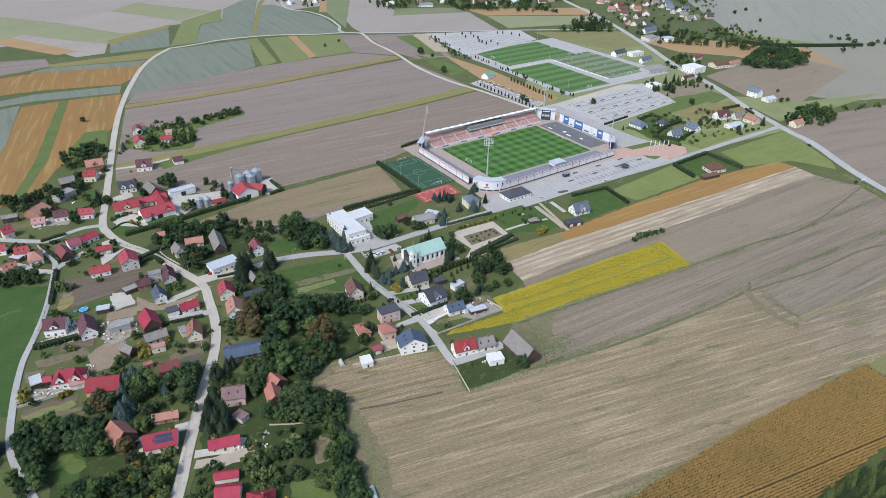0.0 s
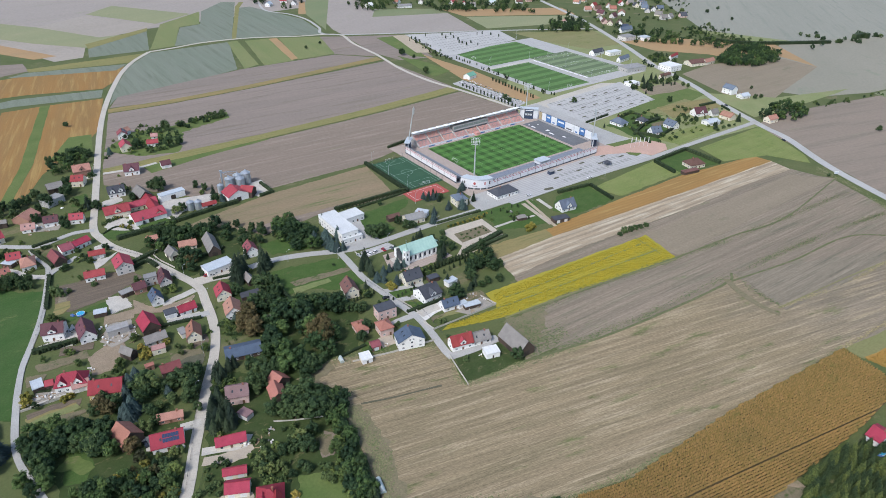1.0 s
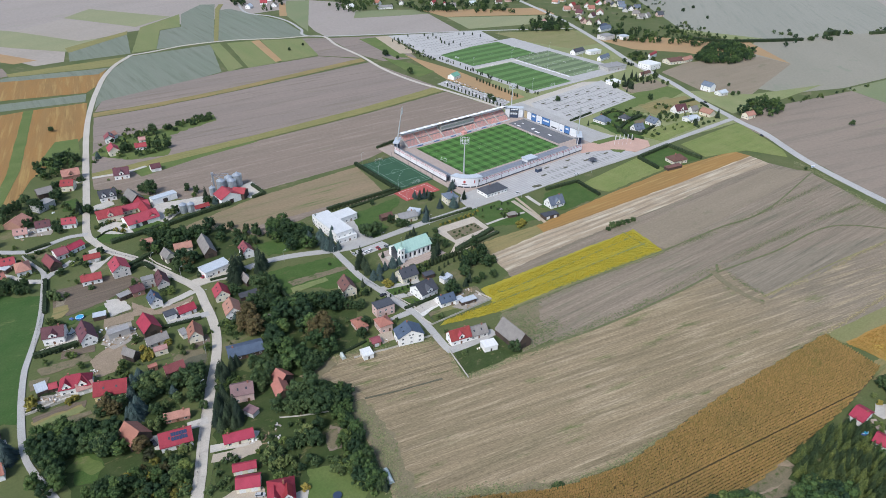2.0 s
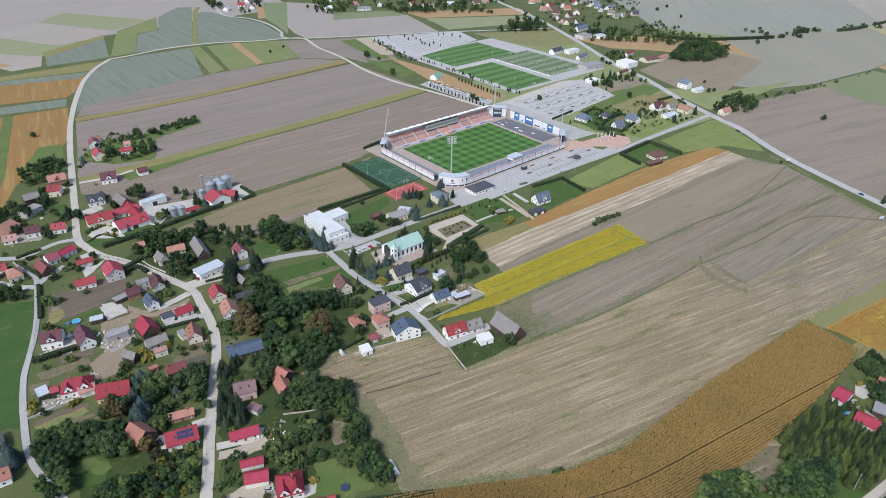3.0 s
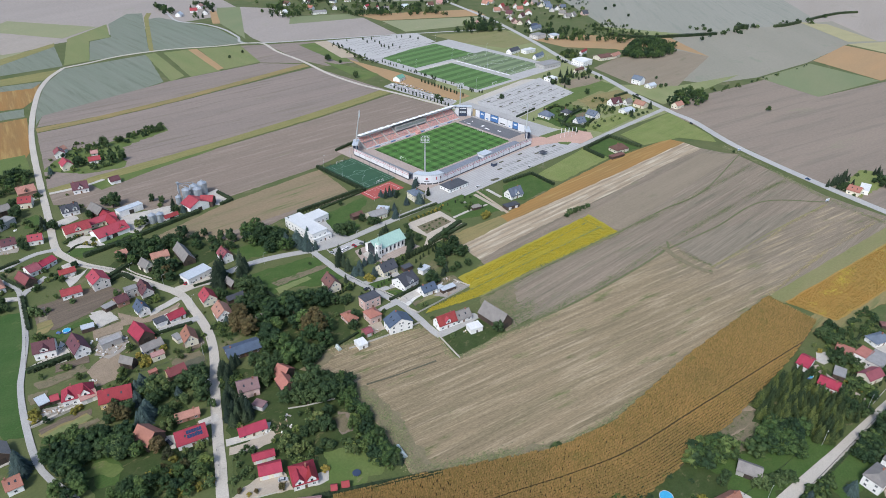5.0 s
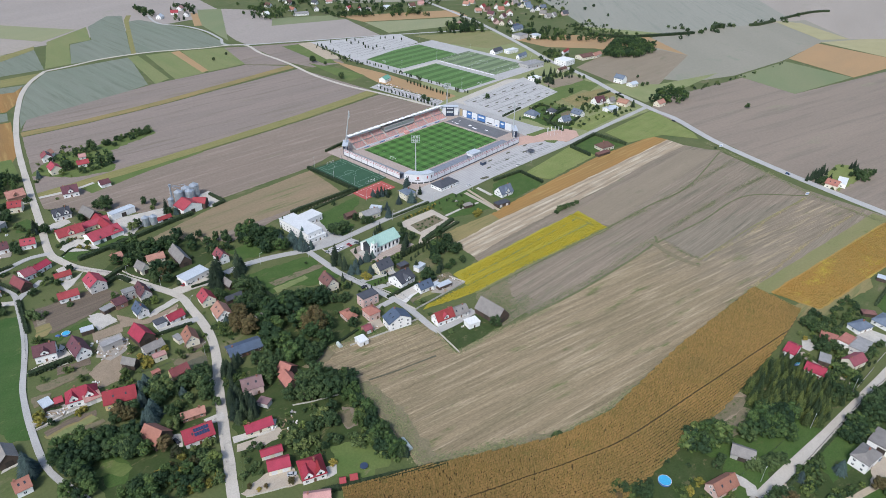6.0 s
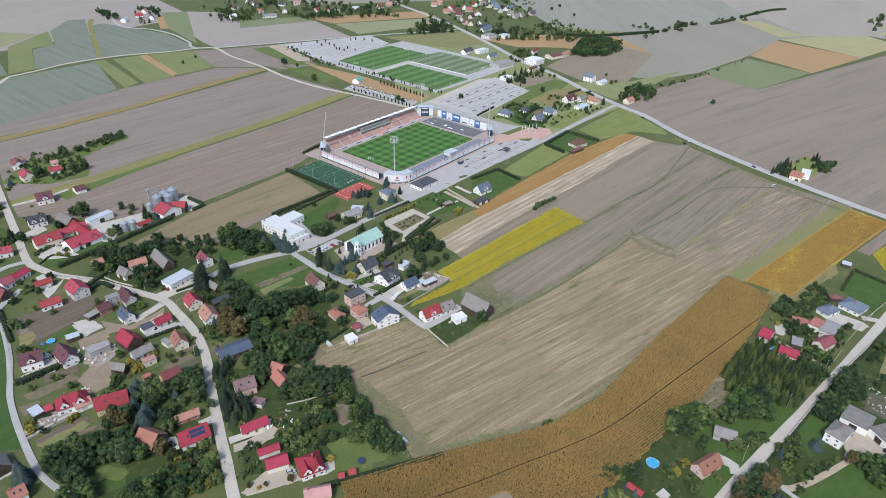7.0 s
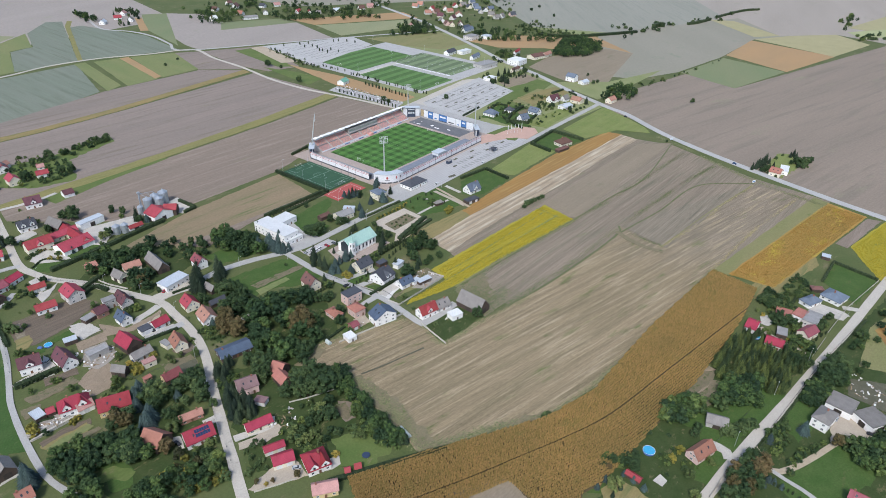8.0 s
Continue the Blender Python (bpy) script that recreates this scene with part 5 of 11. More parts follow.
def fence(style, height, points):
    """A garden fence: posts, and panels or rails between them."""
    ob = thing("fence", {"mesh": "grey wire-mesh garden fence on thin posts", "wall": "pale concrete-panel garden fence", "wood": "brown wooden plank garden fence"}[style], "fence")
    mat = M[{"mesh": "steel_dark", "wall": "concrete_pale", "wood": "door_brown"}[style]]
    post = Geo().box(-0.07, -0.07, 0, 0.07, 0.07, height + 0.1).mesh("post", mat)
    for a, b in zip(points, points[1:]):
        a, b = Vector(a), Vector(b)
        n = max(1, round((b - a).length / (9.0 if style == "mesh" else 6.5)))
        w = (b - a).length / n
        turn = math.degrees(math.atan2(b.y - a.y, b.x - a.x))
        if style == "mesh":
            # a ladder of wires between two end rods, as one piece
            v, f, zs = [], [], (0.25, 0.6, 0.95, height)
            for z in zs:
                v += [(0.07, 0, z - 0.02), (0.1, 0, z - 0.02), (w - 0.1, 0, z - 0.02), (w - 0.07, 0, z - 0.02), (0.07, 0, z + 0.02), (0.1, 0, z + 0.02), (w - 0.1, 0, z + 0.02), (w - 0.07, 0, z + 0.02)]
            for k in range(len(zs)):
                e = 8 * k
                f += [(e + c, e + c + 1, e + c + 5, e + c + 4) for c in range(3)]
                if k:
                    f += [(e - 4, e - 3, e + 1, e), (e - 2, e - 1, e + 3, e + 2)]
            q = len(v)
            f += [tuple(c + q for c in reversed(face)) for face in f]
            v += [(x, 0.03, z) for x, _, z in v]
            f += [(3 + 8 * k, 7 + 8 * k, 7 + 8 * k + q, 3 + 8 * k + q) for k in range(len(zs))]
            g = Geo().add(v, f)
            panel = g.mesh("wires", mat)
        else:
            panel = Geo().box(0.07, -0.04, 0.0, w - 0.07, 0.04, height).mesh("panel", mat)
        for i in range(n):
            p = a.lerp(b, i / n)
            part("post", post, None, ob, at=pose(p.x, p.y, 0, 0, 0, turn))
            part("wires" if style == "mesh" else "panel", panel, None, ob, at=pose(p.x, p.y, 0, 0, 0, turn))
    return ob


def guard_rail(points):
    """A dark steel road barrier: a ribbed beam on short posts."""
    ob = thing("guard_rail", "dark weathered steel guard rail along a road edge", "guard rail")
    post = Geo().box(-0.06, -0.05, 0, 0.06, 0.05, 0.8).mesh("post", M["steel_dark"])
    line = glide(points, 4.0)
    for a, b in zip(line, line[1:]):
        turn = math.degrees(math.atan2(b.y - a.y, b.x - a.x))
        m = pose(a.x, a.y, 0, 0, 0, turn)
        d = (b - a).length
        part("post", post, None, ob, at=m)
        part("beam", Geo().box(0.01, -0.16, 0.5, d - 0.01, -0.06, 0.62).box(0.01, -0.12, 0.62, d - 0.01, -0.07, 0.7).box(0.01, -0.16, 0.7, d - 0.01, -0.06, 0.82), M["steel_dark"], ob, at=m)
    return ob


def parking_rows(name, x0, y0, x1, y1, level, along_x, pitch, seed, islands=True):
    """Rows of paler and darker bays, with planted islands at the row ends."""
    rng = random.Random(seed)
    g, h = Geo(), Geo()
    z = 0.06 * level
    if along_x:
        y = y0 + 3
        while y + 5 < y1:
            x = x0 + 3
            while x + 2.5 < x1 - 2:
                if rng.random() < 0.93 and int((x - x0) / 2.5) % 2 == 0:
                    g.box(x, y, z, x + 2.3, y + 4.6, z + 0.012)
                x += 2.5
            y += pitch
    else:
        x = x0 + 3
        while x + 5 < x1:
            y = y0 + 3
            while y + 2.5 < y1 - 2:
                if rng.random() < 0.93 and int((y - y0) / 2.5) % 2 == 0:
                    g.box(x, y, z, x + 4.6, y + 2.3, z + 0.012)
                y += 2.5
            x += pitch
    tagged(setting(name, g, M["bay_grey"], "rows of darker grey paved parking bays", "parking bays"), kind="stuff")


# ---- crops ----
def maize(edge, poly, rows, gap, step):
    """Ripe maize in rows that follow the field's long edge: one tuft of drooping leaves a plant."""
    rng = np.random.default_rng(5)
    line = glide(edge, 3.0)
    base = np.array([(p.x, p.y) for p in line])
    run = np.gradient(base, axis=0)
    run /= np.linalg.norm(run, axis=1)[:, None]
    side = np.stack([run[:, 1], -run[:, 0]], 1)
    spots = []
    for k in range(-rows, rows):
        if k == 0:
            continue  # the wheel track of a sprayer
        curve = base + side * ((abs(k) - 0.5) * gap + 0.3) * (1 if k > 0 else -1)
        along = np.r_[0, np.cumsum(np.linalg.norm(np.diff(curve, axis=0), axis=1))]
        s = np.arange(0, along[-1], step) + rng.uniform(-0.2, 0.2)
        spots.append(np.stack([np.interp(s, along, curve[:, 0]), np.interp(s, along, curve[:, 1])], 1))
    pts = np.concatenate(spots)
    pts += rng.normal(0, 0.06, pts.shape)
    keep = np.zeros(len(pts), bool)
    for (x0, y0), (x1, y1) in zip(poly, poly[1:] + poly[:1]):
        cross = (y0 > pts[:, 1]) != (y1 > pts[:, 1])
        keep ^= cross & (pts[:, 0] < x0 + (pts[:, 1] - y0) / (y1 - y0 + 1e-9) * (x1 - x0))
    pts = pts[keep & (rng.random(len(pts)) > 0.05)]
    return tufts("maize", pts, rng, 2.2, 0.4, 3, M["maize"], "tall ripe golden-brown maize standing in close rows")


def tufts(name, pts, rng, height, spread, leaves, material, label):
    n = len(pts)
    verts, faces = [], []
    h = height * rng.uniform(0.8, 1.15, n)
    a0 = rng.uniform(0, 6.28, n)
    for k in range(leaves):
        a = a0 + k * 6.28 / leaves + rng.uniform(-0.4, 0.4, n)
        d = np.stack([np.cos(a), np.sin(a)], 1)
        e = np.stack([-np.sin(a), np.cos(a)], 1) * spread * 0.45
        r = spread * rng.uniform(0.8, 1.4, n)[:, None]
        foot, tip = np.c_[pts, np.zeros(n)], np.c_[pts + d * r, h * 0.62]
        left, right = np.c_[pts + d * r * 0.35 + e, h], np.c_[pts + d * r * 0.35 - e, h * 0.93]
        verts.append(np.stack([foot, left, tip, right], 1).reshape(-1, 3))
        i = np.arange(n)[:, None] * 4 + k * 4 * n
        faces.append(np.concatenate([i + (0, 2, 1), i + (0, 3, 2), i + (1, 2, 3)]))
    me = bpy.data.meshes.new(name)
    me.from_pydata(np.concatenate(verts).tolist(), [], np.concatenate(faces).tolist())
    me.materials.append(material)
    me.update()
    return tagged(new(name, me), label, name, kind="stuff")


def low_crop(name, material, label, height, density, poly, seed, tracks=()):
    """A knee-high crop strewn over a field."""
    rng = np.random.default_rng(seed)
    xs, ys = [p[0] for p in poly], [p[1] for p in poly]
    n = int((max(xs) - min(xs)) * (max(ys) - min(ys)) * density)
    pts = np.stack([rng.uniform(min(xs), max(xs), n), rng.uniform(min(ys), max(ys), n)], 1)
    keep = np.zeros(n, bool)
    for (x0, y0), (x1, y1) in zip(poly, poly[1:] + poly[:1]):
        cross = (y0 > pts[:, 1]) != (y1 > pts[:, 1])
        keep ^= cross & (pts[:, 0] < x0 + (pts[:, 1] - y0) / (y1 - y0 + 1e-9) * (x1 - x0))
    # wheel tracks pressed through the crop
    for track in tracks:
        near = np.full(n, 99.0)
        for (x0, y0), (x1, y1) in zip(track, track[1:]):
            d = np.array((x1 - x0, y1 - y0))
            s = np.clip(((pts - (x0, y0)) @ d) / (d @ d), 0, 1)
            near = np.minimum(near, np.linalg.norm(pts - (x0, y0) - s[:, None] * d, axis=1))
        keep &= abs(near - 1.0) > 0.55
    return tufts(name, pts[keep], rng, height, 0.55, 2, material, label)


# ---- small things of yards and gardens ----
def pool(x, y, r):
    ob = thing("garden_pool", "round blue above-ground garden pool full of water", "pool", pose(x, y, top_at(x, y)))
    part("wall", Geo().tube((0, 0, 0), (0, 0, 1.0), r, r, 24), M["tarp_blue"], ob)
    part("water", Geo().tube((0, 0, 1.0), (0, 0, 1.03), r - 0.12, r - 0.12, 24), M["pool_blue"], ob)
    g = Geo()
    ring(g, 0, 0, r - 0.06, 1.035, 0.16, n=24)
    part("rim", g, M["frame_white"], ob)
    return ob


def trampoline(x, y):
    ob = thing("trampoline", "round dark-blue garden trampoline on steel legs", "trampoline", pose(x, y, top_at(x, y)))
    part("mat", Geo().tube((0, 0, 0.75), (0, 0, 0.82), 1.9, 1.9, 20), M["navy"], ob)
    for k in range(6):
        a = k * 1.047
        part("leg", Geo().tube((1.7 * math.cos(a), 1.7 * math.sin(a), 0), (1.7 * math.cos(a), 1.7 * math.sin(a), 0.75), 0.04, 0.04, 5), M["steel"], ob)
    return ob


def greenhouse(x, y, turn, length, width):
    ob = thing("greenhouse", "arched pale foil garden greenhouse tunnel", "greenhouse", pose(x, y, 0, 0, 0, turn))
    arc = [(width / 2 * math.cos(radians(a)), 2.2 * math.sin(radians(a))) for a in range(0, 181, 20)]
    k = len(arc)
    v = [(-length / 2, a, b) for a, b in arc] + [(length / 2, a, b) for a, b in arc]
    part("cover", Geo().add(v, [(i, i + 1, i + 1 + k, i + k) for i in range(k - 1)] + [tuple(range(k - 1, -1, -1)), tuple(range(k, 2 * k))]), M["foil"], ob)
    for i in range(5):
        u = -length / 2 + i * length / 4
        for (a, b), (c, d) in zip(arc[::3], arc[3::3]):
            part("hoop", Geo().tube((u, a * 1.02, b * 1.02), (u, c * 1.02, d * 1.02), 0.05, 0.05, 4), M["frame_white"], ob)
    return ob


def junk_pile(x, y):
    """A heap of boards, blocks and crates."""
    rng = random.Random(int(x * 31 + y * 17))
    ob = thing("rubble_heap", "untidy heap of boards, blocks and crates in a yard", "heap", pose(x, y, top_at(x, y), 0, 0, rng.uniform(0, 180)), "yard heaps")
    for k in range(rng.randint(3, 4)):
        a, b, c = rng.uniform(0.6, 2.2), rng.uniform(0.3, 0.9), rng.uniform(0.2, 0.8)
        m = pose(rng.uniform(-1.6, 1.6), rng.uniform(-1.2, 1.2), 0.0, 0, rng.uniform(-4, 4), rng.uniform(0, 180))
        part(*rng.choice((("board", Geo().box(-a, -b / 3, 0, a, b / 3, c * 0.5), M["timber"]), ("block", Geo().box(-b, -b / 2, 0, b, b / 2, c), M["junk"]), ("crate", Geo().box(-b / 2, -b / 2, 0, b / 2, b / 2, b), M["wall_white"]))), ob, at=m)
    return ob


def tarp(x, y):
    rng = random.Random(int(x * 3 + y))
    ob = thing("covered_stack", "stack covered with a crumpled blue tarpaulin", "stack", pose(x, y, top_at(x, y), 0, 0, rng.uniform(0, 180)))
    part("stack", Geo().box(-1.1, -0.7, 0, 1.1, 0.7, 0.7), M["timber"], ob)
    part("tarpaulin", Geo().add([(-1.3, -0.9, 0.1), (1.3, -0.85, 0.15), (1.25, 0.9, 0.1), (-1.25, 0.85, 0.2), (-1.0, -0.5, 0.85), (1.0, -0.55, 0.8), (1.05, 0.5, 0.9), (-0.95, 0.55, 0.82)], [(4, 5, 6, 7), (0, 1, 5, 4), (1, 2, 6, 5), (2, 3, 7, 6), (3, 0, 4, 7)]), M["tarp_blue"], ob)
    return ob


def island(x, y, length, width, turn, z):
    pts = [(length / 2 * math.copysign(abs(math.cos(a)) ** 0.6, math.cos(a)), width / 2 * math.copysign(abs(math.sin(a)) ** 0.6, math.sin(a))) for a in [k * math.pi / 8 for k in range(16)]]
    c, s = math.cos(radians(turn)), math.sin(radians(turn))
    return setting("planted_island", Geo().slab([(x + c * a - s * b, y + s * a + c * b) for a, b in pts], 0, z), M["bed_dark"], "dark planted island between parking rows", "planting")


def wayside_sign(x, y):
    ob = thing("wayside_sign", "white board on two posts beside the road", "sign", pose(x, y, top_at(x, y), 0, 0, -30))
    part("board", Geo().box(-1.8, -0.08, 1.4, 1.8, 0.08, 3.6), M["panel_white"], ob)
    for a in (-1.4, 1.4):
        part("post", Geo().box(a - 0.08, 0.085, 0, a + 0.08, 0.2, 3.4), M["steel_dark"], ob)
    part("notice", Geo().box(-1.4, -0.1, 2.0, 1.4, -0.085, 2.6), M["banner_blue"], ob)
    return ob


# ---- the land ----
ground = setting("ground", Geo().slab([(-5000, -5000), (5000, -5000), (5000, 5000), (-5000, 5000)], -1.0, 0.0), M["meadow_grass"], "green-brown grassland plain reaching to the horizon", "ground")

# the far plain, its soils paled and greyed to carry haze
field("ploughed_field", M["soil_pink_hazed"], 0, [(-1200, 560), (200, 700), (420, 1700), (-1200, 1700)])
field("ploughed_field", M["soil_grey_hazed2"], 0, [(420, 640), (900, 330), (2200, 300), (2200, 1700), (420, 1700)])
field("ploughed_field", M["soil_pale_hazed"], 0, [(900, 330), (760, -100), (2300, -700), (2300, 300)])

# fields
field("harrowed_field", M["soil_grey"], 0, [(-161.6, -236.1), (-131.5, -164.5), (-6.1, -162.4), (101.0, -167.9), (178.2, -176.4), (186.4, -211.2), (153.5, -298.1), (146.2, -365.4), (-32.1, -332.6), (-32.4, -321.8), (-120.2, -314.5)])
field("field_margin", M["margin_soil"], 3, [(-276.7, -192.8), (-268.0, -207.7), (-268.4, -221.3), (-268.5, -232.5), (-274.4, -250.7), (-278.1, -267.9), (-258.6, -279.3), (-227.5, -298.3), (-230.4, -300.9), (-259.3, -283.2), (-288.9, -266.2), (-282.6, -244.8), (-278.1, -217.4)])
field("stubble_field", M["stubble"], 1, [(-276.5, -166.7), (-259.3, -170.2), (-208.6, -193.8), (-217.3, -224.0), (-182.0, -228.6), (-118.0, -240.8), (-31.3, -247.0), (-15.0, -243.5), (-21.0, -262.0), (-22.5, -281.0), (37.6, -291.8), (134.0, -302.5), (146.0, -345.0), (61.0, -331.0), (-31.6, -321.5), (-101.0, -316.0), (-156.0, -312.5), (-191.3, -310.8), (-230.0, -301.4), (-258.4, -282.6), (-288.9, -264.5), (-282.3, -240.8), (-278.1, -217.4), (-279.4, -202.1)])
field("stubble_field", M["stubble_small"], 2, [(-272.9, -169.0), (-249.7, -176.6), (-209.9, -193.0), (-217.5, -222.4), (-228.7, -218.3), (-252.1, -209.7), (-265.1, -205.6), (-268.6, -188.9)])
field("harrowed_field", M["soil_grey"], 1, [(-182.0, -228.6), (-158.1, -230.2), (-118.0, -240.8), (-31.3, -247.7), (-12.8, -244.3), (114.8, -271.7), (190.3, -208.5), (169.9, -180.2), (-26.2, -210.7), (-90.9, -218.0), (-163.5, -209.1), (-174.1, -220.9)])
field("harrowed_field", M["soil_dark"], 2, [(-12.8, -244.3), (142.0, -303.6), (-24.8, -284.5)])
field("fallow_strip", M["fallow"], 2, [(-32.4, -321.8), (145.2, -352.3), (141.8, -365.3), (-32.1, -332.6)])
field("harrowed_field", M["soil_pale"], 2, [(-33.8, -177.2), (166.1, -183.1), (187.6, -207.8), (-24.4, -209.8)])
field("ploughed_strip", M["ochre"], 2, [(-73.0, -132.9), (-0.3, -130.7), (89.9, -130.9), (177.3, -142.2), (180.4, -158.6), (61.4, -152.1), (-75.7, -143.1)])
field("stubble_strip", M["straw"], 2, [(-126.5, -142.9), (-75.7, -143.1), (61.4, -152.1), (179.6, -158.1), (177.0, -177.1), (102.1, -172.1), (36.0, -171.1), (-44.8, -165.8), (-90.3, -163.9), (-131.9, -165.0)])
field("fallow_strip", M["drygrass"], 2, [(-131.3, -125.7), (-72.4, -132.3), (-75.7, -143.1), (-126.5, -142.9)])
field("mustard_field", M["mustard_floor"], 3, [(-158.5, -169.1), (-20.1, -179.0), (-28.1, -210.6), (-126.4, -196.8), (-164.5, -193.8), (-201.2, -183.0), (-196.4, -181.4), (-162.1, -185.3)])
field("ploughed_field", M["soybean"], 3, [(-30.6, -332.1), (140.9, -364.2), (133.0, -395.1), (-29.0, -361.6), (-30.4, -349.1)])
field("ploughed_field", M["mustard_floor"], 3, [(68.6, -392.5), (133.9, -408.3), (172.0, -433.4), (74.3, -440.9), (28.8, -420.6), (28.8, -416.2)])
field("bare_strip", M["soil_brown"], 2, [(65.9, -382.6), (129.5, -395.6), (132.6, -405.3), (64.3, -391.3)])
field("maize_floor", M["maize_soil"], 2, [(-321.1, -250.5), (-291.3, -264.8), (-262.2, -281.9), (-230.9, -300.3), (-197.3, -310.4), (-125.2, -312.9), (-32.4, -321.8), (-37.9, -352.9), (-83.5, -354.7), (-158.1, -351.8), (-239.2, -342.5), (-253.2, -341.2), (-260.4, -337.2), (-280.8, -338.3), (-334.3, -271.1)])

weeds("weed_dark", "dark green weeds along the boundary between two fields", 1.5, 3.2, [[(-190, -229), (-160, -232.5), (-124, -236.5), (-99, -240), (-57, -241.5), (-15, -244), (62, -250), (113.6, -255.2), (160, -263)], [(-12, -243.5), (-21, -262), (-23, -281.5)], [(-160, -208), (-125, -199), (-28, -211), (60, -220), (172, -228)]])
weeds("weed_dark", "dark green weeds round a farm garden", 4.5, 9.0, [[(-178, -226), (-170, -215), (-160, -206), (-166, -198)], [(-172, -222), (-158, -224), (-146, -219)]], 0.5)
weeds("weed_pale", "dry yellowish grass along a field track", 0.8, 2.6, [[(-23, -281.5), (37.6, -291.8), (80, -295), (137, -304)], [(-33, -321), (61, -330), (130, -341)]])
weeds("weed_mid", "rough green grass on the margin of a stubble field", 2.2, 6.0, [[(-279, -195), (-273, -208), (-274, -222), (-276, -236), (-282, -252), (-288, -264)], [(-288, -264), (-259, -282), (-231, -299)], [(-277, -172), (-262, -171), (-240, -178), (-212, -192)]])
weeds("weed_mid", "rough green grass along the edge of a stubble field", 1.1, 4.5, [[(-209, -193), (-213, -208), (-217, -224), (-182, -229)], [(-230, -300), (-205, -307), (-156, -313), (-101, -316.5), (-33, -321)]])
weeds("weed_mid", "rough roadside grass", 1.8, 3.0, [[(200, -190), (186, -225), (160, -275), (142, -320), (133, -362)]], 0.6)

# far right fields, the more distant ones with haze in their colours
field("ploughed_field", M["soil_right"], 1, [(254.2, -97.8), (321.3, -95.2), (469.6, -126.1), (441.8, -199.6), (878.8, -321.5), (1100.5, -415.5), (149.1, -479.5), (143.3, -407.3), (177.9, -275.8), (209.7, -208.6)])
field("meadow", M["meadow_hazed"], 2, [(470.0, -118.0), (599.4, -137.3), (577.9, -231.2), (441.8, -199.6)])
field("ploughed_field", M["ochre_hazed"], 2, [(621.0, -135.0), (759.1, -136.1), (732.0, -269.2), (579.1, -232.4)])
field("meadow", M["drygrass_hazed"], 2, [(771.9, -137.3), (848.1, -179.3), (918.2, -239.4), (868.9, -299.4), (730.7, -267.9)])
field("ploughed_field", M["soil_grey_hazed"], 1, [(591.4, 192.3), (650.7, 51.8), (730.7, 1.5), (943.2, -33.0), (1390.8, 283.6), (1033.3, 905.8), (760.6, 411.0)])
field("ploughed_field", M["soil_grey_hazed2"], 1, [(622.6, 81.0), (985.4, -75.6), (929.2, -237.5), (771.9, -137.3), (600.0, -132.8), (470.2, -113.8), (398.3, -85.4), (355.0, 3.1), (353.8, 56.5), (469.7, 16.7)])
field("stubble_strip", M["drygrass_hazed"], 2, [(892.9, -21.4), (912.1, -63.8), (833.4, -164.0), (790.9, -132.3)])
field("ploughed_field", M["soil_pale_hazed"], 1, [(960.0, -50.0), (1545.9, -243.7), (898.9, -319.1), (918.2, -239.4), (833.4, -164.0)])
field("meadow", M["drygrass_hazed"], 2, [(1002.2, -244.3), (1192.7, -284.9), (1083.1, -327.5), (996.7, -307.7)])
field("meadow", M["meadow_sunlit"], 3, [(955.6, -251.6), (1083.1, -327.5), (998.3, -335.9), (912.7, -284.8)])
field("ploughed_field", M["ochre_hazed"], 2, [(419.8, 215.9), (507.1, 184.1), (548.3, 127.6), (600.7, 80.8), (528.0, -21.7), (537.6, 36.1), (469.5, 67.2), (464.0, 97.4), (417.1, 153.6)])
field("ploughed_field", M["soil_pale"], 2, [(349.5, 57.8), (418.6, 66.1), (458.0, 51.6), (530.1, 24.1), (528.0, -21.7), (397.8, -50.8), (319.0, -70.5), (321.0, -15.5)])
field("meadow", M["grass_hazed"], 2, [(304.4, -5.3), (356.9, -61.0), (465.9, -92.7), (317.2, -90.3), (275.7, -84.3)])

# fields behind the village and the stadium
field("ploughed_field", M["soil_rose"], 1, [(-268.7, 296.1), (-208.8, 293.0), (-120.1, 297.1), (72.4, 313.4), (77.9, 178.3), (-37.1, 160.9), (-158.3, 153.6), (-238.0, 151.3), (-304.9, 152.9)])
field("ploughed_field", M["soil_brown"], 1, [(-307.0, 142.0), (-241.3, 139.8), (-157.8, 141.2), (-39.3, 145.6), (73.5, 156.1), (84.2, 81.4), (-56.9, 69.5), (-73.7, 52.5), (-117.6, 41.3), (-204.1, 41.0), (-256.8, 56.8), (-310.9, 121.3)])
field("stubble_field", M["fieldgreen"], 1, [(-284.7, 16.6), (-217.1, 31.5), (-121.1, 35.1), (-130.3, -23.9), (-184.7, -19.1), (-236.8, -19.0), (-266.8, -13.7)])
field("bare_strip", M["soil_brown"], 2, [(-245.8, -10.3), (-125.9, -18.4), (-122.2, -29.1), (-184.7, -19.1), (-239.7, -26.5)])
field("crop_strip", M["stripgold"], 3, [(-265.8, 311.0), (-205.1, 306.5), (-114.6, 311.5), (73.1, 336.0), (70.9, 320.8), (-119.3, 299.2), (-208.3, 294.9), (-268.4, 298.0)])
field("crop_strip", M["stripyellow"], 3, [(-304.7, 154.1), (-236.9, 155.2), (-157.1, 156.4), (-35.3, 164.0), (75.5, 177.2), (74.3, 160.4), (-37.5, 148.6), (-156.6, 143.9), (-241.0, 141.0), (-306.8, 143.2)])
field("meadow", M["grass"], 2, [(-277.2, 146.5), (-217.2, 153.8), (-171.0, 149.5), (-163.8, 139.9), (-218.4, 134.3), (-273.6, 123.5)])
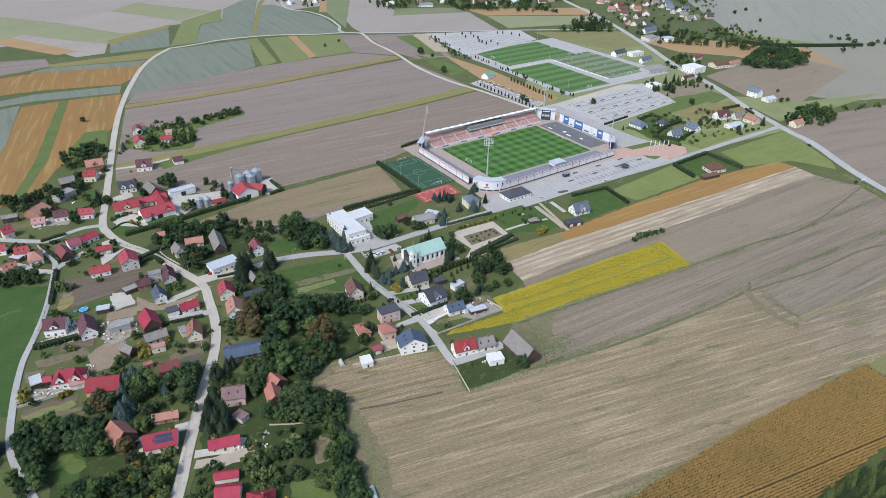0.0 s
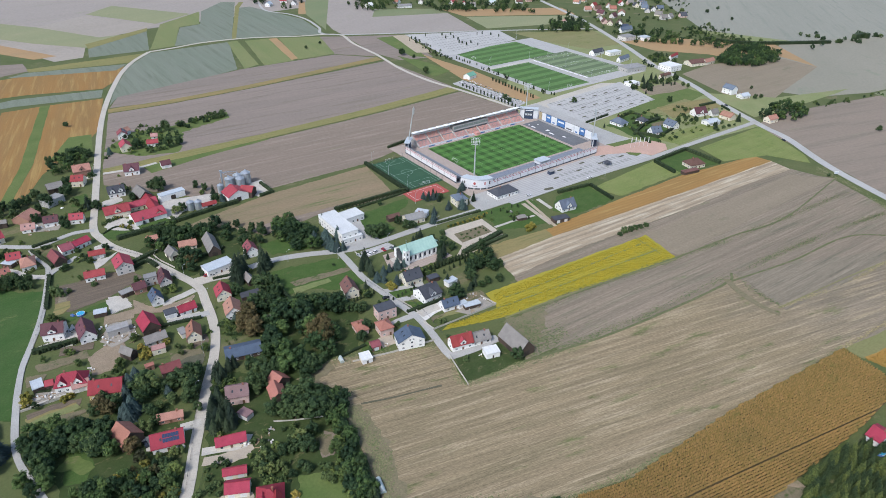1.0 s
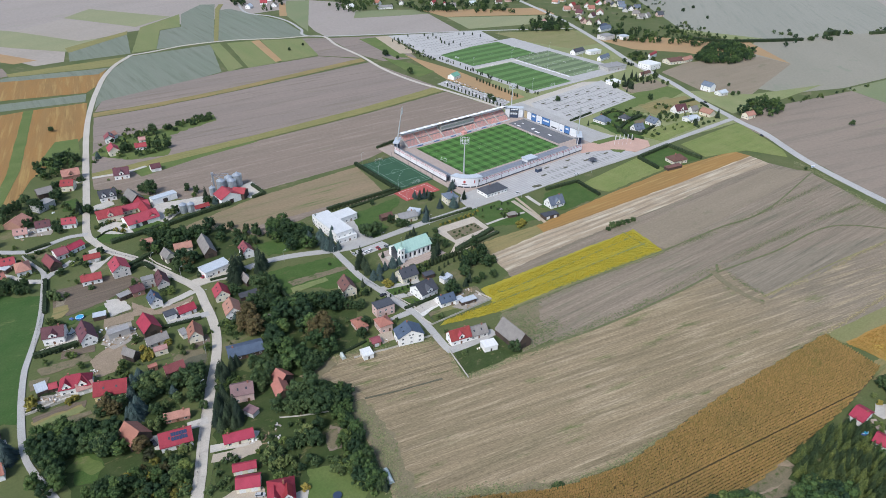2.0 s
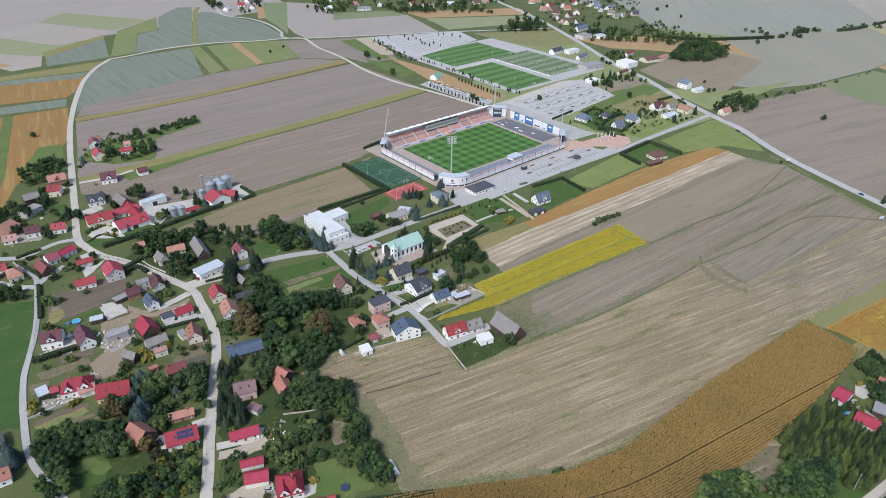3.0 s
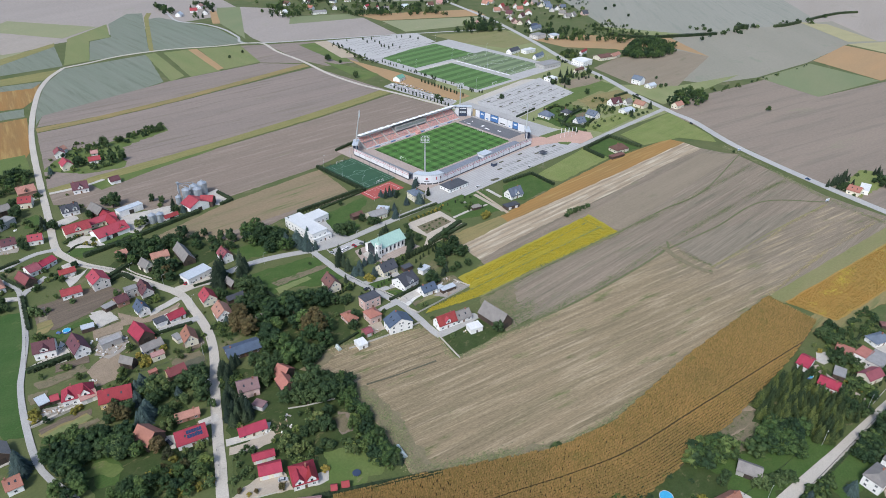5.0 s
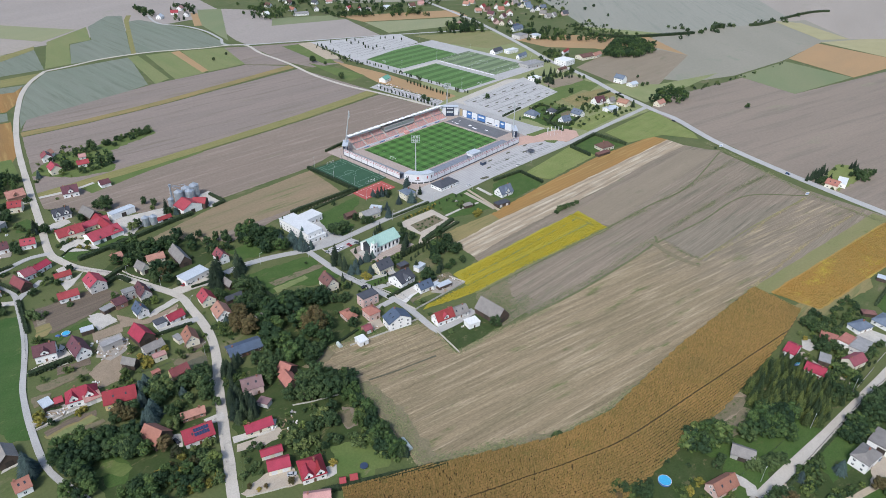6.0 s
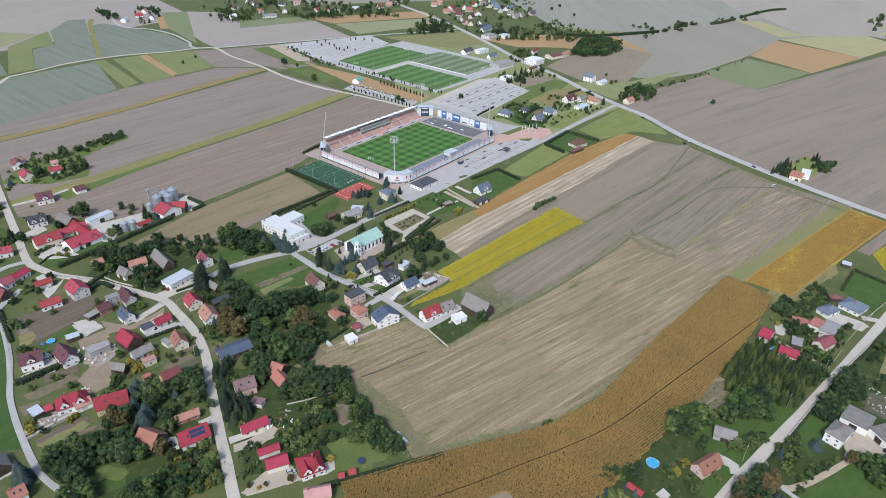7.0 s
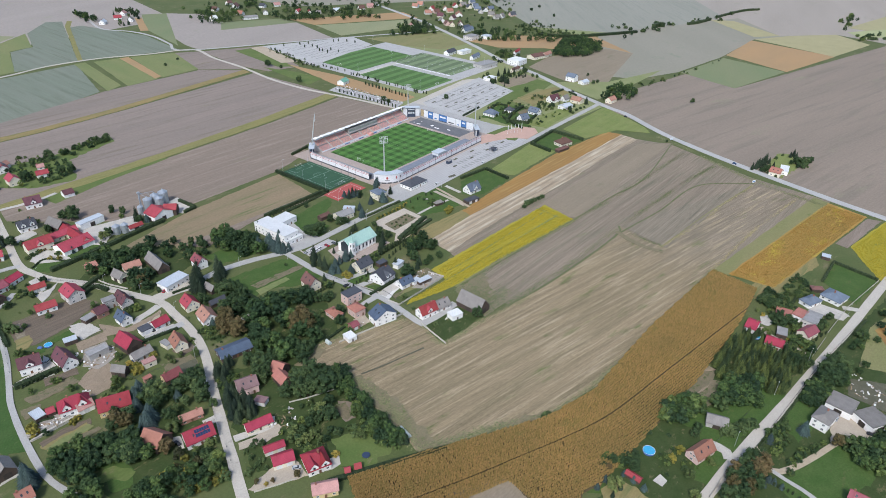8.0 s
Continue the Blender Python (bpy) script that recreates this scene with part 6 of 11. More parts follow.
field("harrowed_field", M["soil_green"], 1, [(-168.9, 519.0), (-59.8, 520.7), (-101.1, 381.1), (-193.3, 349.5), (-248.2, 346.8), (-262.0, 321.5), (-244.0, 380.6), (-208.6, 464.4)])
field("meadow", M["strip_green"], 2, [(-61.8, 521.9), (-47.2, 521.1), (-70.8, 387.2), (-93.4, 376.5)])
field("meadow", M["strip_green"], 2, [(-38.3, 515.8), (3.0, 507.5), (-26.4, 379.5), (-66.8, 378.6)])
field("bare_strip", M["ochre_hazed"], 3, [(-5.4, 508.4), (6.5, 505.5), (-16.7, 386.8), (-27.7, 383.5)])
field("meadow", M["strip_green"], 2, [(7.9, 504.6), (62.3, 480.7), (34.9, 382.9), (-19.1, 381.6)])
field("ploughed_field", M["soil_rose"], 1, [(62.3, 480.7), (90.7, 463.9), (74.6, 338.5), (33.5, 380.3)])
field("harrowed_field", M["soil_rose"], 1, [(-96.4, 378.3), (32.2, 377.6), (71.6, 333.6), (-115.4, 309.5), (-205.6, 304.5), (-263.5, 313.8), (-248.2, 346.8)])
field("ploughed_field", M["soil_rose"], 1, [(94.3, 461.8), (173.5, 423.4), (135.5, 295.1), (89.6, 306.3), (80.0, 362.8)])
field("meadow", M["grass"], 2, [(128.2, 429.3), (158.7, 423.7), (129.1, 299.0), (113.0, 315.4)])
field("bare_strip", M["sand"], 3, [(155.1, 425.8), (174.9, 422.6), (148.9, 314.5), (129.3, 326.3)])
field("ploughed_field", M["ochre_hazed"], 2, [(130.8, 314.9), (139.1, 214.7), (134.3, 87.9), (109.4, 87.5), (105.2, 193.0)])
field("meadow", M["grass"], 2, [(98.5, 327.5), (113.3, 276.0), (115.1, 229.2), (83.3, 220.1)])
field("crop_strip", M["ochre_left"], 1, [(-370.9, 411.0), (-328.6, 408.1), (-254.7, 387.1), (-240.9, 404.4), (-211.5, 472.3), (-283.4, 485.8), (-331.6, 486.7), (-366.3, 481.0), (-430.3, 470.6), (-430.5, 384.6)])
field("crop_strip", M["ochre_left"], 1, [(-355.6, 358.2), (-321.1, 358.0), (-361.0, 192.5), (-382.9, 120.5), (-401.1, 111.1), (-392.8, 199.1)])
field("crop_strip", M["ochre_left"], 1, [(-312.2, 356.9), (-261.8, 350.6), (-289.1, 249.6), (-296.4, 236.6), (-346.9, 170.0), (-368.0, 122.1), (-377.0, 125.6), (-349.7, 199.5)])
field("meadow", M["grass"], 2, [(-321.1, 358.0), (-312.2, 356.9), (-350.0, 196.8), (-375.2, 124.5), (-384.7, 119.6), (-361.0, 192.5)])
field("meadow", M["grass"], 2, [(-313.9, 247.5), (-295.0, 244.4), (-303.5, 197.1), (-339.8, 193.2)])
field("harrowed_field", M["soil_green"], 2, [(-374.3, 359.6), (-356.7, 363.1), (-377.5, 246.8), (-409.3, 171.6), (-422.0, 323.8)])
field("harrowed_field", M["soil_green"], 2, [(-372.3, 389.7), (-340.6, 396.8), (-255.5, 382.7), (-262.5, 355.7), (-343.1, 371.6), (-373.7, 369.4)])
field("harrowed_field", M["soil_rose"], 2, [(-360.9, 562.5), (-312.8, 549.0), (-311.2, 508.5), (-365.5, 493.8)])
field("crop_strip", M["stripyellow"], 2, [(-313.1, 518.5), (-183.0, 520.5), (-172.1, 520.9), (-204.3, 483.5), (-281.8, 496.6), (-311.9, 503.0)])
field("harrowed_field", M["soil_green"], 2, [(-315.0, 502.1), (-206.7, 478.7), (-225.0, 456.2), (-337.1, 490.1)])
# the outer parcels, coloured with the distance haze in them
field("ploughed_field", M["soil_pink_hazed"], 1, [(-341.2, 862.8), (-274.6, 1056.1), (-149.3, 1056.3), (26.5, 820.5), (-36.6, 749.7), (-108.8, 688.5), (-263.9, 778.9)])
field("ploughed_field", M["soil_pale_hazed"], 2, [(-261.4, 768.0), (-192.1, 817.6), (-112.6, 690.6), (-141.2, 661.0), (-205.4, 639.0), (-267.8, 748.8)])
field("meadow", M["fallow_hazed"], 3, [(-186.5, 825.1), (-134.8, 881.2), (-43.5, 742.7), (-111.5, 694.8)])
field("meadow", M["fallow_hazed"], 3, [(-341.2, 862.8), (-266.1, 761.5), (-203.9, 646.4), (-168.8, 646.6), (-232.5, 593.0), (-286.9, 655.6), (-320.2, 706.9), (-352.3, 694.4)])
field("ploughed_field", M["soil_pale_hazed"], 2, [(-341.1, 707.3), (-319.5, 714.6), (-232.5, 593.0), (-245.2, 540.8), (-278.9, 538.1)])
field("crop_strip", M["ochre_hazed"], 3, [(-352.3, 694.4), (-338.7, 694.0), (-271.4, 566.7), (-298.4, 562.8), (-354.6, 658.5)])
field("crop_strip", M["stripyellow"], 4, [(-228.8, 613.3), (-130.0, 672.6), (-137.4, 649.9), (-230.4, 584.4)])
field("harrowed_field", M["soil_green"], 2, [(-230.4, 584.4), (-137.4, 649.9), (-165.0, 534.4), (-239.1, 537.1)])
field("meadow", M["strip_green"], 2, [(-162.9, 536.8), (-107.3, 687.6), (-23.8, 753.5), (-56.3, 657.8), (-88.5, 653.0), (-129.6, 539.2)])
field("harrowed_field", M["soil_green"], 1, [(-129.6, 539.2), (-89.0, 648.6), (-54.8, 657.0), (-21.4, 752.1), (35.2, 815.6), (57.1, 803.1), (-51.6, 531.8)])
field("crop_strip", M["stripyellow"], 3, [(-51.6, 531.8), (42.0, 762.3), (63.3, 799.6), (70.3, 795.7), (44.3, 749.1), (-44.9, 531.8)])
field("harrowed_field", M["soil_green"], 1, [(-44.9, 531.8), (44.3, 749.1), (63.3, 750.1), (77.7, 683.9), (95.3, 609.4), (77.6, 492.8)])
field("ploughed_field", M["soil_pink_hazed"], 1, [(129.1, 616.0), (216.5, 745.5), (266.5, 684.3), (237.6, 614.8), (326.3, 518.4), (283.9, 379.9), (97.6, 476.8), (100.7, 510.1)])
field("meadow", M["meadow_hazed"], 2, [(199.5, 559.4), (235.1, 610.5), (328.0, 562.9), (326.3, 518.4)])
field("crop_strip", M["ochre_hazed"], 2, [(335.1, 547.2), (530.3, 446.9), (508.4, 391.2), (334.3, 481.2)])
field("meadow", M["fallow_hazed"], 2, [(333.2, 476.6), (501.4, 384.4), (473.7, 338.7), (307.5, 388.5)])
field("meadow", M["meadow_hazed"], 1, [(180.0, 766.2), (216.5, 745.5), (91.0, 515.7), (107.3, 592.3), (119.0, 649.0)])
field("crop_strip", M["ochre_hazed"], 2, [(156.1, 746.9), (165.9, 741.4), (117.4, 639.0), (106.8, 645.1)])
field("meadow", M["fallow"], 2, [(321.4, 344.7), (439.2, 288.4), (406.5, 204.4), (344.9, 211.3), (322.4, 277.8)])
field("meadow", M["grass"], 2, [(207.5, 24.6), (303.2, 19.8), (300.8, -7.8), (186.9, -29.0), (165.8, 3.9)])
field("meadow", M["drygrass"], 3, [(215.5, -6.3), (286.8, -17.7), (277.4, -44.7), (231.0, -36.6), (201.6, -38.1)])
field("meadow", M["meadow_fresh"], 2, [(5.8, -104.8), (97.0, -97.3), (91.1, -127.8), (15.1, -128.2)])
field("meadow", M["meadow_fresh"], 2, [(152.7, -102.7), (254.8, -103.1), (219.1, -167.2), (205.0, -179.8), (189.1, -148.3), (144.0, -134.1)])

# lawns and gardens
field("lawn", M["lawn"], 2, [(-168.9, -37.7), (-127.6, -33.6), (-130.1, -43.2), (-159.9, -58.7), (-159.1, -68.9), (-175.2, -77.2), (-179.4, -62.5), (-178.9, -43.5)])
field("lawn", M["lawn"], 2, [(-253.9, -72.4), (-214.8, -80.1), (-211.5, -85.5), (-212.5, -106.8), (-211.2, -118.7), (-233.9, -111.1), (-245.3, -100.1), (-263.6, -105.5), (-265.2, -87.3)])
field("garden_plot", M["dirt"], 3, [(-250.0, -89.9), (-212.5, -95.3), (-211.0, -100.1), (-249.1, -96.3)])
field("lawn", M["meadow_green"], 2, [(-397.8, 2.4), (-371.5, -16.8), (-377.8, -37.7), (-386.7, -65.1), (-393.9, -87.1), (-400.6, -77.6), (-417.2, -66.8), (-414.9, 3.0)])
field("lawn", M["meadow_green"], 2, [(-388.2, -52.6), (-397.4, -99.5), (-403.4, -122.2), (-410.2, -117.7), (-417.2, -66.8)])
field("garden_plot", M["garden_soil"], 2, [(-366.7, -14.2), (-327.1, -17.1), (-321.5, -32.4), (-343.6, -43.3), (-365.0, -46.1), (-371.3, -38.7)])
field("lawn", M["lawn"], 2, [(-374.4, -52.5), (-340.8, -45.1), (-337.9, -53.8), (-360.0, -51.3), (-363.6, -56.5)])
field("sandy_yard", M["yard_earth"], 3, [(-365.1, -95.0), (-356.9, -90.2), (-348.5, -84.9), (-349.3, -102.0), (-356.7, -112.0), (-366.0, -110.4)])
field("sandy_yard", M["concrete_pale"], 3, [(-344.1, -43.0), (-336.3, -46.0), (-334.4, -59.4), (-344.8, -57.9)])
field("garden_plot", M["garden_soil"], 2, [(-395.8, -120.9), (-373.7, -124.4), (-375.7, -129.8), (-396.5, -128.8)])
field("lawn", M["lawn"], 2, [(-390.1, -161.9), (-378.5, -164.2), (-378.7, -173.0), (-389.3, -172.9)])
field("lawn", M["grass"], 2, [(-309.4, -226.7), (-283.2, -241.6), (-293.0, -253.9), (-310.4, -253.6), (-319.3, -242.6)])
field("garden_plot", M["soil_brown"], 2, [(-288.8, -210.8), (-284.4, -217.4), (-291.5, -226.4), (-297.3, -224.1)])
field("lawn", M["lawn"], 2, [(-321.3, 37.2), (-304.7, 36.3), (-299.5, 26.1), (-321.2, 23.2)])
field("lawn", M["lawn"], 2, [(-304.1, 38.9), (-285.7, 42.4), (-284.6, 31.4), (-301.2, 27.2)])
field("lawn", M["lawn"], 2, [(-247.1, -35.4), (-220.2, -39.1), (-221.7, -60.5), (-246.2, -53.2)])
field("lawn", M["lawn"], 2, [(-211.3, -132.7), (-188.2, -133.6), (-188.7, -143.9), (-211.4, -142.8)])
field("lawn", M["lawn"], 2, [(-204.6, -150.5), (-184.9, -153.3), (-193.2, -159.9), (-204.8, -156.9)])
field("garden_plot", M["fallow"], 2, [(-201.1, -171.7), (-161.9, -180.3), (-164.3, -170.1), (-188.8, -170.5)])
field("lawn", M["lawn_dark"], 2, [(-209.5, -202.9), (-182.6, -208.7), (-175.8, -216.9), (-179.4, -227.8), (-215.7, -223.6)])
field("lawn", M["lawn"], 2, [(-245.5, -168.7), (-230.9, -167.0), (-229.4, -176.4), (-247.2, -178.2)])
field("lawn", M["lawn"], 2, [(-77.5, -87.8), (-49.3, -90.5), (-60.7, -127.3), (-90.9, -119.5), (-96.3, -104.4)])
field("lawn", M["lawn"], 2, [(-26.3, -98.4), (7.0, -99.5), (3.3, -128.6), (-34.4, -129.1), (-48.8, -114.6)])
field("lawn", M["lawn"], 2, [(95.0, -98.9), (136.2, -99.9), (135.8, -133.1), (102.8, -131.2), (86.7, -121.0)])
field("lawn", M["lawn_dark"], 2, [(-228.0, -340.3), (-196.2, -344.6), (-189.4, -365.3), (-222.4, -373.7), (-223.9, -381.9), (-237.6, -378.9), (-257.8, -353.6), (-258.6, -343.3)])
field("lawn", M["lawn"], 2, [(32.6, -387.2), (26.6, -415.8), (-15.6, -408.8), (-0.1, -385.8)])
field("lawn", M["lawn"], 2, [(-172.6, -377.0), (-134.4, -381.0), (-136.0, -392.9), (-177.1, -386.5)])
field("lawn", M["lawn"], 2, [(-162.8, -404.3), (-119.5, -406.4), (-98.2, -411.1), (-153.3, -410.2)])
field("lawn", M["lawn"], 2, [(-202.9, -403.3), (-158.5, -421.3), (-159.1, -442.5), (-189.3, -431.1), (-207.9, -416.2)])
field("sandy_yard", M["forecourt"], 3, [(-136.8, -415.0), (-126.6, -421.2), (-133.6, -437.6), (-147.9, -434.5), (-158.2, -418.7)])
field("sandy_yard", M["bed_dark"], 3, [(-99.4, -417.0), (-91.0, -434.6), (-116.1, -437.5), (-114.7, -419.4)])
field("meadow", M["fallow"], 2, [(-37.6, -419.8), (4.9, -433.7), (-28.3, -448.7), (-80.1, -433.3), (-84.5, -420.4)])
field("sandy_yard", M["forecourt"], 3, [(-352.5, -220.0), (-341.9, -218.5), (-338.4, -218.2), (-328.1, -223.7), (-329.2, -229.2), (-331.0, -234.6), (-336.1, -231.7), (-343.2, -227.8), (-350.9, -223.9)])
field("sandy_yard", M["forecourt"], 3, [(-338.7, -194.8), (-330.0, -197.6), (-320.5, -200.7), (-321.3, -205.0), (-329.6, -204.3), (-335.2, -201.3), (-340.5, -198.0)])
field("terrace", M["concrete_pale"], 5, [(-317.6, -235.2), (-313.7, -236.9), (-317.0, -241.3), (-321.5, -240.4), (-327.2, -236.8), (-326.6, -235.5)])
field("sandy_yard", M["concrete_pale"], 3, [(-345.5, -45.4), (-336.5, -48.2), (-334.9, -61.0), (-346.5, -61.4)])
field("sandy_yard", M["yard_earth"], 3, [(-349.8, -62.0), (-333.3, -64.6), (-337.1, -72.1), (-352.2, -70.9)])
field("sandy_yard", M["concrete_pale"], 3, [(-375.3, -76.0), (-366.3, -58.9), (-365.2, -69.8), (-367.7, -79.1), (-385.7, -76.2), (-384.0, -71.8)])
field("garden_plot", M["dirt"], 3, [(-387.8, -86.1), (-364.4, -88.4), (-364.1, -94.7), (-387.5, -93.1)])
field("sandy_yard", M["dirt"], 3, [(-393.1, -92.5), (-384.2, -96.1), (-387.1, -101.1), (-394.5, -101.9)])
field("garden_plot", M["drygrass"], 3, [(-397.7, -123.9), (-376.6, -126.5), (-378.3, -131.9), (-397.0, -130.2)])
field("garden_plot", M["dirt"], 3, [(-391.5, -134.3), (-379.3, -135.0), (-378.3, -139.8), (-391.9, -140.0)])
field("sandy_yard", M["yard_earth"], 3, [(-332.7, -54.0), (-324.2, -70.7), (-310.9, -71.3), (-301.4, -69.6), (-304.2, -73.5), (-323.1, -76.1), (-335.9, -68.9)])
field("sandy_yard", M["concrete_pale"], 4, [(-321.5, -80.4), (-317.1, -85.8), (-304.6, -88.3), (-304.9, -92.5), (-322.1, -89.8)])
field("sandy_yard", M["concrete_pale"], 3, [(-360.3, -164.7), (-352.7, -168.8), (-355.9, -177.4), (-357.9, -176.0), (-357.3, -170.2)])
field("sandy_yard", M["concrete_pale"], 4, [(-286.1, -48.0), (-270.2, -51.4), (-276.2, -65.7), (-289.3, -59.1)])
field("sandy_yard", M["concrete_pale"], 4, [(-342.3, 4.2), (-332.8, 4.7), (-326.4, 8.2), (-336.9, -2.5), (-343.4, -7.1)])
field("sandy_yard", M["forecourt"], 4, [(-321.3, -197.5), (-318.4, -199.2), (-319.3, -202.1), (-324.8, -203.6), (-332.5, -201.0), (-333.6, -197.8)])
field("garden_plot", M["dirt"], 3, [(-290.6, -211.9), (-287.4, -214.9), (-291.3, -224.0), (-295.0, -223.8), (-295.8, -218.4)])
field("garden_plot", M["dirt"], 2, [(-329.6, -114.9), (-313.2, -120.9), (-317.4, -131.0), (-322.1, -129.7), (-331.0, -121.7)])
field("garden_plot", M["bed_dark"], 3, [(-328.3, -124.7), (-322.6, -123.8), (-315.7, -126.2), (-318.4, -133.1), (-327.4, -131.0)])
field("lawn", M["lawn"], 3, [(-386.6, -158.0), (-378.5, -158.9), (-377.7, -170.5), (-384.2, -178.8), (-390.8, -174.7)])
field("garden_plot", M["dirt"], 2, [(-168.6, -356.0), (-148.1, -358.4), (-147.3, -365.2), (-167.2, -364.5), (-177.5, -361.4)])
field("garden_plot", M["drygrass"], 3, [(-254.4, -341.8), (-245.0, -346.5), (-243.1, -353.9), (-245.8, -361.6), (-256.1, -358.1), (-261.7, -348.8)])
field("patio", M["concrete_pale"], 4, [(-235.0, -358.6), (-229.4, -359.9), (-231.1, -364.0), (-235.6, -363.3)])
field("crop_strip", M["ochre_left"], 4, [(-39.1, -422.5), (-9.9, -435.1), (-26.1, -442.7), (-51.9, -430.0)])
field("sandy_yard", M["concrete_pale"], 4, [(-32.7, -385.1), (-34.3, -398.7), (-34.7, -406.8), (-40.6, -405.2), (-42.7, -391.3), (-40.6, -383.3)])
field("garden_plot", M["drygrass"], 2, [(-35.3, -348.6), (4.8, -357.3), (38.3, -373.0), (23.4, -379.6), (-14.0, -368.9), (-43.4, -365.0), (-51.8, -354.8)])
field("sandy_yard", M["white_gravel"], 5, [(-205.7, -163.8), (-193.5, -160.3), (-187.3, -160.4), (-187.7, -166.7), (-197.2, -168.7), (-203.7, -170.0)])
field("garden_plot", M["dirt"], 4, [(-201.4, -173.3), (-189.1, -170.9), (-181.6, -172.6), (-161.1, -178.8), (-159.2, -164.5), (-163.3, -163.3), (-174.9, -163.2), (-177.5, -171.4), (-199.7, -169.6)])
field("sandy_yard", M["concrete_pale"], 3, [(-207.2, -198.0), (-190.3, -199.2), (-180.0, -203.1), (-180.9, -207.6), (-195.3, -205.8), (-207.1, -204.5)])
field("sandy_yard", M["forecourt"], 4, [(-234.1, -167.8), (-225.8, -170.3), (-228.4, -177.1), (-236.4, -176.7)])
field("field_margin", M["margin_soil"], 4, [(-283.8, -171.9), (-274.0, -171.3), (-265.7, -172.9), (-263.1, -176.0), (-269.4, -176.6), (-274.7, -178.2), (-277.3, -183.5), (-278.7, -181.0)])
road("driveway", M["paving_rose"], 3.0, 6, [(-81.4, -366.2), (-86.0, -372.0), (-88.3, -379.6), (-89.6, -387.2), (-92.8, -395.8)])
field("paved_yard", M["concrete_pale"], 5, [(-69.6, -362.4), (-65.1, -366.4), (-71.6, -371.2), (-77.2, -369.7), (-76.7, -365.3)])
field("paved_yard", M["concrete_pale"], 5, [(-58.6, -376.0), (-58.1, -380.7), (-57.5, -396.3), (-63.7, -394.9), (-65.1, -385.1), (-65.4, -377.3)])
field("paved_yard", M["asphalt_grey"], 3, [(-80.3, -57.1), (-65.5, -58.5), (-63.9, -78.7), (-74.8, -83.0), (-94.1, -81.9), (-91.7, -69.4)])
field("garden_plot", M["yard_earth"], 3, [(-177.4, -350.5), (-166.9, -348.3), (-151.3, -350.2), (-139.0, -352.9), (-138.8, -358.0), (-151.8, -358.6), (-168.6, -355.2)])
field("meadow", M["fallow"], 3, [(195.9, -8.9), (265.6, -5.9), (267.2, -17.3), (246.2, -29.2), (218.5, -32.0), (200.0, -27.4)])
field("bare_strip", M["soil_pale"], 3, [(253.4, 45.0), (285.5, 44.9), (313.5, 41.4), (304.8, 17.1), (274.6, 17.8), (245.2, 25.2)])
field("lawn", M["meadow_fresh"], 3, [(141.2, -66.6), (186.2, -63.4), (213.0, -68.3), (217.2, -83.2), (200.7, -84.7), (144.8, -87.0)])
field("garden_plot", M["dirt"], 4, [(168.5, -36.4), (191.8, -36.2), (178.9, -45.2), (162.0, -43.0)])
field("lawn", M["lawn"], 3, [(175.9, -5.8), (187.9, -24.4), (148.3, -35.3), (134.6, -34.1), (126.5, -15.5), (144.1, -6.0)])
field("lawn", M["meadow_fresh"], 3, [(182.3, -301.7), (213.0, -301.4), (235.9, -303.4), (241.1, -313.9), (207.0, -326.4), (171.0, -320.5), (172.4, -312.3)])
field("sandy_yard", M["concrete_pale"], 3, [(-416.9, -129.1), (-408.4, -129.6), (-409.1, -133.9), (-415.7, -133.8), (-418.8, -134.0)])
road("garden_path", M["concrete_pale"], 1.1, 5, [(-399.9, -117.5), (-391.0, -116.9), (-382.1, -117.1), (-373.2, -117.9), (-366.1, -119.0)])
field("garden_plot", M["garden_soil"], 4, [(-397.0, -121.6), (-386.2, -121.8), (-377.3, -124.1), (-376.6, -126.4), (-386.1, -125.3), (-396.7, -125.6)])
field("garden_plot", M["strip_green"], 4, [(-397.0, -128.1), (-386.0, -126.9), (-376.5, -128.0), (-375.2, -131.0), (-382.9, -131.6), (-394.3, -131.4)])
field("garden_plot", M["dirt"], 4, [(-393.2, -131.0), (-382.9, -131.6), (-374.3, -132.7), (-374.1, -135.9), (-383.3, -135.9), (-390.2, -135.6)])
field("lawn", M["grass"], 4, [(-387.9, -160.3), (-383.2, -161.1), (-378.4, -168.7), (-378.0, -172.7), (-384.4, -173.0), (-391.4, -165.1)])
field("sandy_yard", M["yard_earth"], 4, [(-358.5, -92.9), (-347.1, -91.2), (-346.4, -95.8), (-354.4, -102.7), (-354.4, -110.3), (-361.7, -101.2)])
field("garden_plot", M["drygrass"], 4, [(-370.1, -33.1), (-362.5, -34.3), (-364.2, -41.7), (-368.5, -45.7), (-374.9, -45.6)])
# grass beyond the stadium, haze painted in as a lighter green
field("meadow", M["grass_hazed"], 0, [(357.3, 314.8), (443.9, 281.2), (335.1, 47.1), (260.1, -102.8), (169.1, -94.0), (100.0, -91.9), (11.7, -83.8), (47.2, -20.5), (58.6, 101.5), (201.9, 191.4)])
field("meadow", M["grass_hazed"], 0, [(733.7, 294.7), (877.2, 241.7), (794.1, 56.8), (680.2, 3.2), (592.7, 93.3), (576.9, 185.1)])
road("field_track", M["margin_soil"], 4.0, 4, [(-24.2, -245.2), (-30.7, -260.4), (-32.8, -276.0), (-30.9, -284.6)])
field("garden_plot", M["soil_pale"], 3, [(-302.1, -290.7), (-296.4, -290.2), (-277.3, -303.2), (-275.7, -308.2), (-280.5, -322.9), (-308.1, -292.9)])
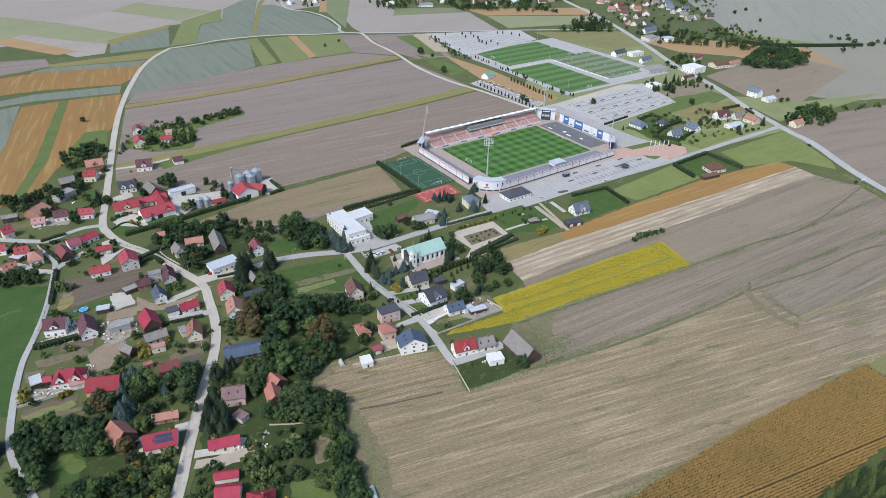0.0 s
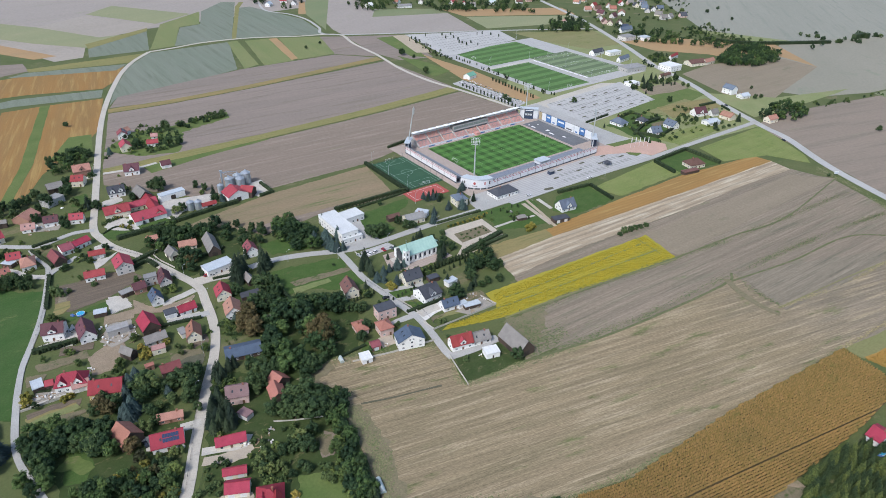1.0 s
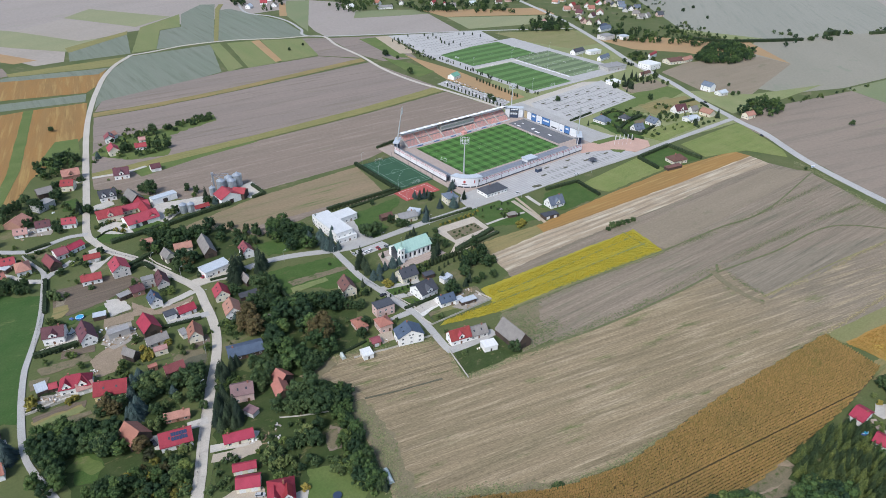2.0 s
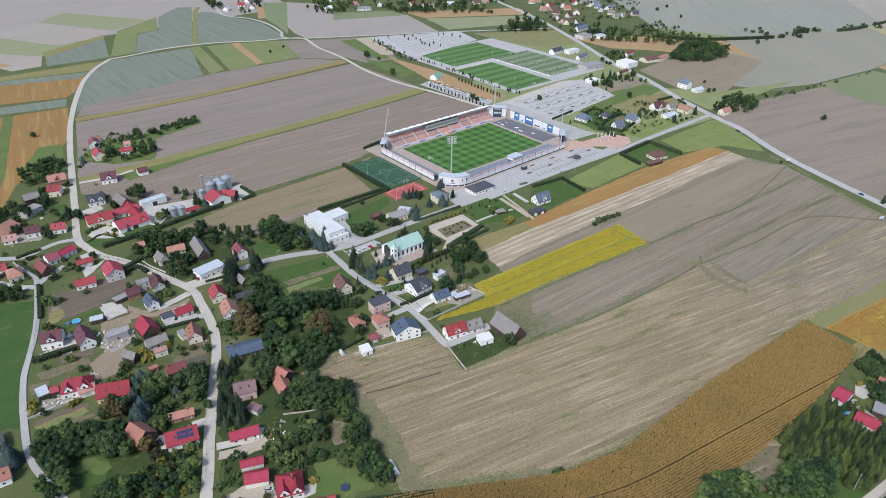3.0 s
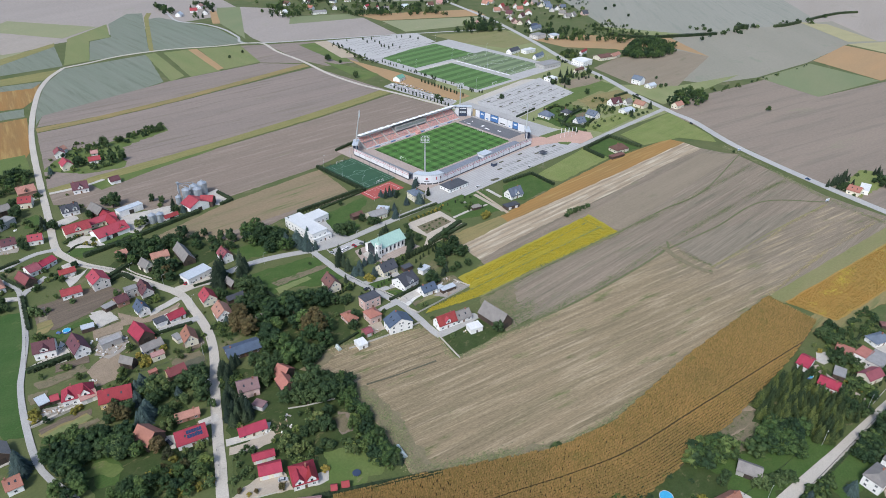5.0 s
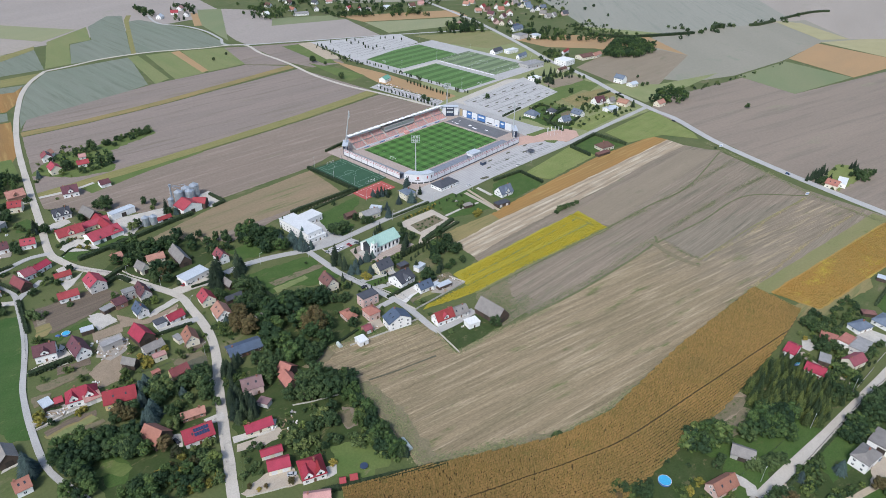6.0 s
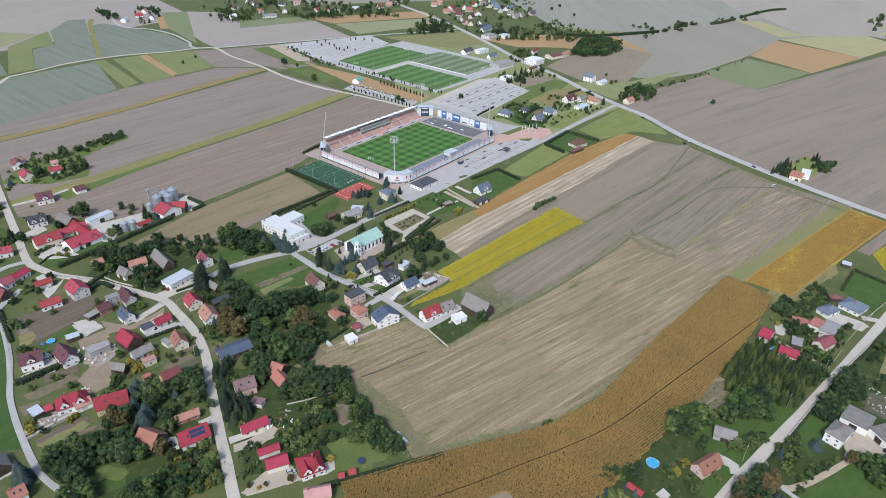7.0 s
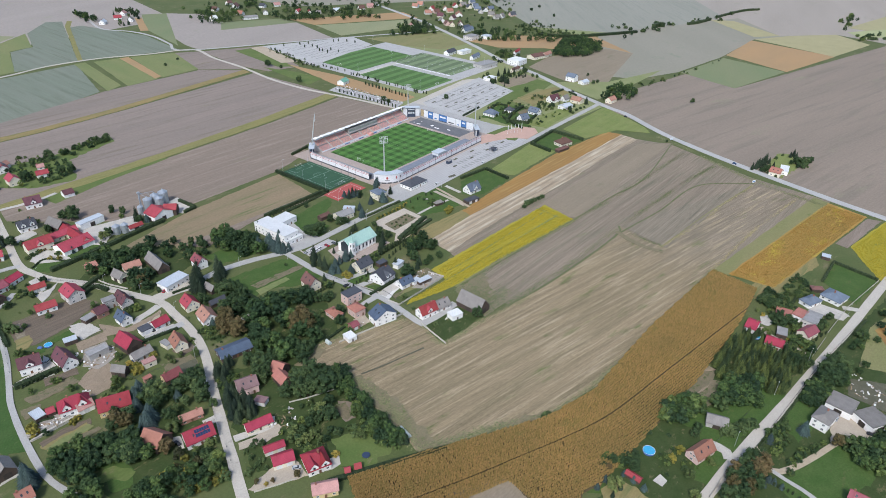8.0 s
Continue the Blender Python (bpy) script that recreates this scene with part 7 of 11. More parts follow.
road("field_margin", M["bed_dark"], 0.9, 4, [(-266.5, -205.9), (-251.2, -211.3), (-227.5, -218.1)])
road("field_margin", M["fallow"], 1.2, 4, [(-165.2, -194.6), (-127.6, -198.0), (-29.2, -211.5)])
field("field_margin", M["margin_soil"], 1, [(-167.1, -196.9), (-142.5, -197.4), (-138.9, -203.0), (-155.4, -216.4), (-180.0, -228.5), (-175.8, -216.9), (-175.8, -204.2)])
field("sandy_yard", M["concrete_pale"], 4, [(-326.3, 48.0), (-315.1, 63.1), (-309.9, 50.7), (-306.5, 31.4), (-313.5, 33.4), (-323.0, 40.9)])
field("sandy_yard", M["concrete_pale"], 4, [(-319.2, 90.1), (-305.9, 94.2), (-305.3, 83.7), (-320.2, 80.3)])
field("lawn", M["lawn"], 3, [(-330.8, 39.6), (-322.0, 44.1), (-312.2, 28.2), (-324.7, 24.1)])
field("lawn", M["lawn"], 3, [(-336.5, 111.5), (-326.5, 112.5), (-324.7, 100.9), (-331.3, 85.6), (-337.3, 94.3)])

# roads
road("road", M["asphalt_pale"], 5.2, 4, [(-376.0, -262.0), (-351.1, -210.0), (-347.0, -202.1), (-340.5, -187.8), (-334.8, -176.3), (-329.2, -164.8), (-321.7, -150.0), (-315.6, -138.9), (-310.6, -128.8), (-305.8, -117.0), (-302.5, -105.2), (-300.2, -92.4), (-298.6, -79.7), (-296.8, -67.2), (-298.3, -56.4), (-303.7, -41.1), (-309.3, -24.7), (-316.8, -4.7), (-326.8, 14.5), (-332.1, 34.2), (-332.7, 51.1), (-322.9, 93.3), (-313.3, 135.5), (-302.2, 184.1), (-288.8, 240.5), (-276.1, 288.6), (-262.5, 332.8), (-245.6, 381.6), (-221.5, 442.4), (-196.3, 488.3), (-167.3, 525.1)])
road("road", M["asphalt_pale"], 4.4, 4, [(-167.3, 525.1), (-136.5, 528.4), (-86.9, 536.8), (-23.6, 527.4), (35.5, 500.7), (77.4, 488.7), (94.1, 470.3), (83.3, 416.2), (79.0, 346.1), (68.2, 272.5), (68.3, 210.2), (77.4, 156.1), (83.0, 112.8), (86.7, 79.9), (92.1, 68.2)])
road("road", M["asphalt_far"], 4.0, 4, [(92.3, 783.2), (73.5, 703.3), (94.6, 652.2), (99.4, 596.8), (89.1, 535.0), (79.5, 487.4), (179.5, 432.7), (297.6, 376.3), (448.2, 296.7)])
road("road", M["asphalt_far"], 8.0, 4, [(559.3, 551.8), (497.2, 386.9), (458.1, 300.0), (400.6, 189.1), (350.8, 101.1), (333.2, 53.8), (314.5, 12.8), (285.7, -39.2), (266.1, -84.1), (255.1, -108.8), (245.3, -137.0), (209.7, -196.4), (177.9, -275.8), (151.7, -360.0), (139.7, -407.7), (117.8, -493.3)])
road("road", M["asphalt_grey"], 5.6, 5, [(-297.5, -56.9), (-282.0, -60.2), (-267.7, -60.3), (-252.6, -59.7), (-238.4, -62.4), (-224.7, -67.1), (-208.0, -74.5), (-193.4, -78.7), (-172.4, -79.9), (-145.0, -79.9), (-126.0, -80.4), (-91.6, -82.0), (-54.7, -83.6), (-22.4, -86.8), (38.8, -89.3), (100.0, -91.9), (171.5, -92.2), (265.8, -93.4)])
road("road", M["asphalt_grey"], 4.3, 6, [(-207.7, -75.6), (-208.8, -92.1), (-210.3, -113.5), (-208.5, -134.5), (-206.9, -151.0), (-205.8, -165.6), (-207.4, -181.2), (-210.5, -199.1), (-210.5, -204.8)])
road("road", M["asphalt_grey"], 4.2, 6, [(-332.9, 47.6), (-344.2, 51.0), (-356.9, 48.0), (-366.5, 44.2), (-375.3, 49.0), (-384.6, 55.9), (-393.8, 63.6), (-412.4, 76.5)])
road("road", M["asphalt_grey"], 3.1, 7, [(-372.8, 42.6), (-371.1, 30.1), (-367.2, 13.0), (-370.7, -7.9), (-375.5, -28.9), (-380.6, -47.7), (-387.1, -66.0), (-391.1, -76.6), (-393.9, -84.7), (-397.1, -98.2), (-399.3, -109.5), (-401.3, -121.6), (-402.8, -132.1), (-403.8, -142.3), (-403.7, -148.6), (-402.2, -159.1), (-399.6, -170.3), (-398.4, -176.8), (-396.8, -184.0)])
road("road", M["asphalt_grey"], 4.0, 7, [(-368.9, 2.2), (-364.0, 6.7), (-355.1, 12.2), (-349.6, 16.1)])
road("driveway", M["concrete_pale"], 4.5, 5, [(-368.8, 0.6), (-379.3, 8.9), (-387.4, 21.9), (-396.5, 22.3)])
road("road", M["asphalt_pale"], 5.4, 5, [(-252.0, -376.6), (-227.9, -380.7), (-205.2, -383.8), (-181.7, -387.7), (-143.4, -394.6), (-96.3, -402.1), (-49.9, -409.2), (28.8, -420.6), (134.0, -436.3)])
road("driveway", M["sand"], 2.8, 4, [(-183.9, -389.6), (-194.4, -400.0), (-187.5, -407.1), (-173.3, -414.0), (-156.4, -420.9)])
road("driveway", M["asphalt_grey"], 2.4, 6, [(-194.4, -400.0), (-196.2, -406.6), (-197.4, -414.0), (-199.9, -421.5)])
road("driveway", M["concrete_pale"], 4.0, 5, [(-338.2, -190.8), (-330.6, -194.0), (-321.9, -197.8), (-317.7, -192.9)])
road("driveway", M["concrete_pale"], 5.0, 5, [(-341.4, -171.3), (-336.7, -172.4), (-332.4, -173.2)])
road("driveway", M["concrete_pale"], 3.5, 5, [(-398.6, -113.4), (-391.6, -113.5), (-382.1, -114.3), (-369.8, -115.2)])
road("driveway", M["concrete_pale"], 4.0, 5, [(-387.5, -72.9), (-376.8, -71.6), (-366.2, -74.0)])
road("driveway", M["asphalt_grey"], 5.0, 5, [(-323.0, -89.1), (-311.1, -90.7), (-300.6, -92.5)])
road("driveway", M["concrete_pale"], 5.0, 3, [(-305.6, -84.7), (-318.2, -70.0), (-307.6, -66.7), (-299.8, -64.8)])
road("driveway", M["concrete_pale"], 3.5, 5, [(-306.5, 144.4), (-283.1, 140.4), (-264.3, 142.6)])
road("driveway", M["concrete_pale"], 4.0, 5, [(-315.3, 143.3), (-323.9, 142.2)])
road("driveway", M["asphalt_grey"], 4.0, 5, [(-206.2, -162.2), (-220.8, -161.9), (-227.6, -167.4)])
road("driveway", M["asphalt_grey"], 4.0, 5, [(-210.5, -131.2), (-197.1, -135.0), (-183.4, -138.9)])
road("path", M["forecourt"], 3.4, 5, [(-58.6, -93.4), (-61.0, -111.0), (-63.7, -129.3)])
road("path", M["concrete_pale"], 2.0, 5, [(-100.5, -109.5), (-82.9, -110.1), (-64.7, -112.7)])
road("path", M["concrete_pale"], 3.0, 5, [(-43.8, -94.0), (-46.3, -112.0)])
road("driveway", M["asphalt_grey"], 4.0, 5, [(-206.7, -144.5), (-193.3, -147.9), (-183.7, -148.6)])
road("driveway", M["concrete_pale"], 6.0, 7, [(-203.6, -163.9), (-195.3, -163.0), (-189.8, -163.4)])
road("driveway", M["asphalt_grey"], 5.0, 5, [(-210.5, -203.3), (-195.3, -205.8), (-180.2, -205.8)])
road("driveway", M["concrete_pale"], 4.0, 7, [(-32.4, -388.4), (-32.2, -403.2), (-34.7, -406.8)])
road("driveway", M["concrete_pale"], 4.0, 7, [(-25.2, -402.1), (-21.6, -411.3)])
road("driveway", M["concrete_pale"], 5.0, 7, [(-196.0, -371.7), (-196.3, -379.9), (-200.7, -382.5)])
road("path", M["sand"], 2.5, 3, [(-52.4, -90.7), (-59.5, -120.1), (-63.6, -133.2)])

# courts, squares and car parks
field("forecourt", M["concrete_pale"], 5, [(-338.2, 23.3), (-332.8, 24.3), (-334.1, 7.7), (-340.0, 3.2)])
field("farmyard", M["concrete_pale"], 4, [(-319.9, 54.0), (-307.2, 50.9), (-286.7, 46.2), (-280.6, 39.1), (-302.5, 37.8), (-318.8, 40.5), (-325.7, 42.9)])
field("farmyard", M["concrete_pale"], 4, [(-283.2, 68.0), (-265.8, 62.6), (-245.6, 57.8), (-248.9, 43.8), (-274.2, 40.3), (-283.0, 30.3), (-287.5, 38.4)])
field("farmyard", M["concrete_pale"], 4, [(-216.0, 58.4), (-205.6, 60.7), (-204.8, 39.1), (-218.9, 32.6), (-221.8, 40.3)])
field("school_yard", M["asphalt_grey"], 4, [(-185.7, -39.1), (-172.7, -40.4), (-178.6, -61.2), (-176.4, -79.2), (-190.3, -80.8), (-202.2, -73.1)])
field("forecourt", M["asphalt_pale"], 6, [(-299.0, -61.7), (-296.3, -52.5), (-281.8, -54.3), (-273.2, -55.2), (-274.3, -63.7), (-287.7, -61.8)])
field("church_square", M["paving_rose"], 4, [(-186.2, -96.1), (-176.9, -96.3), (-177.8, -113.8), (-150.2, -115.2), (-148.8, -122.8), (-183.0, -122.1), (-191.7, -112.6)])
field("square", M["square_paving"], 4, [(-136.6, -93.8), (-129.3, -92.2), (-100.2, -94.4), (-102.7, -121.9), (-138.9, -128.2), (-147.3, -125.2), (-135.4, -116.5), (-136.1, -107.7)])
field("square_bed", M["dirt"], 5, [(-130.6, -100.6), (-105.8, -102.1), (-106.6, -113.2), (-132.9, -113.4)])
field("parking_lot", M["paving_grey"], 4, [(-198.7, -92.2), (-196.2, -83.8), (-174.7, -83.8), (-173.0, -91.9)])
field("car_park", M["paving_lot"], 4, [(123.7, 67.7), (256.6, 79.1), (235.5, 11.8), (112.8, 0.3), (99.3, 25.7)])
field("car_park", M["paving_lot"], 4, [(174.9, 422.6), (312.7, 367.4), (296.1, 309.4), (166.4, 286.7), (153.0, 291.3)])
field("approach", M["asphalt_pale"], 3, [(83.2, 75.8), (125.0, 77.9), (162.8, 82.0), (233.0, 88.3), (250.2, 77.8), (124.9, 60.5), (107.3, 50.4), (110.3, 5.5), (110.6, -12.9), (124.4, -72.3), (114.6, -86.3), (92.1, -40.6), (102.5, -13.2), (99.8, 55.1)])
field("plaza", M["paving_salmon"], 7, [(57.8, -60.9), (77.3, -47.4), (93.5, -52.8), (131.1, -66.8), (134.6, -78.7), (124.8, -88.1), (103.0, -89.5), (91.1, -74.5), (72.1, -65.5)])
field("planted_island", M["grass"], 8, [(86.9, -48.7), (117.7, -51.8), (120.0, -59.8), (89.4, -56.5)])
field("planted_island", M["grass"], 8, [(87.8, -70.9), (98.6, -80.7), (89.3, -82.3), (86.0, -75.7)])
field("cemetery", M["paving_grey"], 3, [(84.2, 184.7), (102.5, 189.3), (107.9, 84.1), (89.3, 78.3)])
field("lawn", M["lawn"], 2, [(-94.8, -86.2), (-62.7, -86.4), (-52.3, -87.4), (-48.2, -95.6), (-61.2, -122.0), (-85.4, -119.2), (-99.2, -114.1)])
field("lawn", M["lawn"], 2, [(130.6, -12.7), (190.8, -11.7), (192.8, -51.5), (126.6, -73.7), (125.7, -45.1)])
field("sandy_yard", M["sand"], 3, [(-313.5, -76.4), (-301.5, -70.6), (-307.3, -77.1), (-320.6, -79.5)])
field("sandy_yard", M["gravel"], 4, [(-350.2, -71.4), (-338.8, -72.7), (-339.5, -90.2), (-352.8, -92.9), (-356.9, -84.7)])
field("sandy_yard", M["gravel"], 4, [(-391.1, -108.3), (-382.7, -109.2), (-379.8, -115.7), (-388.5, -118.2), (-391.7, -114.8)])
field("sandy_yard", M["gravel"], 4, [(-363.2, 81.8), (-348.2, 72.2), (-353.2, 62.5), (-369.9, 69.4)])
field("garden_plot", M["garden_soil"], 3, [(-375.0, -78.4), (-359.4, -83.0), (-361.6, -88.3), (-377.2, -85.1)])
field("garden_plot", M["garden_soil"], 3, [(-319.3, -109.2), (-308.3, -110.6), (-310.0, -118.1), (-317.6, -118.7)])
field("garden_plot", M["soil_dark"], 3, [(-361.0, -17.9), (-365.9, -42.2), (-370.3, -42.6), (-366.3, -18.1)])
field("garden_plot", M["strip_green"], 4, [(-251.5, -97.6), (-228.5, -100.1), (-228.5, -103.9), (-252.4, -103.9)])
field("building_site", M["gravel"], 4, [(-184.7, -173.1), (-163.7, -170.5), (-161.4, -181.3), (-179.9, -180.0)])
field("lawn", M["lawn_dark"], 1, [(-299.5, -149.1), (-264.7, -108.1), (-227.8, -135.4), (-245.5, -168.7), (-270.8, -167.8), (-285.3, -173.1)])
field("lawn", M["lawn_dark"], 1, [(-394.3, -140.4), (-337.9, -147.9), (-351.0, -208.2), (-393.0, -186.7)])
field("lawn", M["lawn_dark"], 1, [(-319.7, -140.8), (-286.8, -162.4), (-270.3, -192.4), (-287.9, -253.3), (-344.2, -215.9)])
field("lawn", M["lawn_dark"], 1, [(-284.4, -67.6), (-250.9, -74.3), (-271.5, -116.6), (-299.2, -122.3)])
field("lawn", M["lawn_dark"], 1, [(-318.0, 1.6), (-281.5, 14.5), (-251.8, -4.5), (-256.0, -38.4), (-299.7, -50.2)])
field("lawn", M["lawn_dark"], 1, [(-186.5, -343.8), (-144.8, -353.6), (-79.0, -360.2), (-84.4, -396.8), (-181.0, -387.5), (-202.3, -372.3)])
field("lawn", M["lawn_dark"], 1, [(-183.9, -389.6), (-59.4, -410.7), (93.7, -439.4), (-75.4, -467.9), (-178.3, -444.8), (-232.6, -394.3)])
road("field_margin", M["verge"], 1.6, 3, [(-182.0, -228.6), (-118.0, -240.8), (-31.3, -247.7), (-14.5, -242.7)])
road("field_margin", M["verge"], 1.4, 3, [(-30.2, -247.0), (32.1, -257.6), (102.9, -265.5), (142.0, -303.6)])
road("field_margin", M["verge"], 1.2, 4, [(-28.1, -210.6), (-86.1, -203.5), (-156.5, -196.5)])
road("field_margin", M["verge"], 1.2, 3, [(-28.1, -210.6), (29.3, -215.3), (87.1, -222.2), (191.1, -209.4)])
road("field_margin", M["fallow"], 0.8, 3, [(-25.9, -281.1), (55.8, -290.5), (133.8, -303.3)])
road("tramline", M["strip_green"], 1.0, 5, [(-167.2, -184.5), (-119.2, -189.1), (-30.4, -196.8)])
road("tramline", M["strip_green"], 1.0, 5, [(-151.1, -177.4), (-140.8, -180.6), (-28.0, -185.5)])
road("tramline", M["strip_green"], 0.9, 5, [(-29.7, -177.3), (-32.8, -201.0)])

field("lawn", M["lawn"], 2, [(-231.4, -336.1), (-201.6, -341.9), (-168.2, -366.4), (-147.9, -381.8), (-150.9, -387.2), (-192.6, -383.1), (-226.4, -378.4), (-260.9, -336.4)])
field("lawn", M["lawn"], 2, [(-157.7, -393.4), (-131.4, -398.7), (-123.2, -405.4), (-144.4, -406.6), (-166.9, -406.6), (-162.7, -398.4)])
field("lawn", M["lawn"], 2, [(-193.0, -406.8), (-160.2, -419.8), (-168.2, -427.4), (-167.0, -440.6), (-179.3, -435.6), (-197.6, -413.4)])
field("garden_plot", M["dirt"], 3, [(-176.2, -347.8), (-147.2, -350.9), (-138.8, -357.6), (-150.0, -359.1), (-169.4, -353.0)])

field("lawn", M["grass"], 2, [(-296.0, 195.3), (-263.8, 228.7), (-220.7, 225.3), (-168.1, 236.1), (-172.8, 218.3), (-222.4, 203.5), (-240.0, 156.5), (-271.7, 165.3)])

# houses along the road through the village
house(-278.1, 187.3, 86, 11.5, 8.5, 5, 8.5, "red", "cream")
house(-273.0, 220.2, 80, 10.0, 8.0, 4.5, 7.5, "crimson_dull", "white", solar=True)
house(-269.4, 226.3, 33, 8.3, 6.0, 4, 6.5, "orange", "white")
house(-255.7, 184.2, -14, 9.0, 6.0, 3.5, 6, "red", "white")
house(-249.7, 201.2, -16, 5.4, 4.5, 3, 5, "pink", "white")
house(-286.0, 133.5, -14, 11.2, 12.0, 4, 8, "maroon", "white", dormers=1)
garage(-259.9, 131.0, -4, 7.7, 8.6, 3, 5.5, "maroon", "white")
house(-320.0, 152.3, -5, 12.5, 7.8, 5, 9, "orange", "brick", dormers=1)
house(-326.0, 133.6, -25, 8.8, 9.4, 5, 8, "red", "cream")
barn(-343.4, 131.5, 3, 10.7, 8.8, 4, 7, "slate", "boards")
house(-348.7, 108.5, 30, 14.1, 8.6, 5, 5, "felt", "render_grey", "flat")
barn(-368.2, 89.7, 46, 12.5, 12.7, 3.5, 7, "orange", "brick")
house(-369.2, 71.9, -15, 8.0, 5.8, 3, 6, "pink", "white")
house(-355.0, 72.5, -10, 8.8, 5.8, 4, 7.4, "maroon", "white")
house(-339.4, 67.1, -21, 8.5, 6.1, 4, 7, "red", "white")
barn(-385.2, 88.2, -12, 9.6, 3.0, 4, 5.7, "slate", "boards")
house(-388.4, 65.2, 16, 6.2, 5.8, 4.5, 7.9, "red", "cream")
house(-306.5, 96.3, -6, 11.5, 7.2, 4, 8.2, "anthracite", "white", dormers=2)
house(-314.2, 60.5, -3, 16.5, 10, 5, 9, "red", "cream", dormers=1)
barn(-297.3, 44.9, 4, 22.1, 14.7, 3.5, 7, "red", "white")
house(-295.5, 65.5, 0, 19.2, 8.0, 3.5, 6, "red", "cream")
barn(-291.5, 81.5, -82, 15.7, 8.8, 4, 8, "slate", "boards")
barn(-273.4, 68.6, 6, 18.7, 6.2, 5, 5, "pale_metal", "white", "flat")
barn(-255.7, 36.3, -0, 10.4, 3.0, 3, 4.7, "red", "white")
barn(-234.0, 40.7, -86, 13.6, 15.8, 5, 9, "red", "white")
barn(-223.9, 39.7, -45, 9.6, 8.8, 5, 8, "red", "boards")

# houses between the two roads
barn(-360.7, 16.3, -80, 13.0, 7.1, 3.5, 7, "crimson_dull", "boards")
house(-353.7, 27.7, 9, 6.9, 10.3, 3.5, 6, "crimson_dull", "white")
house(-344.5, 30.1, 22, 10.2, 6.8, 3.5, 5.5, "crimson", "white")
garage(-338.7, 8.8, -9, 9.4, 5.1, 3, 5, "red", "render_grey")
house(-328.5, -16.6, -92, 12.5, 9.9, 5.5, 9, "red", "render_pale")
house(-345.2, -17.6, -11, 10.9, 6.0, 3.5, 6, "red", "white")
house(-312.2, -47.5, -96, 12.0, 6.8, 4.5, 8.4, "maroon", "render_pale")
house(-318.9, -42.7, -7, 7.0, 4.9, 6, 6, "felt", "render_grey", "flat")
house(-326.8, -46.2, 1, 6.7, 8.1, 3.5, 5.5, "maroon", "brick")
shed(-334.3, -46.9, 10, 6.9, 4.7, 3, 3, "felt", "boards", "flat")
house(-321.9, -64.4, -92, 8.7, 6.5, 4, 7.8, "blue", "white")
barn(-332.3, -87.7, -88, 12.7, 9.2, 4, 8.5, "crimson", "boards")
house(-310.4, -83.7, 2, 9.3, 6.1, 3, 5.5, "crimson", "white")
garage(-319.3, -83.0, -3, 6.3, 5.6, 3.5, 3.5, "anthracite", "white", "flat")
house(-314.5, -109.4, -104, 9.9, 7.2, 4, 8, "terracotta", "cream")
garage(-319.1, -103.9, 3, 3.3, 6.4, 3, 3, "felt", "cream", "flat")
house(-374.9, -64.6, -19, 10.2, 10.4, 5, 8.5, "maroon", "white", dormers=1)
house(-361.4, -75.1, -92, 13.5, 8.0, 4, 8.5, "maroon", "white")
shed(-347.0, -81.6, -3, 10.7, 4.9, 4, 4, "felt", "render_grey", "flat")
house(-332.6, -101.3, -0, 10.6, 6.2, 3, 5.5, "slate", "render_pale")
barn(-347.3, -105.9, -61, 7.8, 4.6, 3.5, 6.2, "slate", "boards")
shed(-351.2, -59.4, -14, 6.6, 4.4, 3, 3, "pale_metal", "boards", "flat")
house(-333.7, -111.1, -9, 6.6, 3.9, 3.5, 3.5, "pink", "cream", "flat")
house(-382.6, 31.8, -11, 7.5, 5.4, 4, 7.1, "red", "white")
house(-376.4, 21.5, -3, 7.9, 12.6, 3.5, 7, "orange", "white", "hip")
house(-390.9, 15.1, 11, 7.4, 5.3, 3.5, 6.5, "terracotta", "cream")
shed(-386.3, 28.5, -49, 7.3, 4.2, 3, 3, "pale_metal", "boards", "flat")
house(-393.8, 42.5, -20, 6.5, 4.7, 4, 6.7, "red", "white")
house(-280.4, -51.0, 7, 17.4, 9.4, 4.5, 4.5, "pale_metal", "white", "flat")
house(-304.5, 7.6, -5, 6.5, 7.0, 3, 5.2, "orange", "brick")
house(-287.1, -12.4, -12, 10.8, 7.7, 3, 5.5, "orange", "cream")
barn(-298.9, -19.2, -84, 9.3, 6.9, 3.5, 7, "slate", "cream")
barn(-274.9, -23.3, -97, 20.9, 7.7, 3.5, 8.0, "slate", "boards")

# houses across the main road
house(-256.2, -44.5, -95, 9.4, 7.1, 5, 8.5, "crimson_dull", "white")
house(-288.2, -81.1, -100, 9.8, 8.2, 4, 8, "red", "cream")
house(-289.5, -100.8, -102, 11.5, 8.9, 4, 8, "orange", "white")
shed(-275.9, -91.7, -6, 10.2, 3.0, 3, 5, "anthracite", "boards")
shed(-275.5, -120.5, -3, 5.1, 5.3, 3, 3, "slate", "boards", "flat")
barn(-269.7, -76.0, -89, 8.3, 4.6, 3, 5.7, "slate", "boards")
house(-225.2, -121.5, -102, 11.4, 8.2, 4.5, 9, "brown", "cream")
house(-188.0, -132.0, -4, 11.3, 9.1, 4.5, 8.5, "anthracite", "cream")
house(-189.4, -151.7, 3, 12.1, 12.1, 4.5, 8.5, "anthracite", "white", dormers=1)
house(-185.0, -167.5, -9, 9.7, 7.3, 3.5, 6.5, "blue", "white")
shed(-178.6, -171.3, -0, 6.0, 3.3, 3, 3, "pale_metal", "white", "flat")
house(-219.9, -153.0, -7, 11.1, 7.1, 7, 7, "anthracite", "rose", "flat")
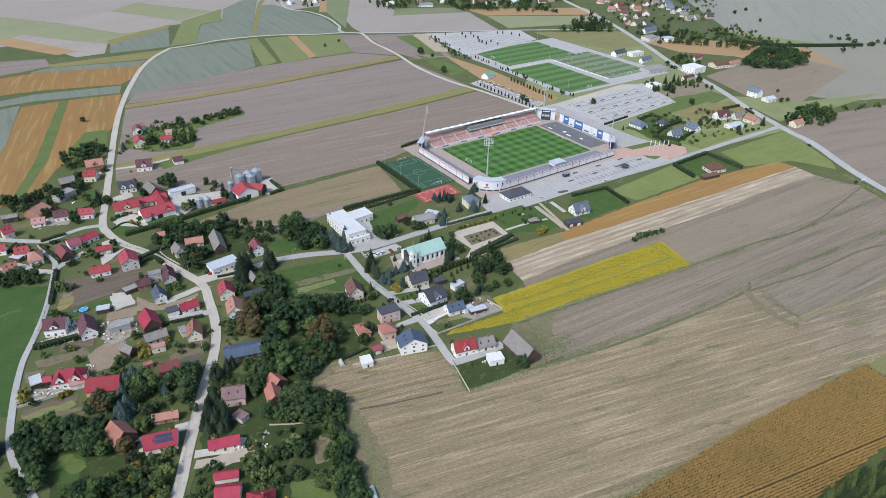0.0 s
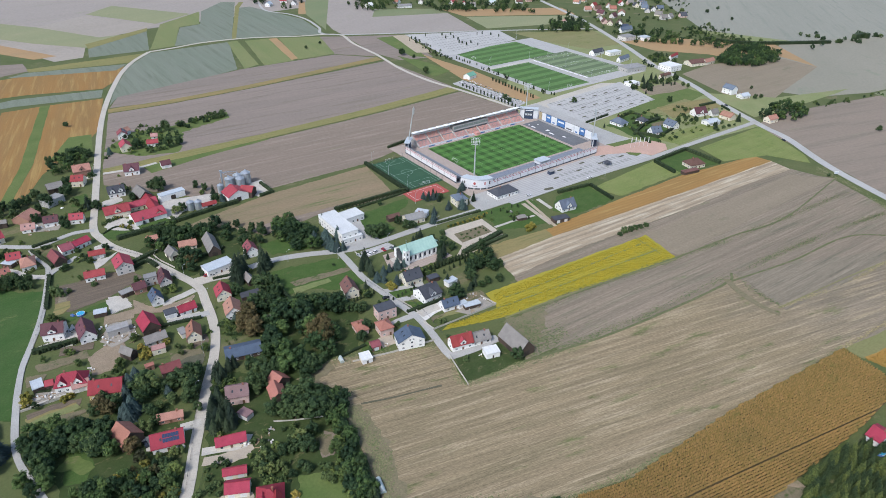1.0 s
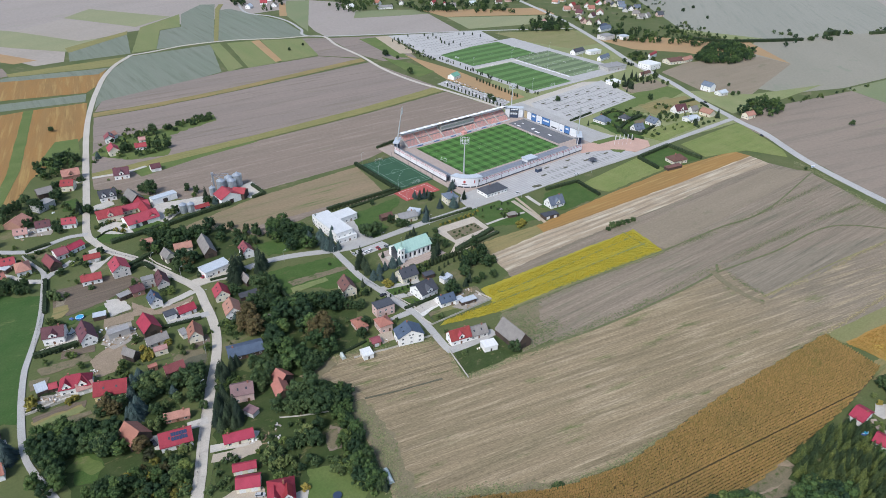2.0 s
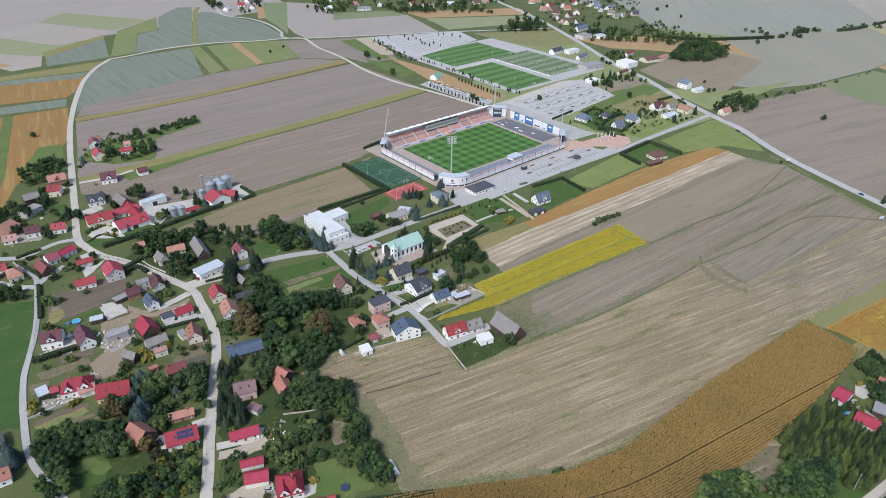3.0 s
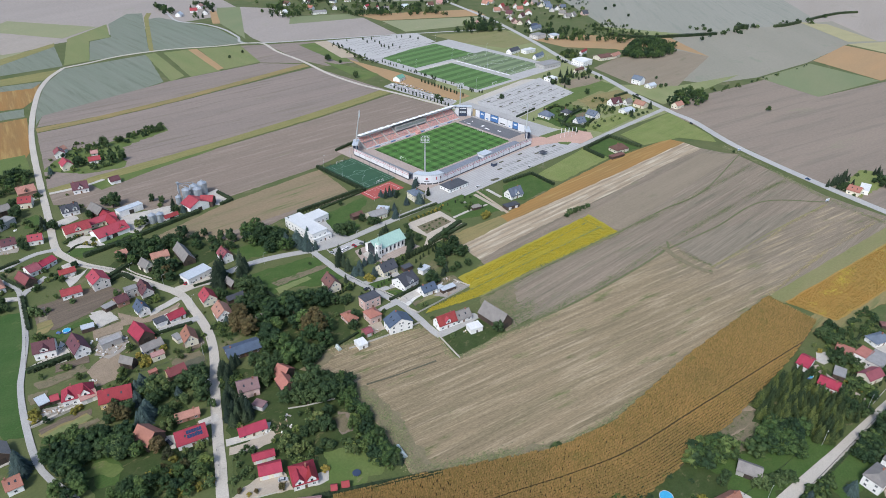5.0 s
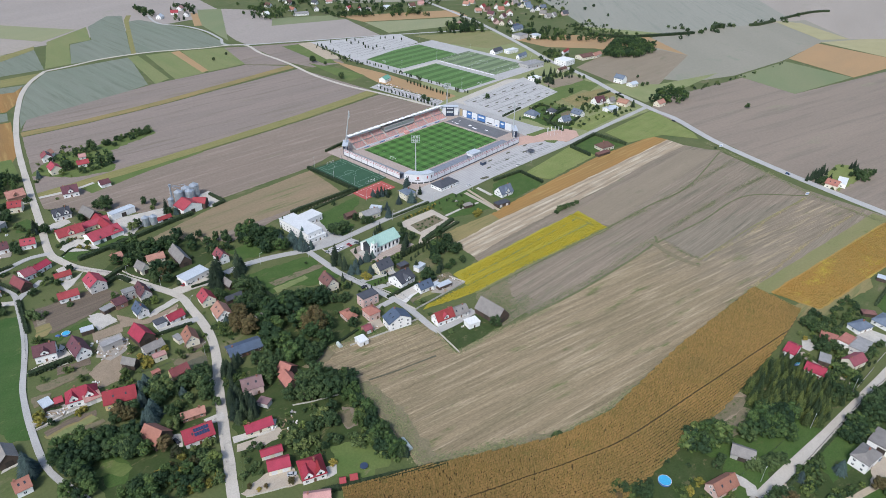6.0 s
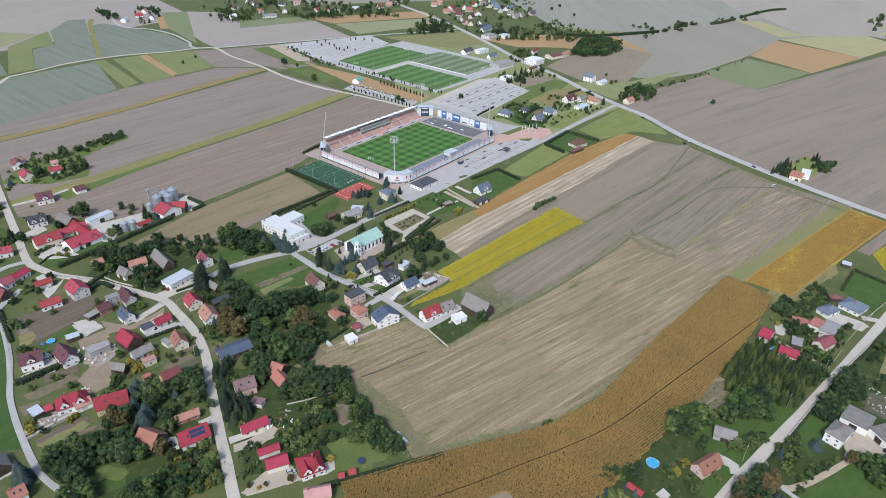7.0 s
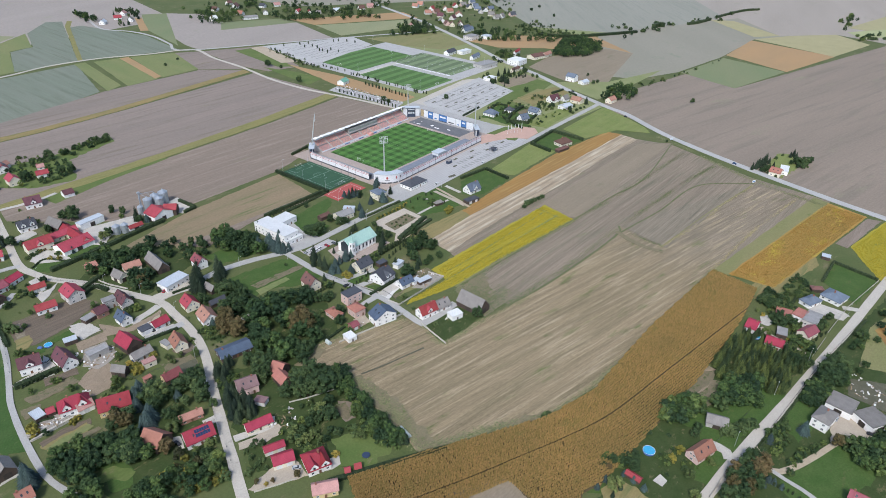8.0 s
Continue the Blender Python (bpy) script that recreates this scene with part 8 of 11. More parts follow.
house(-228.0, -165.2, -8, 7.4, 8.2, 5, 7.5, "terracotta", "rose", "hip")
house(-238.3, -156.4, -7, 6.2, 9.4, 3.2, 5.5, "terracotta", "rose", "hip")
house(-222.4, -181.8, -107, 8.8, 14.3, 5.5, 9.5, "blue", "white")
garage(-239.5, -174.1, -10, 4.8, 5.1, 3, 4.4, "crimson_dull", "brick")
shed(-248.4, -179.6, -11, 5.5, 6.2, 3, 3, "white_metal", "white", "flat")
house(-201.1, -199.1, -13, 11.8, 7.3, 4, 8, "red", "white", dormers=1)
house(-190.3, -201.2, -13, 11.1, 8.0, 3, 6, "slate", "white")
barn(-177.0, -217.0, -93, 18.1, 10.3, 4, 10.0, "slate", "boards")
shed(-192.2, -214.3, -17, 7.7, 6.0, 3.5, 3.5, "white_metal", "white", "flat")
shed(-176.1, -138.9, -7, 6.9, 4.5, 3, 3, "anthracite", "boards", "flat")
garage(-169.9, -148.9, 7, 7.4, 4.5, 3.5, 3.5, "pale_metal", "white", "flat")
shed(-174.1, -175.0, -11, 10.0, 3.9, 2.8, 2.8, "pale_metal", "boards", "flat")
house(-298.1, -137.8, -14, 17.8, 10, 3, 5, "blue", "boards")
house(-312.6, -168.0, -21, 10.0, 8.9, 5, 8, "mauve", "rose")
garage(-314.4, -181.6, -66, 6.0, 4.2, 3, 3, "mauve", "render_pale", "flat")
barn(-293.0, -170.6, -75, 7.2, 8.6, 3.6, 7, "terracotta", "boards")
barn(-297.0, -178.0, -100, 9.6, 7.2, 3.4, 6.6, "terracotta", "boards")
house(-325.7, -193.6, -17, 12.5, 5.5, 3, 5.5, "crimson", "cream")

# houses at the lower end of the road
garage(-330.6, -211.1, -23, 9.5, 4.2, 2.8, 4.4, "crimson", "cream")
garage(-332.7, -219.9, -27, 9.6, 6.7, 3.2, 5.6, "crimson", "cream")
house(-324.0, -232.6, -23, 10.5, 11.2, 3.4, 8.0, "crimson", "white", "hip", dormers=2)
house(-332.0, -247.0, -37, 10.8, 6.3, 3.5, 6, "pink", "mustard")
shed(-318.4, -247.1, -35, 2.3, 3.0, 2, 3.2, "red", "boards")
shed(-313.9, -249.2, -32, 2.9, 3.0, 2, 3.5, "red", "boards")
house(-348.2, -177.6, -16, 13.2, 9.2, 3.5, 7.5, "crimson", "white", solar=True)
house(-343.1, -163.8, -18, 10.6, 3.7, 3, 5, "orange", "brick")
barn(-362.6, -164.9, -72, 10.4, 10.2, 4, 8.5, "terracotta", "boards")
house(-333.4, -132.4, -3, 9.0, 6.3, 5, 7.5, "crimson_dull", "mustard")
house(-362.0, -127.2, -24, 14.5, 10.5, 4, 8, "crimson", "mustard")
house(-375.1, -112.8, -18, 13.9, 8.6, 4, 9, "crimson", "white", "hip", dormers=2)
garage(-372.1, -116.9, -8, 7.3, 5.9, 3, 5, "pink", "white")
shed(-341.3, -122.1, -2, 4.0, 2.5, 3, 3, "terracotta", "brick", "flat")
shed(-389.4, -104.9, 1, 4.8, 7.2, 3, 3, "pale_metal", "boards", "flat")
shed(-384.3, -106.9, -13, 3.4, 4.6, 2.5, 4, "red", "boards")
barn(-414.2, -127.9, -93, 9.5, 8, 3.8, 7.6, "slate", "boards")
house(-414.8, -151.0, -7, 5.8, 5.9, 4, 7.4, "terracotta", "white")

# houses on the far lane
house(-206.5, -370.4, -19, 12.8, 6.9, 3.5, 7.0, "terracotta", "rose")
barn(-181.1, -370.2, -74, 9.9, 7.4, 3, 5.5, "slate", "render_grey")
shed(-239.7, -351.1, -96, 7.2, 3.1, 2.2, 3, "red", "boards")
house(-146.5, -412.6, -12, 12.0, 7.9, 6, 8.2, "slate", "white", "hip")
barn(-128.4, -417.9, -97, 12.4, 12.6, 4.5, 4.5, "slate", "white", "flat")
barn(-130.8, -432.1, -124, 11.7, 13.2, 4.8, 4.8, "slate", "white", "flat")
house(-191.1, -434.9, -91, 8.3, 4.9, 4.5, 7.3, "crimson_dull", "white")
house(-17.9, -395.8, -16, 13.0, 12.4, 3, 6.5, "slate_blue", "white", "hip")
house(-33.6, -384.5, -25, 12.1, 7.5, 3, 5.5, "slate_blue", "white", "hip")
house(-86.0, -362.1, -92, 6.0, 11.1, 3.5, 6, "crimson", "white")
house(-95.5, -377.0, -86, 9.4, 8.2, 3.5, 5.5, "crimson", "white")
house(-55.2, -382.4, -100, 6.2, 10.0, 4, 4, "terracotta", "white", "flat")
house(-55.3, -389.6, -95, 8.2, 13.9, 4, 4, "felt", "render_pale", "flat")
house(-72.9, -390.4, -20, 11.2, 7.1, 4, 6.5, "crimson_dull", "cream")
shed(-81.2, -378.0, -80, 5.6, 8.2, 3, 3, "felt", "boards", "flat")
shed(-58.5, -373.8, -83, 8.8, 7.3, 3, 3, "terracotta", "brick", "flat")
shed(-14.4, -384.8, -61, 7.6, 4.5, 2.5, 4, "brown", "boards", "hip")
shed(36.6, -381.2, -85, 5.5, 5.0, 2.8, 2.8, "pale_metal", "boards", "flat")
house(175.4, -313.3, -93, 9.5, 10.4, 4, 7, "terracotta", "cream")
house(187.3, -318.0, -82, 7.2, 16.4, 4, 4, "white_metal", "white", "flat")

# houses beside the stadium and the church
house(-60.6, -71.9, -2, 20.9, 12.3, 3.5, 7, "anthracite", "white", "hip")
house(-37.6, -117.6, -8, 12.9, 9.0, 3.2, 8.2, "slate_blue", "white", dormers=1)
garage(-54.7, -129.0, -13, 12.4, 5.7, 3, 3, "anthracite", "boards", "flat")
house(-98.7, -65.1, -9, 9.0, 10.5, 5.8, 8.0, "slate_blue", "cream", "hip")
house(-142.7, -68.4, -8, 14.1, 8.7, 4, 6.5, "felt", "cream")
shed(-153.7, -57.9, -4, 9.0, 4.8, 3, 4.5, "brown", "boards")
house(-132.8, -64.7, -56, 8.8, 5.5, 4, 4, "pale_metal", "white", "flat")
house(113.1, -124.3, -15, 15.3, 11.0, 3.3, 7.5, "brown", "cream", "hip")
shed(97.7, -131.7, -11, 16.4, 4.8, 2.8, 4, "brown", "boards", "hip")
gazebo(-76.9, -111.8, -17, 7.1, 3.0, 2.5, 4.5, "slate", "boards", "hip")
house(139.8, -18.4, -88, 14, 11, 3.2, 7.6, "slate_blue", "white", "hip")
house(163.6, -27.9, -85, 9.5, 8, 3, 6.4, "anthracite", "white", "hip")
house(148.5, -55.3, -14, 11, 8.5, 3.3, 7.8, "slate_blue", "white")
house(177.0, -53.3, -95, 12, 9.5, 3.5, 7.6, "slate_blue", "white")
house(232.1, -46.5, -15, 14, 10, 3.5, 8.6, "maroon", "white", dormers=1)
house(218.8, -70.1, -8, 15, 10.5, 3.5, 5.2, "pale_metal", "white")
house(248.5, -70.3, -95, 13, 10, 3.5, 6.8, "orange", "cream")
house(244.5, -55.7, -10, 9, 7, 3.2, 6.8, "slate", "white")
house(327.8, -21.3, -95, 13, 10, 6.2, 10, "slate_blue", "white")
house(325.7, -39.9, -10, 12, 9, 3.5, 5.5, "pale_metal", "white")
house(276.7, -101.1, -8, 12.2, 8.0, 4, 7, "orange", "cream")
house(400.7, 109.8, 12, 21.3, 3.5, 5, 7.0, "red", "white")
house(353.1, 80.0, -2, 20.9, 19.6, 7, 7, "white_metal", "white", "flat")
house(401.4, 75.9, -13, 25.6, 14.8, 4, 7, "brown", "cream")
house(420.3, 69.2, 2, 20.1, 6.7, 4, 7, "orange", "cream")
house(311.0, 106.1, -8, 31.8, 17.7, 5, 5, "felt", "render_grey", "flat")
house(315.8, 59.6, -1, 18.7, 3.6, 4, 6.1, "brown", "cream")
house(257.7, 62.0, -6, 14.9, 10.6, 4, 4, "white_metal", "white", "flat")
house(331.6, 184.0, 4, 21.2, 8.8, 4, 7.5, "anthracite", "white")
house(349.9, 170.9, -5, 20.3, 10.2, 5, 5, "light", "white", "flat")
house(335.6, 141.4, 8, 22.4, 5.5, 4, 7, "slate_blue", "white")

# hamlets in the distance
house(435.6, 218.8, -1, 21.5, 16.3, 6, 6, "felt", "render_pale", "flat")
house(457.3, 203.5, -3, 15.2, 13.1, 5, 5, "pale_metal", "white", "flat")
house(476.4, 255.3, 4, 27.9, 6.8, 4, 7.9, "slate_blue", "white")
house(-194.3, -50.3, -0, 12.7, 34.4, 7.5, 7.5, "light", "white", "flat")
house(-178.4, -40.1, 3, 15.0, 11.6, 5, 5, "light", "white", "flat")
house(-193.6, -67.3, -2, 14.7, 5.1, 4, 4, "light", "white", "flat")
chapel(115.4, 191.3, 15, 13.2, 9.5, 4, 7, "copper_green", "white")
house(586, 462, -75, 12, 9, 3.2, 8.0, "orange", "white")
house(608, 467, -75, 12, 9, 3.2, 8.0, "orange", "cream")
house(549, 401, -30, 12, 9, 3.2, 8.0, "orange", "render_pale")
house(586, 420, 12, 12, 9, 3.2, 8.0, "red", "white")
house(569, 396, -20, 12, 9, 3.2, 8.0, "brown", "rose")
house(544, 366, -75, 12, 9, 3.2, 8.0, "maroon", "cream")
house(605, 402, 40, 12, 9, 3.2, 8.0, "orange", "white")
house(592, 381, -30, 12, 9, 3.2, 8.0, "terracotta", "cream")
house(543, 337, 12, 12, 9, 3.2, 8.0, "maroon", "render_pale")
house(644, 406, 55, 12, 9, 3.2, 8.0, "red", "white")
house(665, 402, -20, 12, 9, 3.2, 8.0, "slate", "rose")
house(653, 379, 55, 12, 9, 3.2, 8.0, "anthracite", "cream")
house(672, 377, -30, 12, 9, 3.2, 8.0, "slate_blue", "white")
house(651, 356, -75, 12, 9, 3.2, 8.0, "slate_blue", "cream")
house(631, 335, 40, 12, 9, 3.2, 8.0, "slate_blue", "render_pale")
house(508, 336, 55, 12, 9, 3.2, 8.0, "slate", "white")
house(495, 314, 55, 12, 9, 3.2, 8.0, "brown", "rose")
house(494, 302, 40, 12, 9, 3.2, 8.0, "brown", "cream")
house(508, 294, 40, 12, 9, 3.2, 8.0, "brown", "white")
house(622, 304, -75, 12, 9, 3.2, 8.0, "slate", "cream")
house(606, 281, -20, 12, 9, 3.2, 8.0, "slate", "render_pale")
house(622, 281, 12, 12, 9, 3.2, 8.0, "slate", "white")
house(650, 275, -20, 12, 9, 3.2, 8.0, "anthracite", "rose")
house(669, 338, -30, 12, 9, 3.2, 8.0, "slate_blue", "cream")
house(652, 338, 40, 12, 9, 3.2, 8.0, "anthracite", "white")
house(693, 429, 40, 12, 9, 3.2, 8.0, "anthracite", "cream")
house(704, 408, -20, 12, 9, 3.2, 8.0, "slate_blue", "render_pale")
house(433, 344, 55, 12, 9, 3.6, 7.5, "pink", "white")
house(577, 348, 40, 20, 12, 3.6, 8, "terracotta", "white")
house(493, 269, -20, 16, 11, 3.6, 7.5, "blue", "white", "hip")
house(240, 636, 12, 12, 9, 3.6, 7.5, "white_metal", "white")
house(292, 704, -75, 12, 9, 3.6, 7.5, "brown", "white")
house(301, 641, -75, 12, 9, 3.6, 7.5, "terracotta", "white")
house(375, 670, -75, 12, 9, 3.6, 7.5, "anthracite", "white")
house(336, 614, 55, 12, 9, 3.6, 7.5, "slate", "white")
house(385, 580, 12, 12, 9, 3.6, 7.5, "red", "white")
house(392, 557, 55, 12, 9, 3.6, 7.5, "crimson", "white")
house(399, 543, -30, 12, 9, 3.6, 7.5, "slate", "white")
house(443, 538, -30, 12, 9, 3.6, 7.5, "pale_metal", "white")
house(493, 521, -20, 12, 9, 3.2, 8.0, "brown", "white")
house(522, 525, -30, 12, 9, 3.2, 8.0, "pink", "rose")
house(94, 737, 40, 12, 9, 3.6, 7.5, "pale_metal", "white")
house(130, 755, -30, 12, 9, 3.6, 7.5, "red", "white")
house(157, 785, 40, 12, 9, 3.6, 7.5, "pink", "white")
house(137, 727, 55, 12, 9, 3.6, 7.5, "slate", "white")
house(348, 739, 12, 12, 9, 3.6, 7.5, "brown", "white")
house(402, 661, -20, 12, 9, 3.6, 7.5, "pink", "white")
house(335, 702, 40, 22, 13, 3.6, 9, "brown", "white")
house(290, 600, -20, 26, 12, 3.6, 6, "felt", "white")

# the farm's linking wing
barn(-290.3, 56.9, -90, 34.6, 7.5, 3.6, 6.2, "crimson", "cream")

# trees: the far side of the village
trees("oak", [(-339, 187, 9), (-331, 189, 9), (-321, 192, 10), (-313, 192, 8), (-308, 188, 8), (-339, 116, 9), (-357, 123, 8), (-364, 116, 8), (-368, 117, 7), (-373, 109, 9), (-380, 115, 8), (-386, 119, 8), (-375, 96, 8), (-279, 86, 12), (-282, 93, 8), (-235, 216, 11), (-245, 172, 10), (-236, 173, 8), (-269, 184, 9), (-250, 216, 6)])
trees("oak", [(-253, 75, 7), (-249, 67, 7), (-273, 42, 7), (-218, 219, 6), (-209, 223, 6), (-222, 218, 5), (-177, 224, 8), (-184, 221, 6), (-298, 83, 5), (-248, 44, 6), (-311, 280, 4), (-383, 107, 7), (-350, 109, 6)])
trees("blue", [(-292, 185, 8), (-302, 38, 6), (-329, 83, 5), (-244, 41, 8)])
trees("bush", [(-253, 170, 4), (-317, 56, 3), (-313, 57, 3), (-315, 144, 4), (-309, 43, 3), (-284, 33, 3), (-344, 102, 4), (-336, 102, 4), (-328, 87, 6)])
grove("oak ash", 26, 5, 9, 2, [(-309.0, 18.9), (-293.7, 23.4), (-276.1, 17.1), (-259.5, 6.5), (-251.9, -17.8), (-261.5, -34.1), (-280.3, -34.8), (-293.9, -38.3), (-301.6, -41.1), (-303.6, -15.6), (-307.9, -4.3)])
grove("autumn oak", 8, 5, 8, 3, [(-297.5, -19.5), (-287.3, -21.8), (-291.4, -47.7), (-301.9, -48.6)])
grove("oak ash oak", 25, 9, 13, 4, [(-282.5, -127.7), (-268.1, -117.6), (-252.1, -116.3), (-235.7, -130.3), (-235.0, -146.7), (-243.0, -159.3), (-258.6, -166.8), (-274.2, -166.0), (-287.3, -164.9), (-290.4, -150.2)])
grove("autumn", 5, 9, 13, 5, [(-290.0, -110.8), (-279.8, -104.9), (-286.2, -131.1), (-292.9, -132.4)])
grove("autumn", 4, 12, 14, 55, [(-261.4, -144.4), (-252.7, -147.2), (-257.7, -160.9), (-266.0, -158.2)])
grove("oak ash oak", 15, 8, 12, 6, [(-294.4, -182.4), (-292.4, -177.4), (-279.5, -187.6), (-277.8, -199.4), (-280.9, -207.6), (-300.3, -196.9), (-306.5, -188.7)])
grove("oak ash fruit", 20, 5, 8, 7, [(-285.1, -208.9), (-280.0, -208.2), (-287.1, -227.0), (-285.9, -245.3), (-289.2, -256.1), (-296.6, -251.2), (-293.0, -233.8), (-291.8, -220.1)])
grove("bush fruit", 16, 2, 4, 8, [(-315.7, -188.8), (-288.3, -206.8), (-295.0, -232.5), (-307.3, -226.1), (-325.2, -222.6), (-325.2, -209.0)])
grove("oak fruit", 5, 6, 8, 88, [(-301.4, -206.1), (-292.5, -210.0), (-298.1, -219.7), (-304.5, -213.6)])
grove("spruce", 22, 8, 13, 9, [(-325.1, -156.8), (-316.2, -167.1), (-316.6, -184.1), (-324.1, -187.2), (-333.6, -181.7), (-330.5, -166.5)])
trees("spruce", [(-314, -147, 11), (-317, -149, 10), (-309, -146, 9), (-306, -145, 8), (-274, -68, 18), (-269, -61, 15), (-257, -67, 20), (-253, -65, 12), (-260, -70, 10), (-275, -74, 9), (-261, -48, 9)])
grove("oak ash", 14, 6, 10, 10, [(-299.1, -149.7), (-287.3, -157.4), (-288.1, -166.9), (-297.1, -175.1), (-307.4, -172.9)])
grove("oak ash oak ash", 44, 6, 10, 11, [(-401.6, -142.4), (-395.2, -140.0), (-388.6, -138.7), (-376.0, -146.7), (-367.2, -156.5), (-367.1, -167.1), (-370.7, -170.6), (-378.2, -161.2), (-385.8, -155.4), (-391.9, -162.0), (-398.5, -179.5), (-403.7, -173.0), (-403.9, -161.3)])
grove("autumn ash oak fruit", 16, 3.5, 7, 111, [(-364.0, -176.1), (-344.7, -187.0), (-350.8, -212.1), (-374.3, -202.7), (-369.9, -189.7)])
grove("oak ash", 16, 5, 9, 112, [(-386.9, -178.4), (-370.4, -192.7), (-374.8, -205.4), (-393.1, -196.3)])
grove("bush fruit gold autumn", 70, 1.5, 3.4, 12, [(-377.9, -174.1), (-347.1, -187.3), (-352.1, -211.3), (-379.3, -196.3)])
trees("blue", [(-353, -130, 10), (-349, -127, 9), (-356, -137, 9), (-343, -134, 9), (-342, -136, 8), (-359, -152, 11), (-356, -149, 11), (-361, -151, 9), (-339, -146, 6)])
trees("oak", [(-348, -139, 11), (-347, -143, 10), (-340, -142, 7), (-329, -142, 10), (-329, -151, 10), (-323, -139, 8), (-333, -143, 9), (-351, -144, 8), (-350, -155, 7), (-362, -141, 8), (-370, -140, 7), (-366, -134, 7), (-380, -159, 9), (-376, -165, 10), (-373, -166, 11)])
trees("autumn", [(-368, -140, 9), (-365, -144, 8), (-363, -173, 8), (-361, -172, 7)])
trees("ash", [(-332, -157, 8), (-331, -165, 6), (-339, -153, 6), (-345, -154, 6), (-349, -163, 5), (-351, -162, 5)])
trees("fruit", [(-344, -183, 4), (-348, -185, 4), (-354, -184, 4), (-346, -186, 4), (-351, -188, 4)])

# trees round the church and the school
trees("blue", [(-209, -60, 13), (-200, -60, 12), (-216, -57, 12), (-198, -116, 8), (-193, -115, 7), (-205, -120, 7), (-187, -115, 8), (-182, -115, 6), (-202, -123, 6), (-197, -130, 7), (-274, -107, 6), (-270, -104, 6), (-291, -108, 6), (-190, -136, 4), (-111, -68, 8), (-102, -73, 10), (-125, -69, 7), (-133, -79, 9)])
trees("spruce", [(-199, -35, 10), (-201, -98, 12), (-204, -107, 11), (-205, -113, 11), (-207, -104, 10), (-154, -120, 12), (-160, -124, 11), (-154, -114, 10), (-93, -59, 9), (-87, -68, 9), (-152, -90, 7), (-155, -90, 6), (-160, -93, 6), (-186, -102, 6), (-176, -95, 5), (-231, -36, 8), (-215, -123, 7)])
grove("oak ash", 26, 6, 10, 14, [(-227.9, -18.8), (-212.9, -23.4), (-206.5, -42.2), (-218.0, -66.5), (-228.8, -63.8), (-235.0, -55.5), (-233.9, -38.6)])
grove("oak ash", 14, 5, 8, 15, [(-259.5, 6.5), (-238.4, -14.0), (-231.0, -26.5), (-247.8, -38.6), (-258.4, -36.1), (-259.6, -17.4)])
trees("oak", [(-180, -71, 10), (-177, -74, 10), (-172, -73, 9), (-155, -66, 7), (-153, -74, 7), (-149, -77, 6), (-106, -51, 5)])
trees("spruce", [(-112, -44, 7), (-108, -44, 8), (-107, -47, 7), (-116, -48, 6), (-109, -53, 6)])
trees("thuja", [(-166, -137, 3.5), (-161, -136, 3.5), (-157, -135, 3.5), (-152, -135, 3.5), (-147, -134, 3.5), (-143, -133, 3.5), (-138, -132, 3.5), (-133, -131, 3.5), (-128, -130, 3.5)])
trees("thuja", [(-214, -144, 2.6), (-211, -143, 2.6), (-208, -143, 2.6), (-204, -142, 2.6), (-201, -142, 2.6), (-198, -141, 2.6), (-194, -141, 2.6), (-191, -140, 2.6)])
trees("thuja", [(-181, -23, 2.8), (-179, -24, 2.8), (-176, -24, 2.8), (-173, -24, 2.8), (-170, -24, 2.8), (-168, -24, 2.8), (-165, -24, 2.8), (-162, -24, 2.8), (-159, -25, 2.8), (-156, -25, 2.8), (-154, -25, 2.8), (-151, -25, 2.8), (-148, -25, 2.8), (-145, -25, 2.8), (-142, -25, 2.8), (-139, -26, 2.8), (-136, -26, 2.8), (-133, -26, 2.8), (-130, -26, 2.8), (-128, -26, 2.8), (-125, -26, 2.8)])
grove("ash fruit ash oak", 17, 3, 6.5, 17, [(-143.8, -131.2), (-125.1, -130.7), (-130.5, -151.9), (-144.0, -165.7), (-156.3, -164.9), (-163.0, -157.0)])
trees("spruce", [(-175, -159, 9), (-172, -160, 10), (-172, -163, 8), (-171, -147, 7), (-164, -161, 7), (-159, -159, 7)])
trees("oak", [(-153, -113, 8), (-146, -109, 8), (-149, -100, 6), (-144, -116, 6), (-183, -225, 7), (-178, -224, 5), (-138, -97, 5)])
grove("oak", 12, 6, 9, 18, [(-256.7, -85.3), (-266.9, -93.1), (-274.5, -95.0), (-282.0, -106.6), (-272.8, -112.6), (-263.0, -109.2)])
grove("oak ash", 9, 6, 9, 19, [(-242.8, -119.0), (-234.5, -127.8), (-239.5, -134.3), (-247.5, -129.1)])
trees("oak", [(-227, -141, 6), (-231, -142, 6), (-234, -137, 6), (-235, -158, 7), (-242, -165, 7), (-219, -132, 5), (-219, -89, 2), (-150, -33, 4)])
trees("gold", [(-202, -130, 4), (-202, -133, 4), (-312, 36, 3), (-316, 41, 3), (-378, -121, 3), (-381, -122, 3)])

